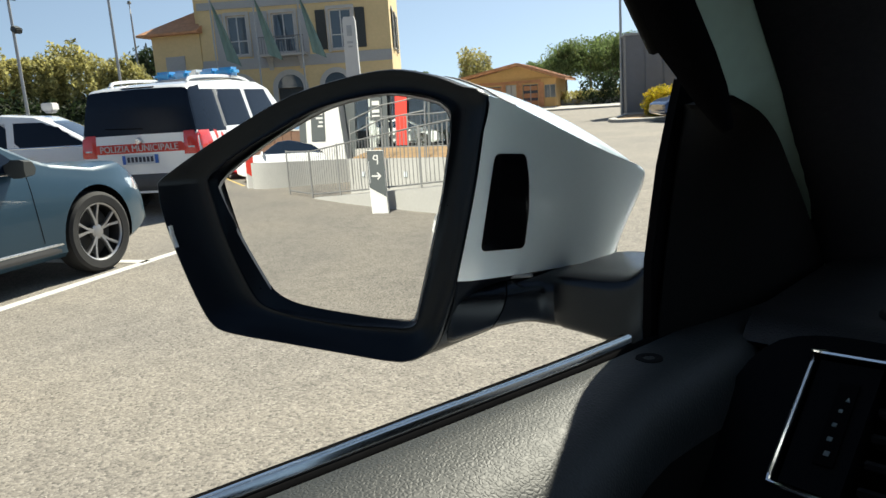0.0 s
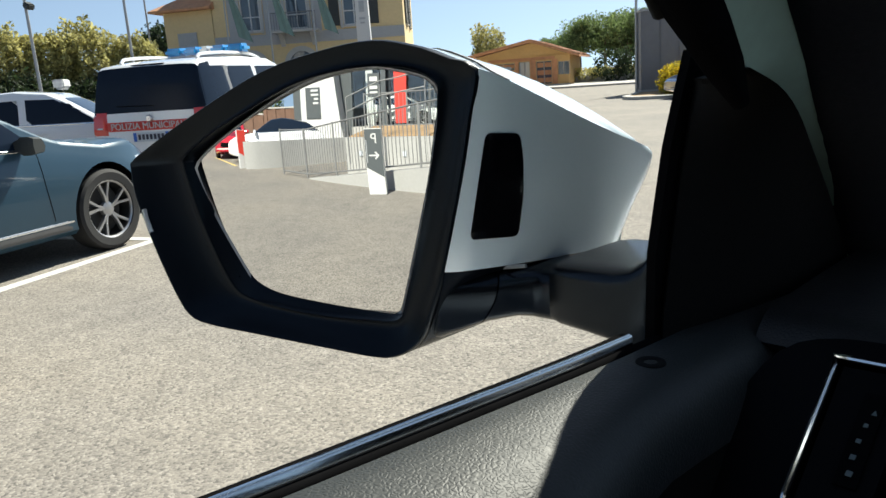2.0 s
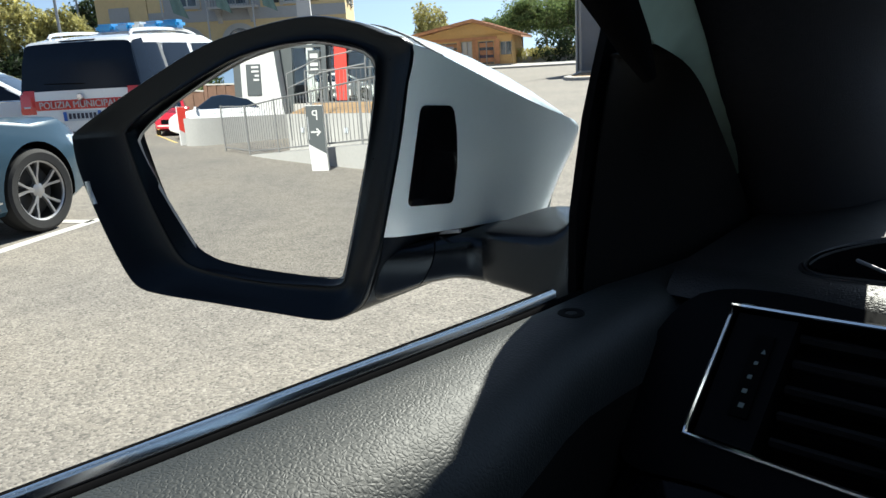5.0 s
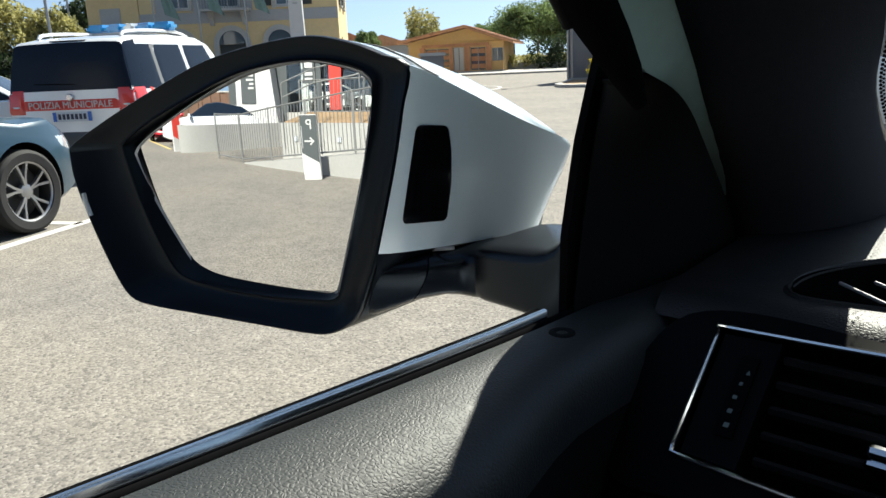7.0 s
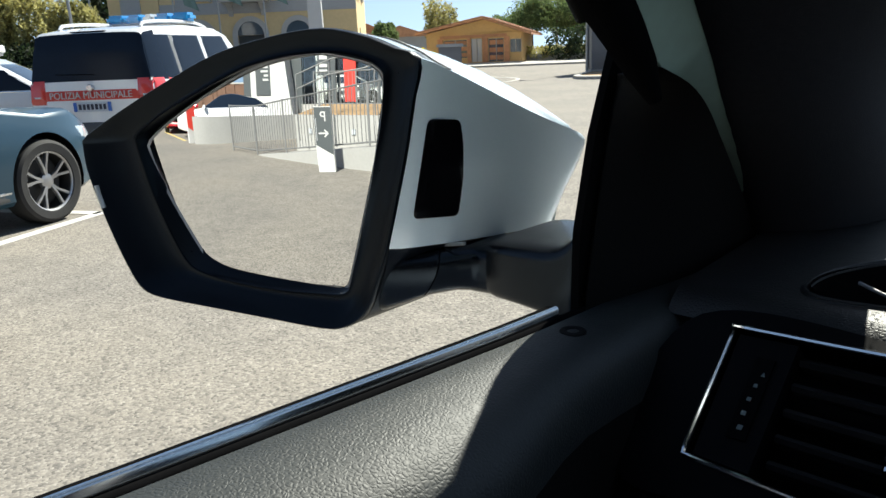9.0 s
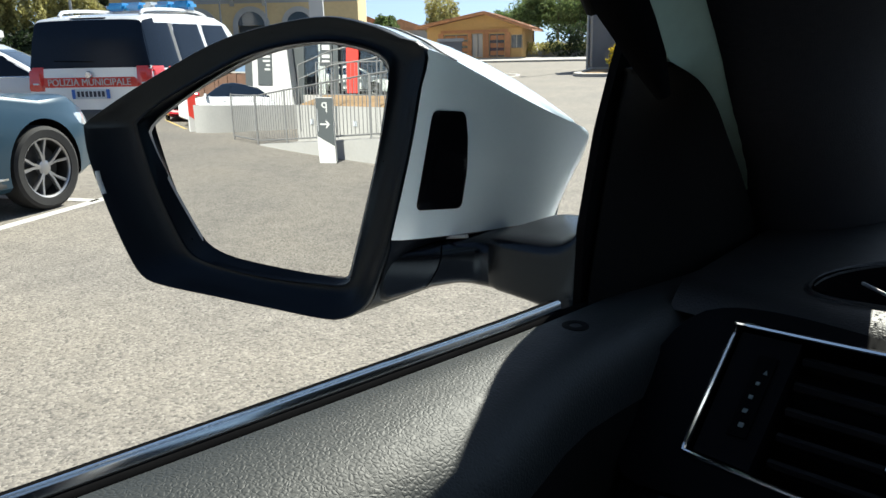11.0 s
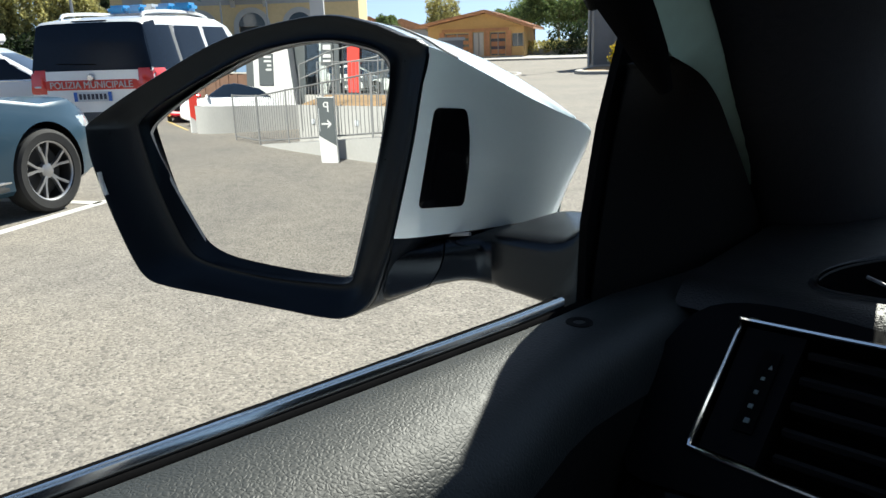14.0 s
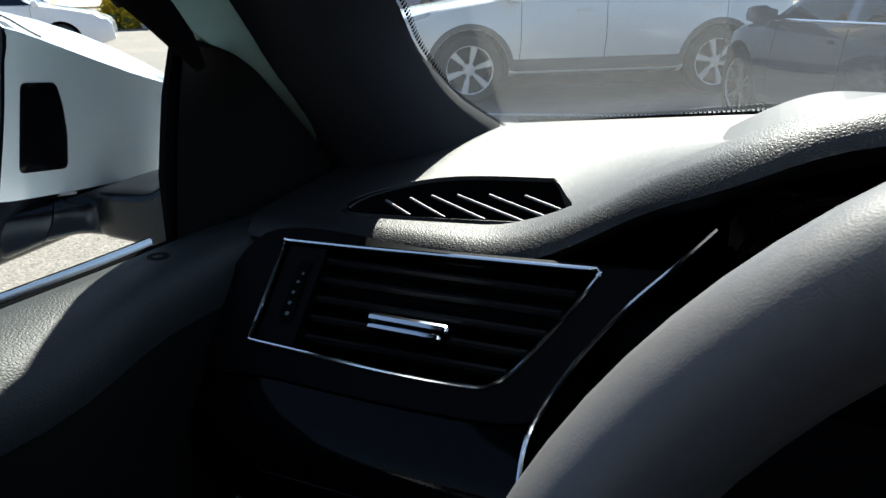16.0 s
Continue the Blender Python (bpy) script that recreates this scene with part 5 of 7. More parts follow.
            loft(bm, [[(q.x + dx, q.y + s * yy, q.z + 0.03 + zz) for dx, zz in ((-0.05 * k, -0.06 * k), (0.05 * k, -0.05 * k), (0.07 * k, 0.0), (0.04 * k, 0.065 * k), (-0.05 * k, 0.075 * k), (-0.06 * k, 0.0))] for yy, k in ((-0.02, 0.5), (0.05, 0.75), (0.09, 1.0), (0.17, 1.0), (0.205, 0.8))])
            part("wing_mirror", bm, material, self.top, "", True, 40)

    def plate(self, view, a, b, w=0.52, h=0.11):
        s = -1 if view == "rear" else 1
        q, nn = self.hit(view, a, b)
        if q is None:
            return
        x = max(abs(self.hit(view, a + d, b)[0].x) for d in (-w / 2, 0, w / 2) if self.hit(view, a + d, b)[0] is not None) * s
        pl = part("number_plate", abox((x + s * 0.008, a, b), (0.012, w, h), 0.003), M_PLATE, self.top, "white number plate with blue ends")
        for e in (-1, 1):
            part("blue_band", abox((x + s * 0.0165, a + e * (w / 2 - 0.025), b), (0.006, 0.044, h * 0.94)), M_PLATE_B, pl)
        for k in range(7):
            part("plate_bar", abox((x + s * 0.0165, a - 0.168 + 0.056 * k, b), (0.006, 0.034, h * 0.56)), M_BAR, pl)


def hatch_profile(L, H, hood=0.92, nose=0.62, ws=0.30, roof0=0.02, tail=0.86):
    h = L / 2
    return [(h, 0.42), (h - 0.02, nose - 0.05), (h - 0.10, nose + 0.04), (h - 0.35, nose + 0.16), (h - 0.75, hood - 0.05), (h - 1.18, hood + 0.02), (h - 1.32, hood + 0.07), (h - 1.75, H - 0.20), (h - 2.05, H - 0.05), (h - 2.5, H), (-h + 1.45, H - 0.03), (-h + 0.75, H - 0.15), (-h + 0.45, H - 0.32), (-h + 0.16, tail + 0.08), (-h + 0.06, tail - 0.05), (-h, 0.45)]


def place(center, heading):
    return Matrix.Translation((center[0], center[1], 0.0)) @ Matrix.Rotation(math.atan2(heading[1], heading[0]), 4, "Z")


def common(c, belt_z, ws0, ws1, roof_z, tail0, b_x, paint, sill=True, views=("right", "left"), mirror_back=0.02, mirror_paint=None):
    """Side glass, windscreen, lamps, doors and trim of an ordinary car."""
    h, W, H = c.L / 2, c.W, c.H
    for v in views:
        # three side lights
        c.patch("side_window", v, [(ws0 - 0.10, belt_z + 0.03), (b_x + 0.05, belt_z + 0.045)], [(ws1 + 0.02, roof_z), (b_x + 0.05, roof_z + 0.02)], M_TINT)
        c.patch("side_window", v, [(b_x - 0.05, belt_z + 0.045), (tail0 + 0.55, belt_z + 0.07)], [(b_x - 0.05, roof_z + 0.02), (tail0 + 0.72, roof_z - 0.01)], M_TINT)
        c.patch("side_window", v, [(tail0 + 0.50, belt_z + 0.075), (tail0 + 0.05, belt_z + 0.12)], [(tail0 + 0.67, roof_z - 0.015), (tail0 + 0.35, roof_z - 0.07)], M_TINT)
        c.patch("window_trim", v, [(ws0 - 0.06, belt_z + 0.005), (tail0 + 0.1, belt_z + 0.07)], [(ws0 - 0.08, belt_z + 0.026), (tail0 + 0.1, belt_z + 0.092)], M_CHROME, n=20, m=4, label="bright window trim")
        c.patch("sill", v, [(c.fx - c.R - 0.10, 0.235), (c.rx + c.R + 0.10, 0.235)], [(c.fx - c.R - 0.10, 0.31), (c.rx + c.R + 0.10, 0.31)], M_CLAD, n=20, m=4, label="dark sill")
        for x in (ws0 - 0.12, b_x, tail0 + 0.55):
            c.seam(v, [(x + 0.03, 0.36), (x, 0.62), (x - 0.01, belt_z)])
        c.handle(v, b_x + 0.24, belt_z - 0.10, paint)
        c.handle(v, tail0 + 0.75, belt_z - 0.08, paint)
    c.mirrors(ws0 - mirror_back, belt_z + 0.02, mirror_paint or paint)


def windscreen_of(c, x0, x1, y0, y1, rear=False):
    c.patch("rear_window" if rear else "windscreen", "top", [(x0, -y0), (x1, -y1)], [(x0, y0), (x1, y1)], M_TINT, n=10, m=12)


H28 = (-0.468, 0.883)

# blue-grey hatchback, in the bay beside the camera's car
L_, W_, H_ = 4.72, 1.84, 1.46
c = Car("blue-grey metallic saloon parked beside a white bay line", M_BLUEGREY, place((-7.127, -0.038), H28), L_, W_, H_, hatch_profile(L_, H_, 0.96, 0.76), [(L_ / 2, 0.60), (L_ / 2 - 0.5, 0.76), (1.0, 0.90), (0, 0.93), (-1.4, 0.98), (-L_ / 2, 0.92)], fx=1.56, R=0.345, spokes=5, style=1, corner=(0.27, 0.13))
common(c, 0.90, 1.05, 0.52, 1.30, -2.0, -0.10, M_BLUEGREY, mirror_back=0.26, mirror_paint=M_SHUTTER)
windscreen_of(c, 1.02, 0.42, 0.66, 0.56)
for s, v in ((-1, "right"), (1, "left")):
    c.patch("headlamp", "front", [(s * 0.50, 0.60), (s * 0.80, 0.62)], [(s * 0.50, 0.70), (s * 0.80, 0.76)], M_LAMP, n=8, m=5)
    c.patch("chrome_line", v, [(c.fx - 0.42, 0.315), (c.rx + 0.42, 0.315)], [(c.fx - 0.42, 0.335), (c.rx + 0.42, 0.335)], M_SATIN, n=18, m=4, label="satin strip on the sill")
c.patch("grille", "front", [(-0.42, 0.42), (0.42, 0.42)], [(-0.46, 0.66), (0.46, 0.66)], M_SEAL, n=12, m=5)

HV = (-0.588, 0.809)
# police estate seen from behind
L_, W_, H_ = 4.22, 1.79, 1.75
h = L_ / 2
prof = [(h, 0.45), (h - 0.03, 0.74), (h - 0.3, 0.92), (h - 0.95, 1.02), (h - 1.05, 1.07), (h - 1.65, 1.56), (h - 2.0, 1.64), (h - 2.8, 1.66), (-h + 0.5, 1.63), (-h + 0.18, 1.59), (-h + 0.13, 1.56), (-h + 0.09, 1.40), (-h + 0.05, 1.05), (-h + 0.03, 0.92), (-h + 0.01, 0.60), (-h, 0.42)]
prof = [(x, z if z < 0.9 else z + 0.09 * (z - 0.9) / 0.7) for x, z in prof]
van = Car("white police estate car with red stripes and blue beacon", M_WHITEPAINT, place((-10.26 + HV[0] * h, 3.39 + HV[1] * h), HV), L_, W_, H_, prof, [(h, 0.70), (h - 0.6, 0.96), (0, 1.03), (-h, 1.05)], zbot=0.26, lean=0.20, R=0.34, corner=(0.16, 0.05), name="police_car", category="police car")
van.patch("rear_window", "rear", [(-0.865, 1.10), (0, 1.09), (0.865, 1.10)], [(-0.76, 1.60), (0, 1.615), (0.76, 1.60)], M_TINT_DULL, n=18, m=8, edge=False)
van.darken(lambda p: p.x < -h + 0.80 and 1.075 < p.z < 1.60 and (abs(p.y) > 0.70 or p.x < -h + 0.12), M_TINT_DULL)
van.patch("rear_wiper", "rear", [(-0.10, 1.13), (0.50, 1.15)], [(-0.10, 1.15), (0.50, 1.165)], M_SEAL, n=10, m=3, out=0.012)
van.patch("spoiler_lamp", "rear", [(-0.24, 1.650), (0.24, 1.650)], [(-0.24, 1.672), (0.24, 1.672)], M_SEAL, n=8, m=3, out=0.008)
for s in (-1, 1):
    v = "right" if s < 0 else "left"
    van.patch("tail_lamp", "rear", [(s * 0.63, 0.79), (s * 0.87, 0.79)], [(s * 0.63, 1.085), (s * 0.85, 1.085)], M_TAIL, n=8, m=8, out=0.012)
    van.patch("tail_lamp", v, [(-h + 0.02, 0.79), (-h + 0.36, 0.89)], [(-h + 0.05, 1.080), (-h + 0.33, 1.075)], M_TAIL, n=8, m=8, out=0.012)
    van.patch("reversing_lamp", "rear", [(s * 0.68, 0.86), (s * 0.80, 0.86)], [(s * 0.68, 0.90), (s * 0.80, 0.90)], M_LAMP, n=6, m=4, out=0.018)
    van.patch("stripe", v, [(-h + 0.36, 0.80), (h - 0.30, 0.76)], [(-h + 0.36, 0.93), (h - 0.30, 0.88)], M_RED, n=24, m=4, label="red side stripe")
    for a, b, a2, b2 in ((-h + 0.02, -h + 0.76, -h + 0.09, -h + 0.74), (-h + 0.84, -h + 1.66, -h + 0.82, -h + 1.58), (-h + 1.75, -h + 2.75, -h + 1.68, -h + 2.40)):
        van.patch("side_window", v, [(a, 1.10), (b, 1.095)], [(a2, 1.60), (b2, 1.605)], M_TINT_DULL)
    van.patch("door_post", v, [(-h + 0.76, 1.095), (-h + 0.84, 1.095)], [(-h + 0.74, 1.605), (-h + 0.82, 1.605)], M_DARKBOX, n=5, m=6, label="dark post between the side windows")
    for x in (-h + 0.76, -h + 1.69, -h + 2.80):
        van.seam(v, [(x, 0.40), (x, 0.7), (x, 1.04)])
    for k in range(3):
        a = -h + 0.46 + 0.15 * k
        van.patch("chevron", v, [(a, 0.95 - 0.01 * k), (a + 0.07, 0.95 - 0.01 * k)], [(a - 0.02 + 0.0 * k, 1.07 - 0.035 * k), (a + 0.05, 1.06 - 0.035 * k)], M_RED, n=4, m=4, label="red chevron")
    van.handle(v, -h + 0.95, 0.98, M_SEAL)
    van.handle(v, -h + 1.90, 0.97, M_SEAL)
    van.patch("sill", v, [(van.fx - 0.42, 0.28), (van.rx + 0.42, 0.28)], [(van.fx - 0.42, 0.42), (van.rx + 0.42, 0.42)], M_CLAD, n=18, m=4)
    pts = [van.hit("top", x, s * 0.56)[0] + Vector((0, 0, z)) for x, z in ((-h + 0.42, 0.0), (-h + 0.52, 0.045), (-h + 1.2, 0.055), (-h + 2.0, 0.05), (-h + 2.4, 0.0))]
    part("roof_rail", tube(bmesh.new(), spline(pts, 24, False), 0.022, 8), M_WHITEPAINT, van.top, "white roof rail", True)
van.patch("windscreen", "top", [(h - 1.12, -0.66), (h - 1.62, -0.58)], [(h - 1.12, 0.66), (h - 1.62, 0.58)], M_TINT, n=10, m=12)
van.patch("stripe", "rear", [(-0.66, 0.835), (0.66, 0.835)], [(-0.66, 0.955), (0.66, 0.955)], M_RED, n=20, m=4, label="red band with white lettering")
van.patch("bumper", "rear", [(-0.84, 0.34), (0.84, 0.34)], [(-0.86, 0.56), (0.86, 0.56)], M_CLAD, n=20, m=6, out=0.03, label="dark grey bumper")
van.mirrors(h - 1.25, 1.08, M_SEAL)
van.plate("rear", 0.0, 0.752, 0.52, 0.12)
xr = -h + 0.012
letters("POLIZIA MUNICIPALE", 0.118, M_SIGNWHITE, van.top, Matrix.Translation((xr - 0.014, 0, 0.893)) @ Matrix.Rotation(radians(-90), 4, "Z") @ Matrix.Rotation(radians(90), 4, "X"), extrude=0.004, label="white lettering")
bm = lathe(bmesh.new(), [(0.0, -0.02), (0.035, -0.018), (0.045, -0.006), (0.048, 0.01)], 24, "z")
part("badge", bm, M_SATIN, van.top, "round badge", True, at=Matrix.Translation((xr + 0.0, 0, 0.985)) @ Matrix.Rotation(radians(90), 4, "Y"))
# beacon bar on the roof
zr = van.hit("top", -h + 1.75, 0)[0].z
bar = part("light_bar", abox((-h + 1.75, 0, zr + 0.05), (0.26, 1.22, 0.03), 0.01), M_SIGNWHITE, van.top, "roof light bar")
for y0, y1, m_ in ((-0.64, -0.36, M_BLUELAMP), (-0.34, -0.10, M_BLUELAMP), (-0.08, 0.08, M_LAMP), (0.10, 0.34, M_BLUELAMP), (0.36, 0.64, M_BLUELAMP)):
    part("beacon", abox((-h + 1.75, (y0 + y1) / 2, zr + 0.122), (0.26, y1 - y0, 0.125), 0.04), m_, bar, "blue beacon" if m_ is M_BLUELAMP else "clear centre lamp", True)

# white hatchback beyond, nose towards the lane
WHITE_AT = (-13.5, 3.05)
L_, W_, H_ = 4.55, 1.81, 1.47
c = Car("white hatchback parked beyond the police car", M_WHITEPAINT, place(WHITE_AT, (0.50, 0.866)), L_, W_, H_, hatch_profile(L_, H_, 0.92, 0.64), [(L_ / 2, 0.60), (L_ / 2 - 0.5, 0.78), (1.0, 0.92), (0, 0.95), (-1.4, 0.99), (-L_ / 2, 0.92)], R=0.32)
common(c, 0.92, 1.0, 0.48, 1.31, -1.95, -0.12, M_WHITEPAINT)
windscreen_of(c, 0.96, 0.40, 0.66, 0.56)
sign = part("roof_sign", abox((0.28, 0.0, H_ + 0.085), (0.16, 0.40, 0.12), 0.015), M_SIGNWHITE, c.top, "white roof sign", True)
part("sign_foot", abox((0.28, 0.0, H_ + 0.012), (0.11, 0.30, 0.05), 0.01), M_STEEL, sign)

# silver sport utility ahead, side on
L_, W_, H_ = 4.63, 1.89, 1.70
h = L_ / 2
prof = [(h, 0.50), (h - 0.02, 0.78), (h - 0.12, 0.90), (h - 0.45, 0.98), (h - 1.15, 1.08), (h - 1.28, 1.13), (h - 1.85, 1.55), (h - 2.2, 1.66), (h - 2.8, 1.70), (-h + 1.2, 1.66), (-h + 0.55, 1.55), (-h + 0.28, 1.25), (-h + 0.10, 1.05), (-h + 0.03, 0.70), (-h, 0.50)]
SUV_H = (-0.853, -0.522)
mid = Vector((-2.08, 7.90, 0)) + Vector((-0.522, 0.853, 0)) * 0.84
c = Car("silver sport utility car with grey lower cladding", M_SILVER, place((mid.x + 0.03 * SUV_H[0], mid.y), SUV_H), L_, W_, H_, prof, [(h, 0.72), (h - 0.5, 0.92), (1.0, 1.04), (0, 1.06), (-1.4, 1.12), (-h, 1.05)], zbot=0.27, lean=0.24, fx=1.42, rx=-1.35, R=0.36, spokes=6, style=2, name="sport_utility_car")
part("underbody", abox((0, 0, 0.25), (L_ * 0.86, W_ * 0.86, 0.20), 0.04), M_SEAL, c.top, "black underside")
common(c, 1.04, 1.0, 0.42, 1.50, -1.95, -0.05, M_SILVER)
windscreen_of(c, 0.98, 0.40, 0.68, 0.58)
for v in ("left", "right"):
    c.patch("cladding", v, [(c.fx - 0.42, 0.29), (c.rx + 0.42, 0.29)], [(c.fx - 0.42, 0.46), (c.rx + 0.42, 0.46)], M_CLAD, n=20, m=4, out=0.012, label="dark grey side cladding")
    for x in (c.fx, c.rx):
        ring_lo = [(x + 0.416 * math.cos(a), c.R + 0.416 * math.sin(a)) for a in np.linspace(math.radians(-8), math.radians(188), 22)]
        ring_hi = [(x + 0.475 * math.cos(a), c.R + 0.475 * math.sin(a)) for a in np.linspace(math.radians(-8), math.radians(188), 22)]
        c.patch("arch_trim", v, ring_lo, ring_hi, M_CLAD, n=22, m=3, out=0.012, label="dark wheel-arch trim")
for s in (-1, 1):
    c.patch("headlamp", "front", [(s * 0.52, 0.76), (s * 0.84, 0.78)], [(s * 0.52, 0.88), (s * 0.80, 0.94)], M_LAMP, n=8, m=5)
    c.patch("headlamp", "left" if s > 0 else "right", [(h - 0.05, 0.78), (h - 0.50, 0.92)], [(h - 0.09, 0.88), (h - 0.50, 0.97)], M_LAMP, n=8, m=5)
    c.patch("marker_lamp", "left" if s > 0 else "right", [(h - 0.12, 0.72), (h - 0.26, 0.74)], [(h - 0.12, 0.77), (h - 0.26, 0.79)], M_AMBER, n=5, m=4)
    c.patch("tail_lamp", "left" if s > 0 else "right", [(-h + 0.05, 1.00), (-h + 0.28, 1.02)], [(-h + 0.16, 1.25), (-h + 0.34, 1.28)], M_TAIL, n=6, m=6)
c.patch("grille", "front", [(-0.40, 0.58), (0.40, 0.58)], [(-0.44, 0.86), (0.44, 0.86)], M_SEAL, n=12, m=5)

# dark hatchback, nearest ahead
L_, W_, H_ = 4.35, 1.77, 1.42
HD = Vector((-0.45, 0.89, 0)).normalized()
LD = Vector((-HD.y, HD.x, 0))
wheel = Vector((-0.645, 6.93, 0))
fx_ = L_ / 2 - 0.74
cen = wheel - HD * fx_ - LD * (W_ / 2 - 0.02)
c = Car("dark navy hatchback with pale alloy wheels", M_NAVY, place((cen.x, cen.y), (HD.x, HD.y)), L_, W_, H_, hatch_profile(L_, H_, 0.92, 0.62), [(L_ / 2, 0.60), (L_ / 2 - 0.5, 0.76), (1.0, 0.90), (0, 0.93), (-1.4, 0.98), (-L_ / 2, 0.92)], fx=fx_, R=0.33, spokes=5, style=1, corner=(0.36, 0.13))
common(c, 0.90, 0.95, 0.42, 1.27, -1.9, -0.15, M_NAVY)
windscreen_of(c, 0.90, 0.35, 0.64, 0.54)
for s in (-1, 1):
    c.patch("headlamp", "front", [(s * 0.46, 0.58), (s * 0.78, 0.60)], [(s * 0.46, 0.68), (s * 0.76, 0.74)], M_LAMP, n=8, m=5)

# white car and dark blue car further on
L_, W_, H_ = 4.2, 1.75, 1.48
c = Car("white compact car facing the lane", M_WHITEPAINT, place((-14.13, 9.89), (0.72, 0.69)), L_, W_, H_, hatch_profile(L_, H_, 0.94, 0.66), [(L_ / 2, 0.62), (L_ / 2 - 0.5, 0.80), (1.0, 0.94), (0, 0.97), (-1.4, 1.0), (-L_ / 2, 0.94)], R=0.31)
common(c, 0.94, 0.85, 0.35, 1.32, -1.85, -0.2, M_WHITEPAINT)
windscreen_of(c, 0.80, 0.25, 0.66, 0.56)
for s in (-1, 1):
    c.patch("headlamp", "front", [(s * 0.46, 0.62), (s * 0.78, 0.64)], [(s * 0.46, 0.74), (s * 0.76, 0.80)], M_LAMP, n=8, m=5)


# ---- bay lines ----
def line(name, a, b, w=0.11, material=None):
    a, b = Vector((*a, 0.0)), Vector((*b, 0.0))
    d = (b - a).normalized()
    s = Vector((-d.y, d.x, 0)) * w / 2
    bm = loft(bmesh.new(), [[a - s + Vector((0, 0, z)), a + s + Vector((0, 0, z)), b + s + Vector((0, 0, z)), b - s + Vector((0, 0, z))] for z in (-0.01, 0.004)])
    return tagged(part(name, bm, material or M_LINE), "worn white painted bay line on asphalt", "road marking", kind="structure")


line("road_marking", (-4.9, -2.05), (-7.36, 2.58))
line("road_marking", (-7.12, 2.12), (-10.3, 0.42))
line("road_marking", (-7.36, 2.58), (-8.7, 5.1))
line("road_marking", (-3.9, 6.35), (-0.98, 7.05))
line("road_marking", (-0.92, 7.05), (0.5, 5.75))


# ---- the far side of the yard ----
def polar(az, d, z=0.0):
    """A place seen from the driver's seat: degrees left of the nose, metres away."""
    return Vector((-0.53 - d * math.sin(radians(az)), -0.30 + d * math.cos(radians(az)), z))


def leaf_mass(name, blobs, n, size, material, parent=None, label="", seed=1):
    """Many small bent leaves in overlapping clumps; blobs: centre, radii."""
    rng = np.random.default_rng(seed)
    vs, fs = [], []
    vol = np.array([b[1][0] * b[1][1] * b[1][2] for b in blobs]) ** 0.67
    for (c, r), share in zip(blobs, vol / vol.sum()):
        k = int(n * share)
        d = rng.normal(size=(k, 3))
        d /= np.linalg.norm(d, axis=1)[:, None]
        rad = rng.uniform(0.45, 1.08, k) ** 0.5
        lump = 1 + 0.22 * np.sin(d[:, 0] * 5 + c[0]) * np.sin(d[:, 2] * 6 + c[1]) + 0.12 * np.sin(d[:, 1] * 11)
        p = np.array(c) + d * (rad * lump)[:, None] * np.array(r)
        u = rng.normal(size=(k, 3))
        u /= np.linalg.norm(u, axis=1)[:, None]
        w = np.cross(u, rng.normal(size=(k, 3)))
        w /= np.linalg.norm(w, axis=1)[:, None]
        s = size * rng.uniform(0.6, 1.4, k)[:, None]
        nn = np.cross(u, w) * s * 0.25
        for a, b, cc, dd in zip(p - u * s, p + w * s * 0.5 + nn, p + u * s, p - w * s * 0.5 + nn):
            i = len(vs)
            vs += [tuple(a), tuple(b), tuple(cc), tuple(dd)]
            fs.append((i, i + 1, i + 2, i + 3))
    return raw(name, vs, fs, material, parent, label)


def tree(at, height, spread, material, n=2600, size=0.16, seed=3, label="green leafy tree behind the yard", trunk=0.3):
    top = thing("tree", label, "tree", "trees", at=Matrix.Translation(at))
    rng = np.random.default_rng(seed)
    th = height * 0.45
    bm = tube(bmesh.new(), [(0, 0, -0.2), (0.05, 0, th * 0.5), (0.0, 0.08, th), (0.1, 0.1, height * 0.8)], [trunk * 0.5, trunk * 0.42, trunk * 0.3, trunk * 0.1], 10)
    for k in range(6):
        a = rng.uniform(0, 6.28)
        tube(bm, [(0, 0, th * 0.7), (spread * 0.25 * math.cos(a), spread * 0.25 * math.sin(a), th * 1.1), (spread * 0.6 * math.cos(a), spread * 0.6 * math.sin(a), height * 0.72)], [trunk * 0.25, trunk * 0.16, 0.02], 6)
    part("trunk", bm, M_BARK, top, "", True)
    blobs = [((0, 0, height * 0.68), (spread * 0.7, spread * 0.7, height * 0.26))]
    for k in range(9):
        a, q = rng.uniform(0, 6.28), rng.uniform(0.35, 0.75)
        blobs.append(((spread * q * math.cos(a), spread * q * math.sin(a), height * rng.uniform(0.45, 0.88)), (spread * 0.38, spread * 0.38, height * 0.14)))
    leaf_mass("crown", blobs, n, size, material, top, seed=seed)
    return top


def hedge(az0, az1, d, z0, z1, depth, material, name, label, n, size, seed):
    a, b = polar(az0, d), polar(az1, d)
    rng = np.random.default_rng(seed)
    blobs = []
    k = max(3, int((b - a).length / 1.6))
    for i in range(k + 1):
        p = a.lerp(b, i / k)
        h = (z1 - z0) * rng.uniform(0.86, 1.08)
        blobs.append(((p.x + rng.uniform(-0.3, 0.3), p.y + rng.uniform(-0.3, 0.3), z0 + h * 0.5), (1.15 + rng.uniform(0, 0.4), 1.15 + rng.uniform(0, 0.4), h * 0.52)))
    ob = leaf_mass(name, blobs, n, size, material, seed=seed)
    # dense core so that no light comes through
    return tagged(ob, label, "hedge", kind="stuff")


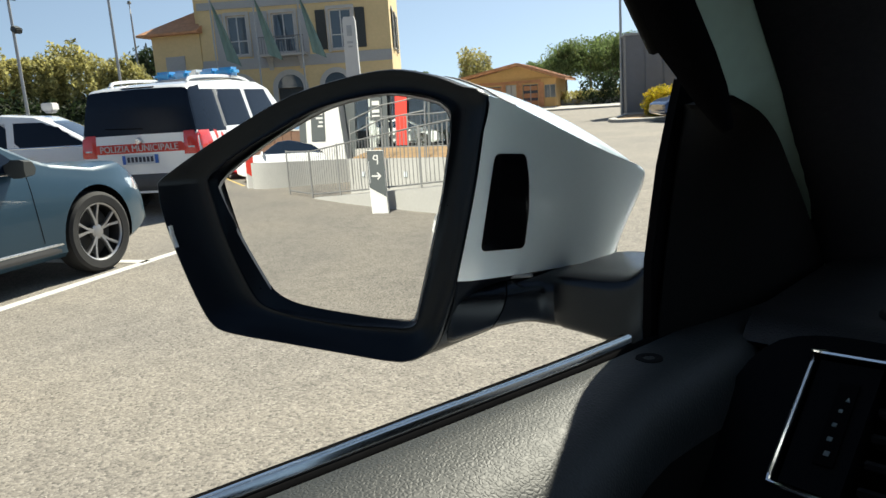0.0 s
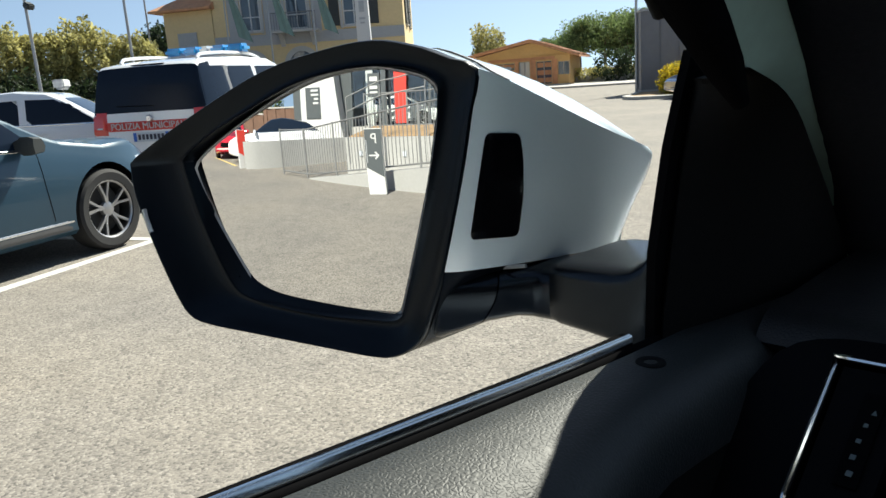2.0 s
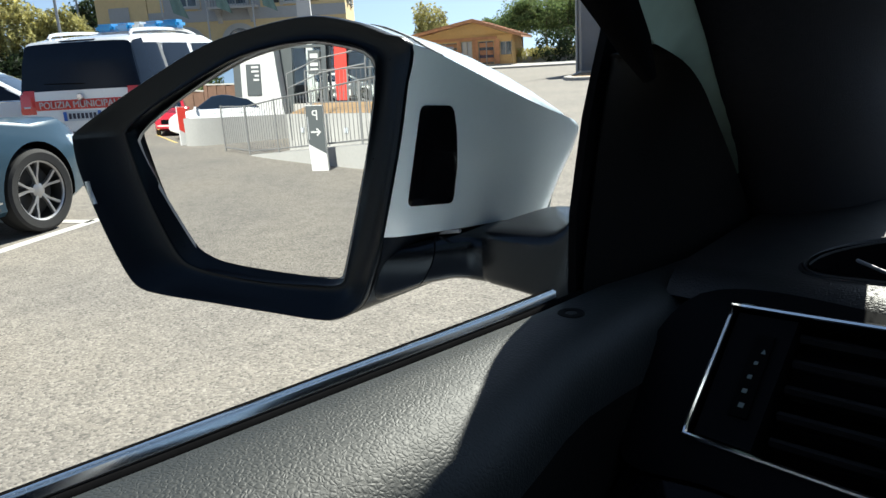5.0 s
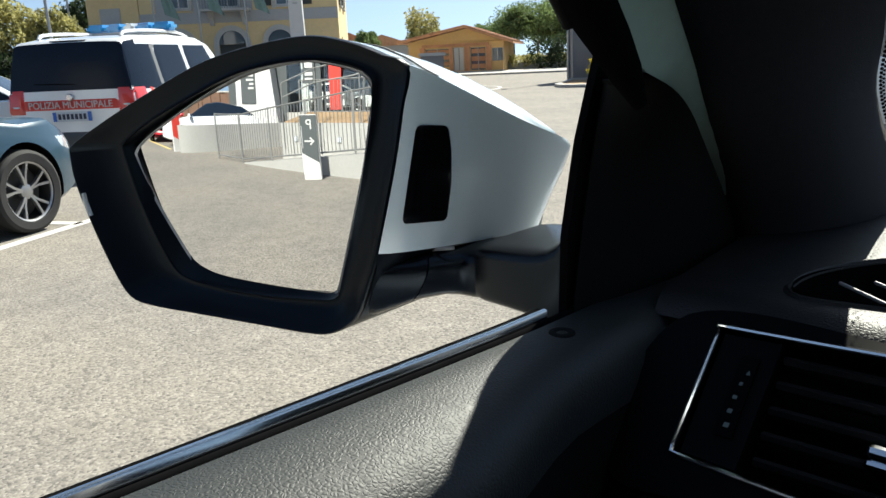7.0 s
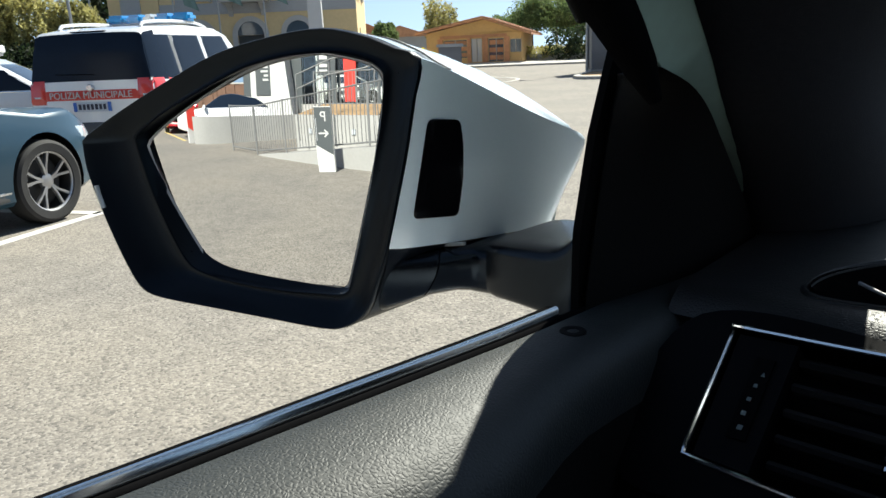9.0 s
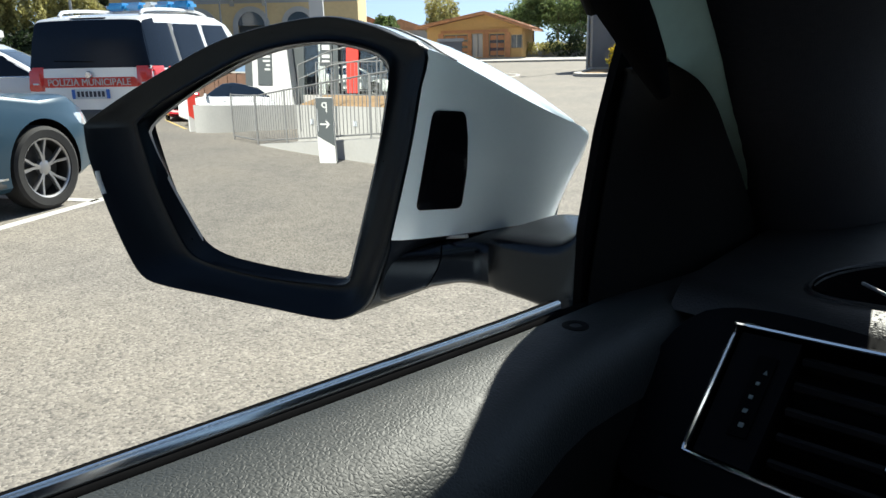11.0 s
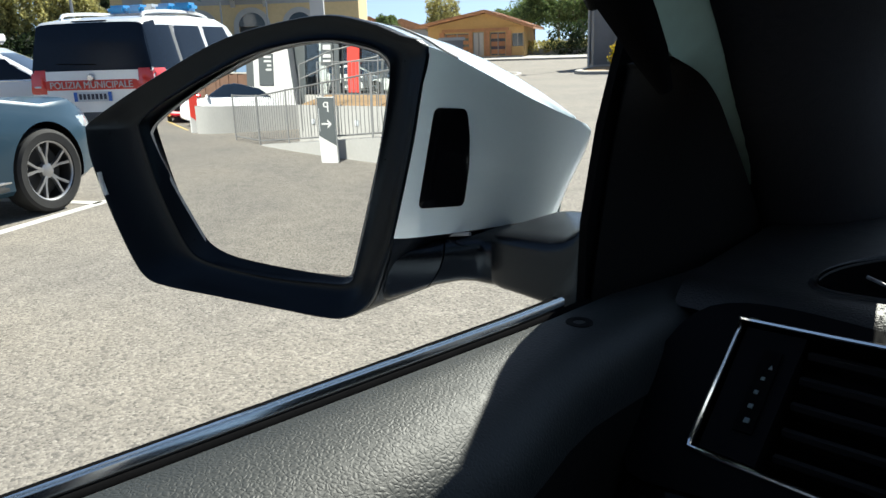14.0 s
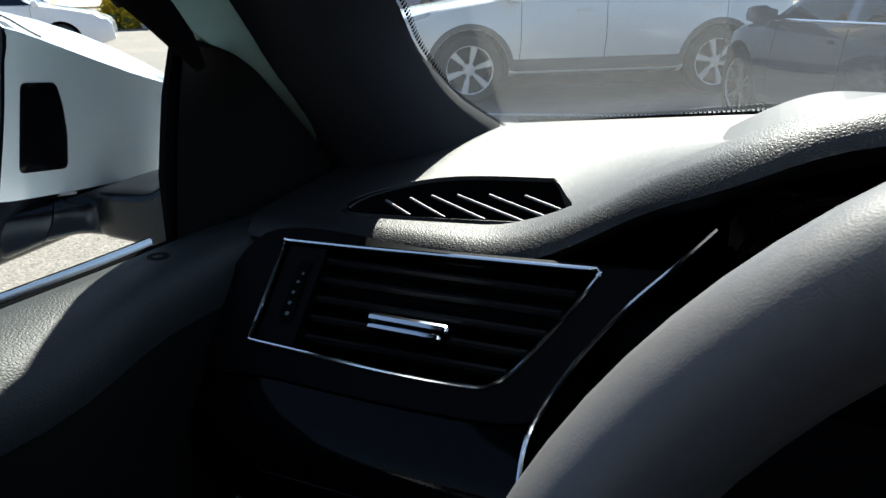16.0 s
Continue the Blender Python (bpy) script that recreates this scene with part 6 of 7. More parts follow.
def wall_with_holes(name, parent, a, b, z0, z1, thick, holes, material, label=""):
    """A wall from a to b with rectangular openings (s0, s1, z0, z1) cut right through it."""
    d = (b - a)
    L = d.length
    u = d / L
    nrm = Vector((-u.y, u.x, 0))
    bm = bmesh.new()
    xs = sorted({0.0, L, *[h[0] for h in holes], *[h[1] for h in holes]})
    for x0, x1 in zip(xs, xs[1:]):
        cuts = sorted([(h[2], h[3]) for h in holes if h[0] <= x0 + 1e-6 and h[1] >= x1 - 1e-6])
        z = z0
        for c0, c1 in cuts + [(z1, z1)]:
            if c0 - z > 1e-4:
                pts = []
                for zz in (z, c0):
                    pts.append([a + u * x + nrm * t + Vector((0, 0, zz - a.z)) for x, t in ((x0, 0), (x1, 0), (x1, thick), (x0, thick))])
                loft(bm, pts)
            z = c1
    return part(name, bm, material, parent, label)


def window_unit(parent, a, u, out, s0, s1, z0, z1, shutters=False, mullions=1, door=False):
    """A framed window standing in an opening, with its panes, sill and shutters."""
    m = Matrix(((u.x, out.x, 0, a.x), (u.y, out.y, 0, a.y), (0, 0, 1, 0), (0, 0, 0, 1)))
    w, h = s1 - s0, z1 - z0
    top = new("window")
    top.parent = parent
    bm = bmesh.new()
    for c, s in (((s0 + 0.04, -0.12, (z0 + z1) / 2), (0.08, 0.08, h)), ((s1 - 0.04, -0.12, (z0 + z1) / 2), (0.08, 0.08, h)), (((s0 + s1) / 2, -0.12, z1 - 0.04), (w, 0.08, 0.08)), (((s0 + s1) / 2, -0.12, z0 + 0.04), (w, 0.08, 0.08)), (((s0 + s1) / 2, -0.12, (z0 + z1) / 2), (0.07, 0.08, h)), (((s0 + s1) / 2, -0.12, z0 + h * 0.36), (w, 0.07, 0.06))):
        box(bm, c, s, m)
    part("frame", bm, M_SIGNWHITE, top, "pale window frame")
    part("pane", box(bmesh.new(), ((s0 + s1) / 2, -0.15, (z0 + z1) / 2), (w - 0.02, 0.02, h - 0.02), m), M_PANE, top)
    part("sill", box(bmesh.new(), ((s0 + s1) / 2, 0.05, z0 - 0.05), (w + 0.3, 0.18, 0.09), m), M_STONE, top)
    bm = bmesh.new()
    for c, s in (((s0 - 0.09, 0.03, (z0 + z1) / 2), (0.16, 0.06, h + 0.3)), ((s1 + 0.09, 0.03, (z0 + z1) / 2), (0.16, 0.06, h + 0.3)), (((s0 + s1) / 2, 0.035, z1 + 0.10), (w + 0.3, 0.07, 0.18))):
        box(bm, c, s, m)
    part("surround", bm, M_STONE, top, "grey stone surround")
    if shutters:
        for sx in (s0 - 0.20 - w * 0.22, s1 + 0.20 + w * 0.22):
            bm = box(bmesh.new(), (sx, 0.05, (z0 + z1) / 2), (w * 0.44, 0.05, h), m)
            for k in range(14):
                box(bm, (sx, 0.085, z0 + h * (k + 0.5) / 14), (w * 0.38, 0.02, h / 14 * 0.6), m)
            part("shutter", bm, M_SHUTTER, top, "dark louvred shutter")


def villa():
    CR, CL = polar(50.3, 44.0), polar(64.0, 46.0)
    top = thing("villa", "yellow stucco villa with grey bands and dark shutters", "house")
    u = (CL - CR).normalized()
    out = Vector((u.y, -u.x, 0))
    if out.dot(-CR) < 0:
        out = -out
    L = (CL - CR).length
    back = -out * 9.0
    def s_of(az):
        d = polar(az, 1.0) - polar(0, 0.0)
        e = polar(0, 0.0)
        # meets the facade line
        den = d.x * u.y - d.y * u.x
        t = ((CR.x - e.x) * u.y - (CR.y - e.y) * u.x) / den
        p = e + d * t
        return (p - CR).dot(u)
    wins = [(s_of(62.1), s_of(60.7)), (s_of(58.9), s_of(57.3)), (s_of(54.75), s_of(53.1))]
    wins = [(min(a, b), max(a, b)) for a, b in wins]
    holes = [(a, b, 4.55, 6.75) for a, b in wins]
    doors = [(s_of(58.0) - 0.75, s_of(58.0) + 0.75), (s_of(54.6) - 0.7, s_of(54.6) + 0.7), (s_of(61.6) - 0.7, s_of(61.6) + 0.7)]
    holes += [(a, b, 0.3, 2.55) for a, b in doors] + [(a, b, 8.0, 9.4) for a, b in wins]
    a0 = CR.copy()
    wall_with_holes("facade", top, a0, CL, 0.0, 10.2, -0.35 if Vector((-u.y, u.x, 0)).dot(out) > 0 else 0.35, holes, M_YELLOW)
    nr = Vector((-u.y, u.x, 0))
    m = Matrix(((u.x, out.x, 0, CR.x), (u.y, out.y, 0, CR.y), (0, 0, 1, 0), (0, 0, 0, 1)))
    # side and back walls
    for p, q in ((CR, CR + back), (CL, CL + back), (CR + back, CL + back)):
        dd = (q - p)
        holes2 = [(1.6, 2.5, 4.55, 6.75), (4.6, 5.5, 4.55, 6.75), (1.6, 2.5, 1.2, 2.8)] if dd.length < 9.5 else []
        wall_with_holes("side_wall", top, p + dd.normalized() * 0.36, q, 0.0, 10.2, 0.3, holes2, M_YELLOW)
    du = (back).normalized()
    for s0, s1 in ((1.6, 2.5), (4.6, 5.5)):
        window_unit(top, CR + du * 0.36, du, -u, s0, s1, 4.55, 6.75, True)
    part("inner_floor", box(bmesh.new(), (L / 2, -4.6, 4.0), (L - 0.8, 8.0, 0.25), m), M_CONCRETE, top)
    for a, b in wins:
        window_unit(top, CR, u, out, a, b, 4.55, 6.75, a == wins[2][0])
        window_unit(top, CR, u, out, a, b, 8.0, 9.4)
    for a, b in doors:
        c = (a + b) / 2
        bm = bmesh.new()
        rr = (b - a) / 2
        arc = [(c + rr * math.cos(t), 2.55 + rr * math.sin(t)) for t in np.linspace(0, math.pi, 16)]
        arc2 = [(c + (rr + 0.28) * math.cos(t), 2.55 + (rr + 0.28) * math.sin(t)) for t in np.linspace(0, math.pi, 16)]
        V = [[[bm.verts.new(m @ Vector((x, y, z))) for x, z in pts] for pts in (arc, arc2)] for y in (0.0, 0.10)]
        for i in range(15):
            bm.faces.new((V[1][0][i], V[1][0][i + 1], V[1][1][i + 1], V[1][1][i]))
            bm.faces.new((V[0][1][i], V[0][1][i + 1], V[1][1][i + 1], V[1][1][i]))
            bm.faces.new((V[0][0][i], V[1][0][i], V[1][0][i + 1], V[0][0][i + 1]))
        for sx in (c - rr - 0.14, c + rr + 0.14):
            box(bm, (sx, 0.05, 1.3), (0.28, 0.10, 2.5), m)
        dr = part("arched_door", bm, M_STONE, top, "stone arch round a dark door")
        bm = bmesh.new()
        loft(bm, [[m @ Vector((x, y, z)) for x, z in arc] for y in (0.004, 0.03)])
        part("fanlight", bm, M_PANE, dr)
        bm = box(bmesh.new(), (c, -0.18, 1.4), (b - a, 0.06, 2.3), m)
        box(bm, (c, -0.13, 1.4), (0.06, 0.04, 2.3), m)
        part("door_leaf", bm, M_SHUTTER, dr)
    # grey bands, cornice
    for z0, z1, y in ((3.75, 4.35, 0.05), (7.15, 7.55, 0.07), (0.0, 0.9, 0.06), (9.9, 10.3, 0.20)):
        bm = box(bmesh.new(), (L / 2, y / 2 + 0.002, (z0 + z1) / 2), (L + 0.02, y, z1 - z0), m)
        part("band", bm, M_GREYSTUCCO, top, "grey rendered band")
    # grey panels between the middle windows
    for s0, s1 in ((min(wins[1]) - 0.75, min(wins[1]) - 0.22), (max(wins[1]) + 0.22, max(wins[1]) + 0.75), (max(wins[0]) + 0.22, max(wins[0]) + 0.7), (min(wins[0]) - 0.7, min(wins[0]) - 0.22)):
        part("panel", box(bmesh.new(), ((s0 + s1) / 2, 0.02, 5.6), (s1 - s0, 0.04, 2.6), m), M_GREYSTUCCO, top, "grey render panel")
    # balcony
    bm = box(bmesh.new(), (sum(wins[1]) / 2, 0.55, 4.38), (2.6, 1.1, 0.14), m)
    bal = part("balcony", bm, M_STONE, top)
    bm = bmesh.new()
    for k in range(18):
        tube(bm, [m @ Vector((sum(wins[1]) / 2 - 1.25 + 2.5 * k / 17, 1.05, 4.45)), m @ Vector((sum(wins[1]) / 2 - 1.25 + 2.5 * k / 17, 1.05, 5.35))], 0.018, 5)
    tube(bm, [m @ Vector((sum(wins[1]) / 2 - 1.27, 1.05, 5.37)), m @ Vector((sum(wins[1]) / 2 + 1.27, 1.05, 5.37))], 0.03, 6)
    part("railing", bm, M_RAIL, bal)
    for sx in (-0.9, 0.9):
        bm = bmesh.new()
        loft(bm, [[m @ Vector((sum(wins[1]) / 2 + sx + dx, y, z)) for dx in (-0.12, 0.12)] + [m @ Vector((sum(wins[1]) / 2 + sx + dx, y2, z)) for dx, y2 in ((0.12, 0.0), (-0.12, 0.0))] for z, y in ((3.6, 0.1), (3.9, 0.25), (4.3, 0.8))])
        part("bracket", bm, M_STONE, bal)
    # hip roof
    bm = bmesh.new()
    lo = [m @ Vector((x, y, 10.3)) for x, y in ((-0.7, 0.7), (L + 0.7, 0.7), (L + 0.7, -9.7), (-0.7, -9.7))]
    hi = [m @ Vector((x, y, 12.4)) for x, y in ((3.0, -4.0), (L - 3.0, -4.0), (L - 3.0, -5.0), (3.0, -5.0))]
    loft(bm, [[p + Vector((0, 0, -0.15)) for p in lo], lo, hi])
    part("roof", bm, M_TILE, top, "clay tile hip roof")
    # lower wing on the far end
    aL, aR = polar(67.3, 47.5), CL + u * 0.05
    wu = (aL - aR).normalized()
    wo = Vector((wu.y, -wu.x, 0))
    if wo.dot(-aR) < 0:
        wo = -wo
    WL = (aL - aR).length
    mw = Matrix(((wu.x, wo.x, 0, aR.x), (wu.y, wo.y, 0, aR.y), (0, 0, 1, 0), (0, 0, 0, 1)))
    wing = part("wing", box(bmesh.new(), (WL / 2, -3.0, 3.05), (WL, 6.0, 6.1), mw), M_YELLOW, top, "lower yellow wing")
    bm = bmesh.new()
    lo = [mw @ Vector((x, y, 6.05)) for x, y in ((-0.2, 0.6), (WL + 0.6, 0.6), (WL + 0.6, -6.6), (-0.2, -6.6))]
    hi = [mw @ Vector((x, y, 7.6)) for x, y in ((-0.2, -2.6), (WL - 2.0, -2.6), (WL - 2.0, -3.4), (-0.2, -3.4))]
    loft(bm, [[p + Vector((0, 0, -0.12)) for p in lo], lo, hi])
    part("wing_roof", bm, M_TILE, wing, "clay tile roof")
    bm = box(bmesh.new(), (WL * 0.55, 0.02, 3.9), (1.2, 0.05, 1.7), mw)
    part("wing_window", bm, M_GREYSTUCCO, wing, "grey closed shutters")
    return top


villa()

# flags on poles before the villa
for az, zt in ((63.1, 7.4), (60.1, 7.6), (56.9, 7.6)):
    p = polar(az, 42.5)
    fl = thing("flagpole", "faded green flag hanging from a pale pole", "flag", "flags before the villa", at=Matrix.Translation(p))
    part("pole", tube(bmesh.new(), [(0, 0, -0.1), (0, 0, zt + 0.3)], 0.045, 8), M_STEEL, fl, "", True)
    side = Vector((math.cos(radians(az)), math.sin(radians(az)), 0))
    bm = bmesh.new()
    def cloth(uu, vv):
        drop = 3.3 * vv
        wdt = 0.55 * vv + 0.75 * uu * (0.25 + 0.75 * (vv ** 0.8))
        fold = 0.10 * math.sin(uu * 9 + vv * 3) * uu
        return side * wdt + Vector((side.y, -side.x, 0)) * fold + Vector((0, 0, zt - drop - 0.55 * uu * (1 - 0.4 * vv)))
    grid(bm, cloth, np.linspace(0, 1, 14), np.linspace(0, 1, 16))
    grid(bm, lambda a, b: cloth(a, b) + Vector((side.y, -side.x, 0)) * 0.012, np.linspace(0, 1, 14), np.linspace(0, 1, 16))
    part("flag", bm, M_FLAG, fl, "faded green flag cloth", True, 80)

# white pylon sign
p = polar(53.3, 37.5)
py = thing("pylon_sign", "tall white pylon sign with grey marks", "sign", at=Matrix.Translation(p) @ Matrix.Rotation(radians(53.3 - 12), 4, "Z"))
bm = bmesh.new()
loft(bm, [[(x * k, y, z) for x, y in ((-0.36, -0.12), (0.36, -0.12), (0.36, 0.12), (-0.36, 0.12))] for z, k in ((0, 1.0), (5.3, 0.86), (5.5, 0.7))])
part("panel", bm, M_SIGNWHITE, py, "", True, 20)
for z, w, hh in ((4.85, 0.26, 0.5), (4.3, 0.3, 0.10), (4.1, 0.22, 0.08)):
    part("mark", abox((0, -0.125, z), (w, 0.012, hh), 0.002), M_STEEL, py, "grey mark")

# street lamps
for az, d, zt in ((75.7, 33.0, 7.2), (69.7, 36.0, 8.5), (68.4, 48.0, 8.0), (33.35, 34.5, 6.6)):
    p = polar(az, d)
    sl = thing("street_lamp", "tall grey steel street lamp", "street lamp", "street lamps", at=Matrix.Translation(p) @ Matrix.Rotation(radians(az + 90), 4, "Z"))
    part("pole", tube(bmesh.new(), [(0, 0, 0), (0, 0, zt * 0.8), (0.05, 0, zt * 0.92), (0.35, 0, zt)], [0.075, 0.05, 0.045, 0.04], 8), M_STEEL, sl, "", True)
    bm = bmesh.new()
    loft(bm, [[(x, y * k, z) for y, z in ((-0.12, zt + 0.02), (0.12, zt + 0.02), (0.09, zt + 0.12), (-0.09, zt + 0.12))] for x, k in ((0.3, 0.5), (0.45, 1), (0.95, 0.9), (1.0, 0.4))])
    part("lamp_head", bm, M_RAIL, sl, "", True, 30)
# floodlights on the nearest lamp
p = polar(75.7, 33.0)
for z in (5.0, 6.2):
    fl = thing("floodlight", "dark floodlight clamped to a pole", "floodlight", "floodlights", at=Matrix.Translation(p + Vector((0.0, 0, z))) @ Matrix.Rotation(radians(20), 4, "Z"))
    part("body", abox((0.22, 0, 0), (0.34, 0.30, 0.22), 0.04, Matrix.Rotation(radians(25), 4, "Y")), M_SHUTTER, fl)
    part("clamp", tube(bmesh.new(), [(0, 0, 0), (0.15, 0, 0)], 0.04, 6), M_STEEL, fl)

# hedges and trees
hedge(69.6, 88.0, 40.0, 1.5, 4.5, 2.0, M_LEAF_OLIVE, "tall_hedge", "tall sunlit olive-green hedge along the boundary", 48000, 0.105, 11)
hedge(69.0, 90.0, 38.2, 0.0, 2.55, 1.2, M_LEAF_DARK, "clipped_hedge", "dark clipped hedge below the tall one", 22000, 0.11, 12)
tree(polar(67.8, 56.0), 6.3, 1.7, M_LEAF_DARK, 2200, 0.15, 21, "slender dark conifers beside the villa")
tree(polar(44.0, 76.0), 6.4, 2.0, M_LEAF_OLIVE, 3000, 0.16, 22, "olive-green tree behind the ochre house")
for az, d, hh, sp, sd in ((39.0, 78.0, 4.6, 2.2, 23), (37.4, 74.0, 6.0, 2.9, 24), (35.6, 72.0, 6.4, 3.2, 25), (33.8, 70.0, 6.0, 3.0, 26), (31.5, 70.0, 6.3, 3.2, 27), (48.4, 82.0, 4.4, 1.6, 28), (29.0, 74.0, 6.5, 3.4, 30)):
    tree(polar(az, d), hh, sp, M_LEAF, 8000, 0.12, sd, "broad green tree beyond the road")
hedge(31.0, 38.6, 64.0, 0.1, 1.35, 1.0, M_LEAF_OLIVE, "roadside_shrubs", "low dry shrubs beyond the road", 5000, 0.12, 13)
hedge(30.5, 35.0, 62.0, 0.1, 2.6, 1.0, M_LEAF_DARK, "dark_shrubs", "dark shrubs beyond the road", 4000, 0.13, 14)
# greenery that closes the yard all round
hedge(2.0, 28.0, 46.0, 0.0, 3.6, 1.5, M_LEAF, "boundary_shrubs", "green shrubs closing the yard", 12000, 0.17, 15)
hedge(-40.0, 1.0, 46.0, 0.0, 3.6, 1.5, M_LEAF_OLIVE, "boundary_shrubs", "green shrubs closing the yard", 12000, 0.19, 16)
hedge(52.0, 69.0, 60.0, 0.0, 3.0, 1.5, M_LEAF_DARK, "boundary_shrubs", "dark shrubs behind the villa", 8000, 0.2, 17)


def ochre_house():
    A_, B_ = polar(37.7, 60.0), polar(45.7, 61.5)
    top = thing("ochre_house", "low ochre house with a tiled gable roof and shop front", "house")
    u = (B_ - A_).normalized()
    out = Vector((u.y, -u.x, 0))
    if out.dot(-A_) < 0:
        out = -out
    L = (B_ - A_).length
    m = Matrix(((u.x, out.x, 0, A_.x), (u.y, out.y, 0, A_.y), (0, 0, 1, 0), (0, 0, 0, 1)))
    s_ridge = L * 0.40
    nr = Vector((-u.y, u.x, 0))
    t = 0.3 if nr.dot(out) < 0 else -0.3
    holes = [(L * 0.22, L * 0.36, 0.25, 2.0), (L * 0.42, L * 0.52, 0.25, 2.05), (L * 0.56, L * 0.78, 0.6, 2.0), (L * 0.06, L * 0.16, 0.9, 1.9)]
    wall_with_holes("front_wall", top, A_ + u * 0.5, B_ - u * 0.5, 0.0, 2.5, t, [(max(0.01, a - 0.5), b - 0.5, c, d) for a, b, c, d in holes], M_ORANGE)
    bm = bmesh.new()
    loft(bm, [[m @ Vector((x, y, z)) for x, z in ((0.5, 2.49), (L - 0.5, 2.49), (L - 0.5, 2.55), (s_ridge, 3.45), (0.5, 2.4))] for y in (-0.3, 0.0)])
    part("gable", bm, M_ORANGE, top)
    for k, (a, b, c, d) in enumerate(holes):
        part("shop_window" if k != 1 else "door", box(bmesh.new(), ((a + b) / 2, -0.2, (c + d) / 2), (b - a, 0.05, d - c), m), M_PANE if k != 1 else M_SIGNWHITE, top, "" if k != 1 else "white door")
        if k in (0, 2):
            for j in range(3):
                part("board", box(bmesh.new(), ((a + b) / 2, -0.14, c + (d - c) * (j + 0.5) / 3), (b - a - 0.1, 0.05, (d - c) * 0.20), m), M_TILE, top, "red-brown slat")
        bm = bmesh.new()
        for x in (a, b, (a + b) / 2):
            box(bm, (x, -0.12, (c + d) / 2), (0.07, 0.10, d - c), m)
        box(bm, ((a + b) / 2, -0.12, d), (b - a + 0.1, 0.10, 0.07), m)
        part("window_frame", bm, M_RENDERWALL, top)
    part("shop_band", box(bmesh.new(), (L * 0.5, 0.05, 2.22), (L * 0.62, 0.10, 0.22), m), M_TILE, top, "red-brown fascia")
    for x0, x1 in ((0.16, 0.22), (0.36, 0.42), (0.52, 0.56), (0.78, 0.84)):
        part("pilaster", box(bmesh.new(), (L * (x0 + x1) / 2, 0.04, 1.15), (L * (x1 - x0) * 0.8, 0.08, 1.9), m), M_TILE, top, "red-brown pilaster")
    part("step", box(bmesh.new(), (L * 0.5, 0.7, 0.10), (L * 0.9, 1.3, 0.20), m), M_CONCRETE, top)
    for w_ in (0.0, 1.0):
        part("side_wall", box(bmesh.new(), (0.6 if w_ == 0 else L - 0.6, -4.2, 1.25), (0.25, 7.6, 2.5), m), M_ORANGE, top)
    for k, (sa, za, sb, zb) in enumerate(((-0.35, 2.30, s_ridge, 3.62), (s_ridge, 3.62, L + 0.25, 2.62))):
        bm = bmesh.new()
        loft(bm, [[m @ Vector((sa, y, za)), m @ Vector((sb, y, zb)), m @ Vector((sb, y, zb - 0.14)), m @ Vector((sa, y, za - 0.14))] for y in (0.7, -8.5)])
        sl = part("roof_slope", bm, M_TILE, top, "clay tile slope")
        bm = bmesh.new()
        for j in range(30):
            y = 0.6 - 9.0 * j / 30
            tube(bm, [m @ Vector((sa, y, za + 0.02)), m @ Vector((sb, y, zb + 0.02))], 0.09, 6)
        tagged(part("tile_row", bm, M_TILE, sl), kind="stuff")
    return top


ochre_house()
# distant roofs and a low pale wall
for az, d, w, hh in ((47.2, 95.0, 7.0, 3.9), (49.6, 100.0, 6.0, 4.4)):
    p = polar(az, d)
    ho = thing("distant_house", "distant house with a clay tile roof", "house", "distant houses", at=Matrix.Translation(p) @ Matrix.Rotation(radians(az), 4, "Z"))
    part("wall", abox((0, 0, hh * 0.4), (w, 5, hh * 0.8)), M_RENDERWALL, ho)
    bm = bmesh.new()
    loft(bm, [[(x, y, z) for x, z in ((-w / 2 - 0.4, hh * 0.78), (0, hh * 1.12), (w / 2 + 0.4, hh * 0.78))] for y in (-2.9, 2.9)])
    part("roof", bm, M_TILE, ho)
    part("window", abox((-1, -2.52, hh * 0.42), (1.0, 0.06, 1.1)), M_PANE, ho)
a, b = polar(30.0, 61.0), polar(38.0, 63.5)
bm = bmesh.new()
loft(bm, [[a, b, b + Vector((-0.15, 0.15, 0)), a + Vector((-0.15, 0.15, 0))], [p + Vector((0, 0, 0.62)) for p in (a, b, b + Vector((-0.15, 0.15, 0)), a + Vector((-0.15, 0.15, 0)))]])
tagged(part("low_wall", bm, M_RENDERWALL), "low pale rendered wall beyond the road", "wall", kind="structure")
# far pavement with its kerb
bm = bmesh.new()
pa = [polar(28.0, 52.0), polar(52.0, 55.0), polar(52.0, 90.0), polar(28.0, 90.0)]
loft(bm, [[p + Vector((0, 0, z)) for p in pa] for z in (-0.1, 0.12)])
tagged(part("pavement", bm, M_CONCRETE), "pale concrete pavement across the road", "pavement", kind="structure")


def cabinet(at, yaw, w, dpt, hh, label):
    top = thing("service_kiosk", label, "kiosk", at=Matrix.Translation(at) @ Matrix.Rotation(radians(yaw), 4, "Z"))
    part("body", abox((0, 0, hh / 2), (w, dpt, hh), 0.02), M_DARKBOX, top)
    part("plinth", abox((0, 0, 0.08), (w + 0.08, dpt + 0.08, 0.18), 0.01), M_CONCRETE, top)
    part("cap", abox((0, 0, hh + 0.04), (w + 0.14, dpt + 0.14, 0.10), 0.02), M_STEEL, top)
    n = max(1, int(w / 0.6))
    for k in range(n):
        part("door", abox((-w / 2 + w * (k + 0.5) / n, -dpt / 2 - 0.012, hh * 0.52), (w / n - 0.06, 0.022, hh * 0.78), 0.006), M_DARKBOX, top, "grey steel door")
    return top


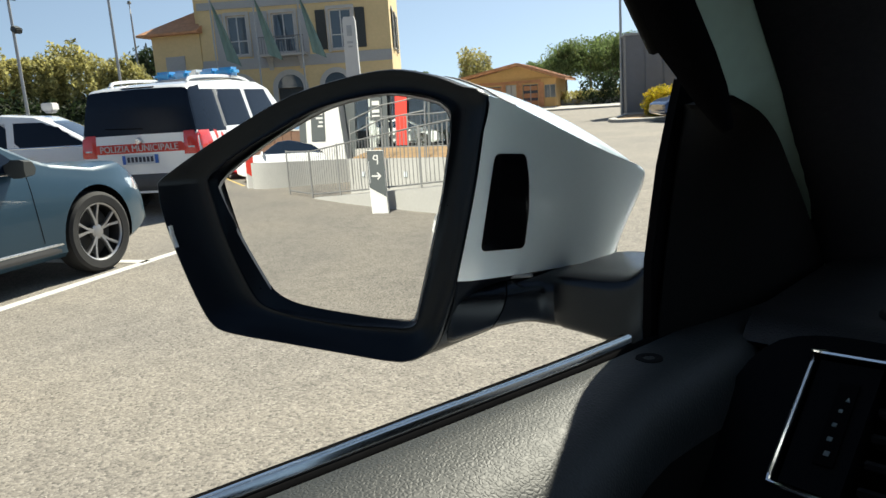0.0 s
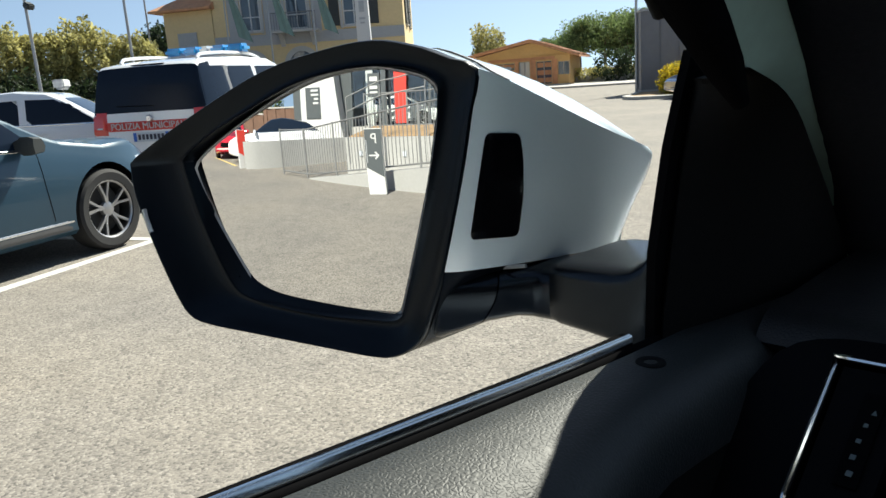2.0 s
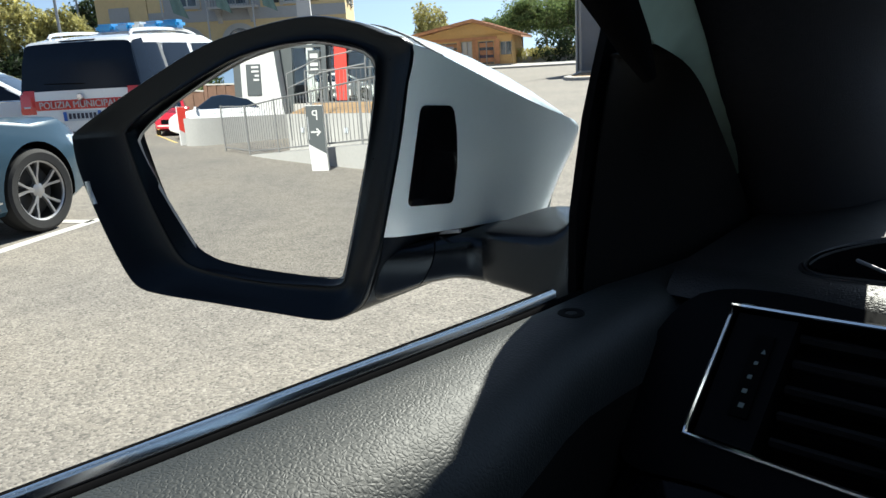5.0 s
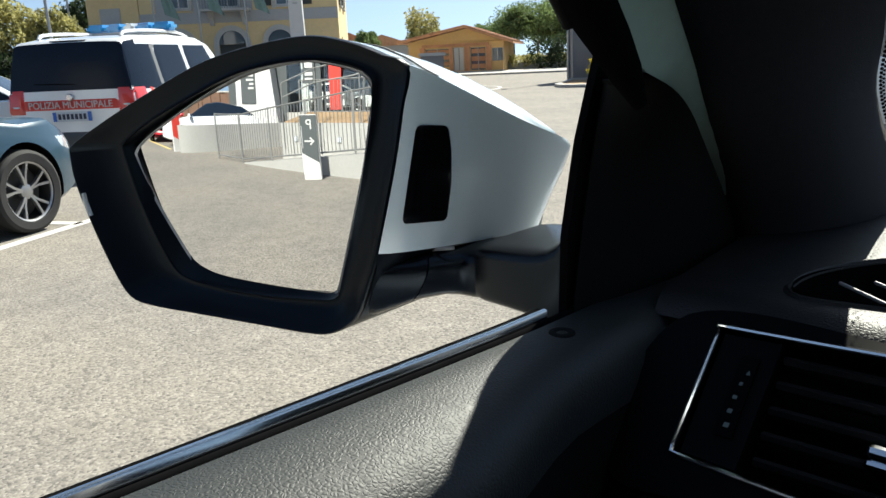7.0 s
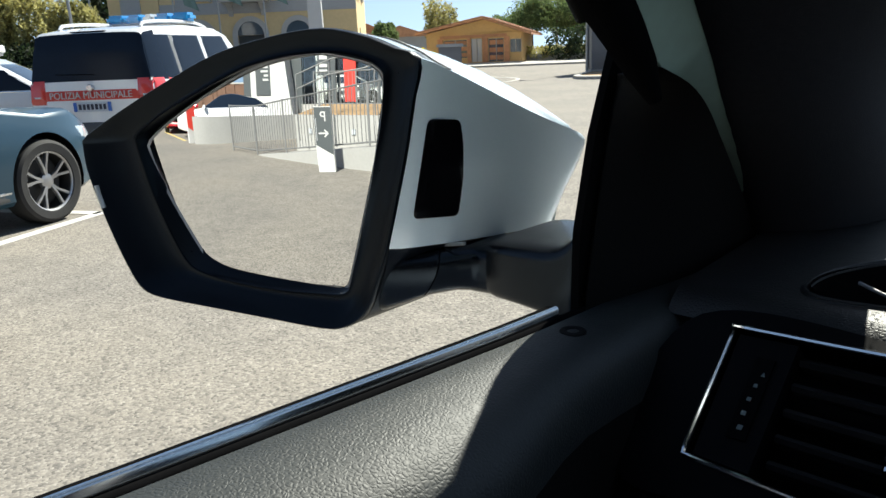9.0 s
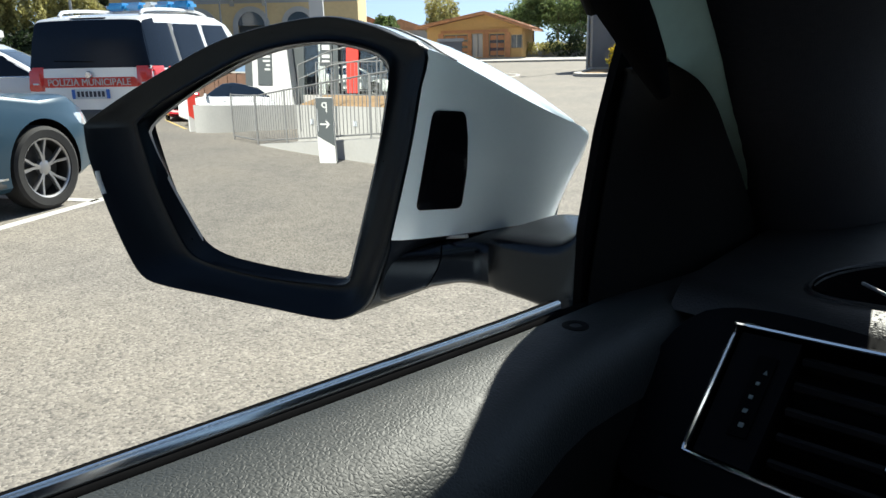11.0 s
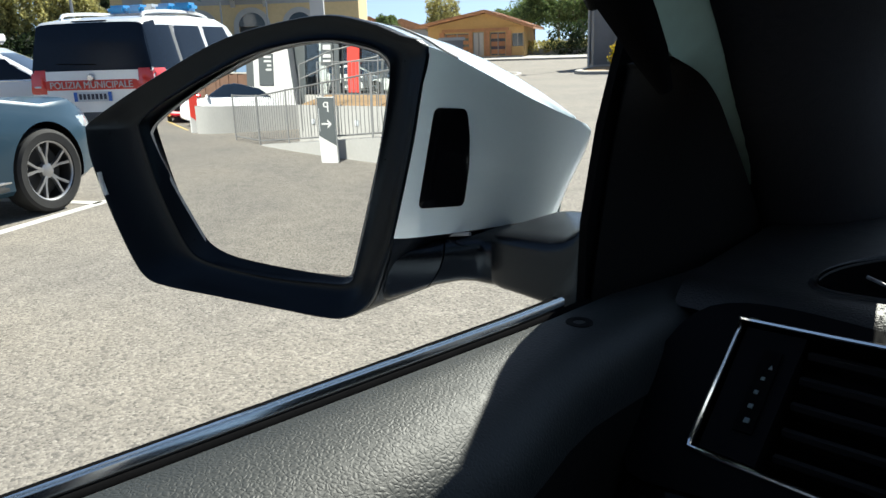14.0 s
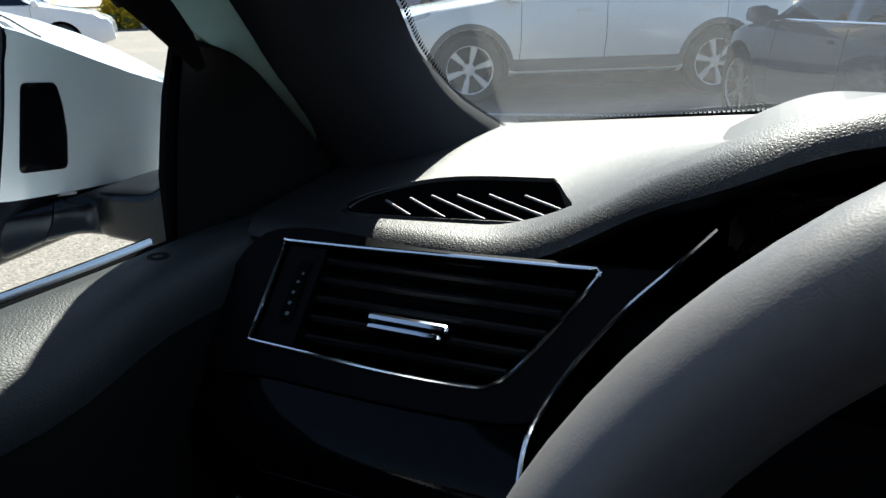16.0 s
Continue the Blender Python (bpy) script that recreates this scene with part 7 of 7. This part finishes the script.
cabinet(polar(31.3, 34.5), 31.3 + 8, 2.3, 2.0, 3.4, "grey flat-roofed service kiosk beside a lamp post")
cabinet(polar(43.5, 26.2), 43.5, 0.78, 0.50, 1.36, "dark grey service cabinet beside a yellow bush")
# yellow bushes in kerbed beds
for az, d, r, hh, sd, n in ((30.2, 30.5, 0.85, 1.18, 41, 9000), (28.9, 31.5, 0.9, 1.2, 42, 5000), (45.6, 26.4, 0.64, 1.28, 43, 8000)):
    p = polar(az, d)
    bu = thing("bush", "dense bush with bright yellow leaves", "bush", "yellow bushes", at=Matrix.Translation(p))
    rng = np.random.default_rng(sd)
    bl = [((0, 0, hh * 0.5), (r * 0.8, r * 0.8, hh * 0.48))] + [((r * 0.55 * math.cos(a), r * 0.55 * math.sin(a), hh * (0.35 + 0.3 * (k % 2))), (r * 0.5, r * 0.5, hh * 0.33)) for k, a in enumerate(np.linspace(0, 6, 7))]
    leaf_mass("foliage", bl, n, 0.055, M_LEAF_YELLOW, bu, seed=sd)
    bl = [((0, 0, hh * 0.28), (r * 0.85, r * 0.85, hh * 0.26))]
    leaf_mass("under_leaves", bl, n // 4, 0.06, M_LEAF, bu, "green lower leaves", seed=sd + 1)
    part("stem", tube(bmesh.new(), [(0, 0, -0.05), (0.02, 0, hh * 0.5)], [0.06, 0.03], 6), M_BARK, bu)


def island(pts, name="kerb_island"):
    loop = spline(pts, 60)
    cc = loop.mean(0)
    bm = bmesh.new()
    loft(bm, [[(*(cc + (p - cc) * s), z) for p in loop] for s, z in ((1.0, -0.05), (1.0, 0.11), (0.985, 0.125), (0.94, 0.125), (0.94, 0.06))], cap=False)
    tagged(part("kerb", bm, M_CONCRETE, None, "", True, 40), "pale concrete kerb round a planted bed", "kerb", kind="structure")
    bm = bmesh.new()
    loft(bm, [[(*(cc + (p - cc) * 0.95), z) for p in loop] for z in (0.0, 0.085)])
    tagged(part("planting_bed", bm, M_SOIL), "bare soil in a kerbed bed", "ground", kind="structure")


island([(-17.6, 25.0), (-16.9, 23.7), (-15.6, 23.2), (-12.5, 25.5), (-11.5, 29.0), (-14.0, 34.0), (-18.0, 34.0), (-19.4, 29.5)])
island([(-18.6, 19.4), (-18.9, 20.3), (-19.9, 20.7), (-22.6, 19.4), (-23.4, 18.0), (-22.0, 17.0), (-19.6, 17.8)])
# curved white line round the bed
bm = bmesh.new()
cv = spline([(-19.0, 18.0), (-18.6, 20.0), (-18.9, 22.4), (-20.4, 24.6), (-23.0, 25.8)], 30, False)
for a, b in zip(cv, cv[1:]):
    d2 = np.array((-(b - a)[1], (b - a)[0])) / np.linalg.norm(b - a) * 0.06
    loft(bm, [[(*(p), z) for p in (a - d2, a + d2, b + d2, b - d2)] for z in (-0.01, 0.0045)])
tagged(part("road_marking", bm, M_LINE), "curved white line round the planted bed", "road marking", kind="structure")

# small blue car by the kiosk
L_, W_, H_ = 4.1, 1.72, 1.46
pb = polar(27.0, 28.0)
c = Car("dark blue car standing by the kiosk", M_DARKBLUE, place((pb.x, pb.y), (-0.6, -0.8)), L_, W_, H_, hatch_profile(L_, H_, 0.93, 0.64), [(L_ / 2, 0.60), (L_ / 2 - 0.5, 0.78), (1.0, 0.92), (0, 0.95), (-1.4, 0.98), (-L_ / 2, 0.92)], R=0.31)
common(c, 0.92, 0.85, 0.35, 1.30, -1.8, -0.2, M_DARKBLUE)
windscreen_of(c, 0.80, 0.25, 0.64, 0.54)


# ---- behind the car: what the mirror shows ----
MX, MY, MZ = -0.95, -0.03, 1.17


def behind(az, d, el=None):
    z = MZ + d * math.tan(radians(el)) if el is not None else 0.0
    return Vector((MX - d * math.sin(radians(az)), MY - d * math.cos(radians(az)), z))


def totem(at, yaw, w, hh, panel, label, text=True):
    top = thing("parking_sign", label, "sign", "low pillar signs", at=Matrix.Translation(at) @ Matrix.Rotation(yaw, 4, "Z"))
    part("pillar", abox((0, 0, hh / 2), (w, 0.14, hh), 0.006), M_SIGNWHITE, top, "white pillar")
    bm = bmesh.new()
    poly = [(-w / 2 + 0.004, hh - 0.01), (w / 2 - 0.004, hh - 0.01), (w / 2 - 0.004, hh * 0.42), (-w / 2 + 0.004, hh * 0.27)]
    loft(bm, [[(x, y, z) for x, z in poly] for y in (-0.068, -0.075)])
    part("panel", bm, panel, top, "coloured panel")
    if text:
        face = Matrix.Rotation(radians(90), 4, "X")
        letters("P", 0.24, M_SIGNWHITE, top, Matrix.Translation((-0.012, -0.078, hh * 0.845)) @ face, "letter", 0.002)
        bm = bmesh.new()
        box(bm, (0.012, -0.0780, hh * 0.60), (0.17, 0.005, 0.026))
        for s in (-1, 1):
            box(bm, (0.040, 0, 0.0), (0.10, 0.005, 0.026), Matrix.Translation((-0.085, -0.0783 - 0.0003 * s, hh * 0.60)) @ Matrix.Rotation(radians(s * 42), 4, "Y"))
        part("arrow", bm, M_SIGNWHITE, top, "white arrow")
        part("text_bar", abox((w / 2 - 0.03, -0.078, hh * 0.66), (0.018, 0.005, hh * 0.34)), M_STEEL, top, "small vertical line of writing")
    return top


yaw_s = math.atan2(MX + 2.52, MY + 7.28)
totem(Vector((-2.52, -7.30, 0)), math.pi - yaw_s + 0.20, 0.34, 1.12, M_SIGNGREY, "white and anthracite parking sign with an arrow")
totem(Vector((-8.42, -11.6, 0)), math.pi - 0.9, 0.34, 1.1, M_RED, "low red and white sign pillar", False)

W0, W1 = Vector((-6.07, -10.2, 0)), Vector((1.6, -5.15, 0))
WU = (W1 - W0).normalized()
WN = Vector((WU.y, -WU.x, 0))
WLEN = (W1 - W0).length


def ramp_z(s):
    return max(0.02, 0.105 * (s - 1.2))


bm = bmesh.new()
loft(bm, [[W0 + WU * s + WN * t + Vector((0, 0, z)) for t, z in ((0.0, -0.05), (0.25, -0.05), (0.25, ramp_z(s)), (0.0, ramp_z(s)))] for s in np.linspace(1.45, WLEN, 20)])
tagged(part("ramp_wall", bm, M_RENDERWALL), "low white rendered wall along a ramp", "wall", kind="structure")
bm = bmesh.new()
loft(bm, [[W0 + WU * s + WN * t + Vector((0, 0, z)) for t, z in ((0.25, -0.05), (1.75, -0.05), (1.75, ramp_z(s) - 0.03), (0.25, ramp_z(s) - 0.03))] for s in np.linspace(1.45, WLEN, 20)])
tagged(part("ramp", bm, M_CONCRETE), "pale concrete ramp behind its wall", "ramp", kind="structure")


def fence(name, base, top_h, s0, s1, zf, off, gap, label, posts):
    top = thing(name, label, "fence")
    for z_ in (0.08, top_h):
        bm = tube(bmesh.new(), [base + WU * q + WN * off + Vector((0, 0, zf(q) + z_)) for q in np.linspace(s0, s1, 20)], 0.017, 6)
        part("rail", bm, M_RAIL, top, "", True)
    bm = tube(bmesh.new(), [(0, 0, 0.08), (0, 0, top_h)], 0.0090, 5)
    first = part("bar", bm, M_RAIL, top)
    first.matrix_basis = Matrix.Translation(base + WU * s0 + WN * off + Vector((0, 0, zf(s0))))
    n = int((s1 - s0) / gap)
    for k in range(1, n + 1):
        q = s0 + (s1 - s0) * k / n
        o = new("bar", first.data)
        o.matrix_basis = Matrix.Translation(base + WU * q + WN * off + Vector((0, 0, zf(q))))
        o.parent = top
    for q in np.linspace(s0, s1, posts):
        bm = box(bmesh.new(), (0, 0, top_h / 2 - 0.05), (0.036, 0.036, top_h + 0.16))
        part("post", bm, M_RAIL, top, "", at=Matrix.Translation(base + WU * float(q) + WN * off + Vector((0, 0, zf(float(q))))))
    return top


fence("ramp_fence", W0, 1.08, 0.0, WLEN, ramp_z, 0.06, 0.105, "grey steel bar fence along the ramp", 8)

# upper wall, terrace, second rail
U0, U1 = behind(16.6, 11.0), Vector((3.0, -8.0, 0))
UU = (U1 - U0).normalized()
UN = Vector((UU.y, -UU.x, 0))
bm = bmesh.new()
loft(bm, [[U0 + UU * s + UN * t + Vector((0, 0, z)) for t, z in ((0, -0.05), (0.25, -0.05), (0.25, 0.88), (0, 0.88))] for s in (0, (U1 - U0).length)])
tagged(part("upper_wall", bm, M_RENDERWALL), "white rendered wall below the terrace", "wall", kind="structure")
for s in (0.55, 1.9, 3.3, 4.7):
    wl = thing("wall_lamp", "small grey square wall lamp", "wall lamp", "wall lamps", at=Matrix.Translation(U0 + UU * s + Vector((0, 0, 0.50))) @ Matrix.Rotation(math.atan2(UU.y, UU.x), 4, "Z"))
    part("housing", abox((0, 0.012, 0), (0.12, 0.03, 0.14), 0.006), M_STEEL, wl)
    part("lens", abox((0, 0.029, 0), (0.09, 0.010, 0.11), 0.004), M_PLATE, wl)
bm = bmesh.new()
loft(bm, [[U0 + UU * s + UN * t + Vector((0, 0, z)) for t, z in ((0.26, 0.0), (0.26, 0.90), (1.6, 1.12), (1.6, 0.0))] for s in np.linspace(0, (U1 - U0).length, 12)])
tagged(part("soil_bank", bm, M_SOIL), "bare brown soil bank above the wall", "ground", kind="structure")
bm = bmesh.new()
loft(bm, [[U0 + UU * s + UN * t + Vector((0, 0, z)) for t, z in ((1.6, 0.0), (1.6, 1.05), (14, 1.05), (14, 0.0))] for s in (-0.5, (U1 - U0).length + 4)])
tagged(part("terrace", bm, M_CONCRETE), "pale concrete terrace before the showroom", "terrace", kind="structure")


def upper_z(s):
    return 1.05


fence_base = U0 + UN * 1.75
WU_keep, WN_keep = WU, WN
WU, WN = UU, UN
fence("terrace_fence", fence_base, 0.95, -0.4, 7.2, upper_z, 0.0, 0.14, "grey steel rail fence on the terrace", 6)
WU, WN = WU_keep, WN_keep
hr = thing("handrail", "sloping grey steel handrail of the ramp", "handrail")
for dz in (0.0, 0.32):
    part("rail", tube(bmesh.new(), [behind(16.0, 10.3, 1.7) + Vector((0, 0, dz)), behind(11.0, 10.0, 3.6) + Vector((0, 0, dz)), behind(4.5, 9.7, 4.6) + Vector((0, 0, dz))], 0.016, 6), M_RAIL, hr, "", True)
for az, el in ((16.0, 1.7), (11.0, 3.6), (4.5, 4.6)):
    p = behind(az, 10.3 - (16 - az) * 0.05, el)
    part("post", tube(bmesh.new(), [(p.x, p.y, 0.3), (p.x, p.y, p.z + 0.33)], 0.018, 6), M_RAIL, hr, "", True)

# curved white wall end
bm = bmesh.new()
cv = spline([(-8.15, -11.3), (-7.75, -11.45), (-7.35, -11.75), (-7.0, -12.1), (-6.4, -12.8), (-5.7, -13.5), (-5.0, -14.2), (-4.0, -15.1)], 40, False)
rings = []
for i, p in enumerate(cv):
    t = cv[min(i + 1, 39)] - cv[max(i - 1, 0)]
    nn = np.array((t[1], -t[0])) / np.linalg.norm(t) * 0.2
    rings.append([(*(p), -0.05), (*(p + nn), -0.05), (*(p + nn), 0.77), (*(p), 0.77)])
loft(bm, rings)
tagged(part("curved_wall", bm, M_RENDERWALL, None, "", True, 40), "curved white rendered wall end", "wall", kind="structure")
line("road_marking", (-9.2, -12.2), (-12.5, -15.2), 0.12, M_LINE_Y)["label"] = "worn yellow line on the asphalt"

# white car with a black roof and a red car behind the wall
L_, W_, H_ = 4.3, 1.80, 1.46
c = Car("white car with a black roof behind the wall", M_WHITEPAINT, place((-8.4, -14.6), (-0.92, 0.39)), L_, W_, H_, hatch_profile(L_, H_, 0.96, 0.70), [(L_ / 2, 0.64), (L_ / 2 - 0.5, 0.82), (1.0, 0.96), (0, 0.99), (-1.4, 1.02), (-L_ / 2, 0.96)], R=0.33)
common(c, 0.96, 0.85, 0.35, 1.31, -1.85, -0.2, M_WHITEPAINT)
windscreen_of(c, 0.80, 0.25, 0.66, 0.56)
c.darken(lambda p: p.z > 1.0 and -1.95 < p.x < 0.95, M_TINT)
c = Car("red hatchback facing the yard", M_REDPAINT, place((-12.1, -16.4), (0.50, 0.866)), 4.2, 1.76, 1.46, hatch_profile(4.2, 1.46, 0.94, 0.68), [(2.1, 0.62), (1.6, 0.80), (1.0, 0.94), (0, 0.97), (-1.4, 1.0), (-2.1, 0.94)], R=0.32)
common(c, 0.94, 0.85, 0.35, 1.31, -1.85, -0.2, M_REDPAINT)
windscreen_of(c, 0.80, 0.25, 0.66, 0.56)
for s in (-1, 1):
    c.patch("headlamp", "front", [(s * 0.46, 0.62), (s * 0.80, 0.64)], [(s * 0.46, 0.74), (s * 0.76, 0.80)], M_LAMP, n=8, m=5)
c.patch("grille", "front", [(-0.50, 0.44), (0.50, 0.44)], [(-0.42, 0.66), (0.42, 0.66)], M_SEAL, n=10, m=5)
c.patch("bumper_strip", "front", [(-0.7, 0.36), (0.7, 0.36)], [(-0.7, 0.42), (0.7, 0.42)], M_SIGNWHITE, n=10, m=3)


def showroom():
    top = thing("showroom", "glass-fronted showroom with white and grey cladding", "building")
    y0 = -20.5
    z0 = 1.0
    def X(az):
        return MX + (y0 - MY) * math.tan(radians(az))
    def blk(name, x0, x1, ya, yb, za, zb, material, label="", bev=0.01):
        return part(name, abox(((x0 + x1) / 2, (ya + yb) / 2, (za + zb) / 2), (abs(x1 - x0), abs(yb - ya), zb - za), bev), material, top, label)
    blk("grey_block", X(23.6), X(22.0), y0 + 0.3, y0 - 8, 0.0, 6.0, M_SIGNGREY, "dark grey cladding")
    # white portal wall with one slanted edge
    bm = bmesh.new()
    loft(bm, [[(X(22.0), y, 0.0), (X(15.9), y, 0.0), (X(18.2), y, 6.5), (X(22.0), y, 6.5)] for y in (y0 + 0.8, y0 - 1.0)])
    part("white_portal", bm, M_SIGNWHITE, top, "white portal wall with a slanted edge")
    blk("portal_panel", X(21.2), X(19.1), y0 + 0.84, y0 + 0.79, 1.45, 2.84, M_SIGNGREY, "dark panel with pale lettering")
    for k, w in enumerate((0.42, 0.42, 0.24, 0.32)):
        blk("text_bar", X(19.35) - w, X(19.35), y0 + 0.86, y0 + 0.845, 2.66 - 0.185 * k, 2.75 - 0.185 * k, M_SIGNWHITE, "bar of writing", 0.0)
    blk("reveal", X(19.0), X(15.1), y0 - 0.3, y0 - 0.5, 0.0, 6.0, M_SIGNGREY, "dark reveal beside the portal")
    blk("floor_slab", X(15.2), 12, y0 + 0.2, y0 - 10, 0.6, 1.05, M_CONCRETE)
    blk("back_wall", X(22.0), 12, y0 - 9.8, y0 - 10, 0.0, 6.4, M_SIGNGREY)
    blk("end_wall", 11.8, 12, y0, y0 - 10, 0.0, 6.4, M_RENDERWALL)
    blk("roof", X(23.6), 12.4, y0 + 1.2, y0 - 10.2, 6.0, 6.6, M_SIGNGREY, "flat grey roof")
    n = 9
    for k in range(n + 1):
        x = X(15.2) + (12 - X(15.2)) * k / n
        blk("mullion", x - 0.06, x + 0.06, y0 + 0.10, y0 - 0.05, 1.05, 6.0, M_SIGNGREY, "", 0.0)
        if k < n:
            x1 = X(15.2) + (12 - X(15.2)) * (k + 1) / n
            pane = blk("pane", x + 0.06, x1 - 0.06, y0 + 0.02, y0, 1.05, 6.0, M_GLASS, "showroom glass", 0.0)
            pane.visible_shadow = False
            blk("transom", x + 0.06, x1 - 0.06, y0 + 0.08, y0 - 0.04, 3.55, 3.65, M_SIGNGREY, "", 0.0)
    blk("column", X(13.4), X(12.4), y0 - 0.6, y0 - 0.9, 1.05, 6.0, M_SIGNWHITE, "white column")
    blk("column", X(10.6), X(9.9), y0 + 0.6, y0 + 0.35, 1.0, 6.0, M_SIGNGREY, "dark column")
    blk("red_banner", X(8.8), X(7.1), y0 + 0.5, y0 + 0.42, 1.15, 4.6, M_RED, "tall red banner panel")
    blk("sign_board", X(12.6), X(10.9), y0 + 0.30, y0 + 0.22, 2.35, 3.4, M_SIGNGREY, "grey sign board with white marks")
    for za, zb in ((3.05, 3.25), (2.70, 2.85), (2.50, 2.60)):
        blk("text_bar", X(12.3), X(11.2), y0 + 0.33, y0 + 0.305, za, zb, M_SIGNWHITE, "bar of writing", 0.0)
    return top


showroom()
# brown brick wall beside the showroom, with piers and a pale coping
bw = thing("boundary_wall", "brown brick boundary wall with a pale coping", "wall")
for az0, az1, zt in ((34.0, 28.5, 1.75), (28.5, 23.7, 2.05)):
    x0, x1 = (MX + (-22.0 - MY) * math.tan(radians(a)) for a in (az0, az1))
    part("panel", abox(((x0 + x1) / 2, -22.0, zt / 2), (abs(x1 - x0), 0.25, zt), 0.01), M_BRICK, bw)
    part("coping", abox(((x0 + x1) / 2, -22.0, zt + 0.04), (abs(x1 - x0), 0.36, 0.08), 0.01), M_CONCRETE, bw, "pale coping")
    for t in np.linspace(0.06, 0.94, 4):
        part("pier", abox((x0 + (x1 - x0) * t, -21.86, zt / 2), (0.28, 0.08, zt), 0.008), M_BRICK, bw)
c = Car("white car on show behind the glass", M_WHITEPAINT, Matrix.Translation((-3.9, -23.2, 1.05)) @ Matrix.Rotation(radians(10), 4, "Z"), 4.2, 1.76, 1.5, hatch_profile(4.2, 1.5, 0.96, 0.68), [(2.1, 0.64), (1.6, 0.82), (1.0, 0.96), (0, 0.99), (-1.4, 1.02), (-2.1, 0.96)], R=0.32)
common(c, 0.96, 0.85, 0.35, 1.34, -1.85, -0.2, M_WHITEPAINT)
hedge(126.0, 152.0, 34.0, 0.0, 3.4, 1.5, M_LEAF, "boundary_shrubs", "green shrubs behind the brown wall", 9000, 0.2, 18)
hedge(88.0, 128.0, 42.0, 0.0, 4.0, 1.5, M_LEAF_OLIVE, "boundary_shrubs", "green shrubs closing the yard", 12000, 0.2, 19)
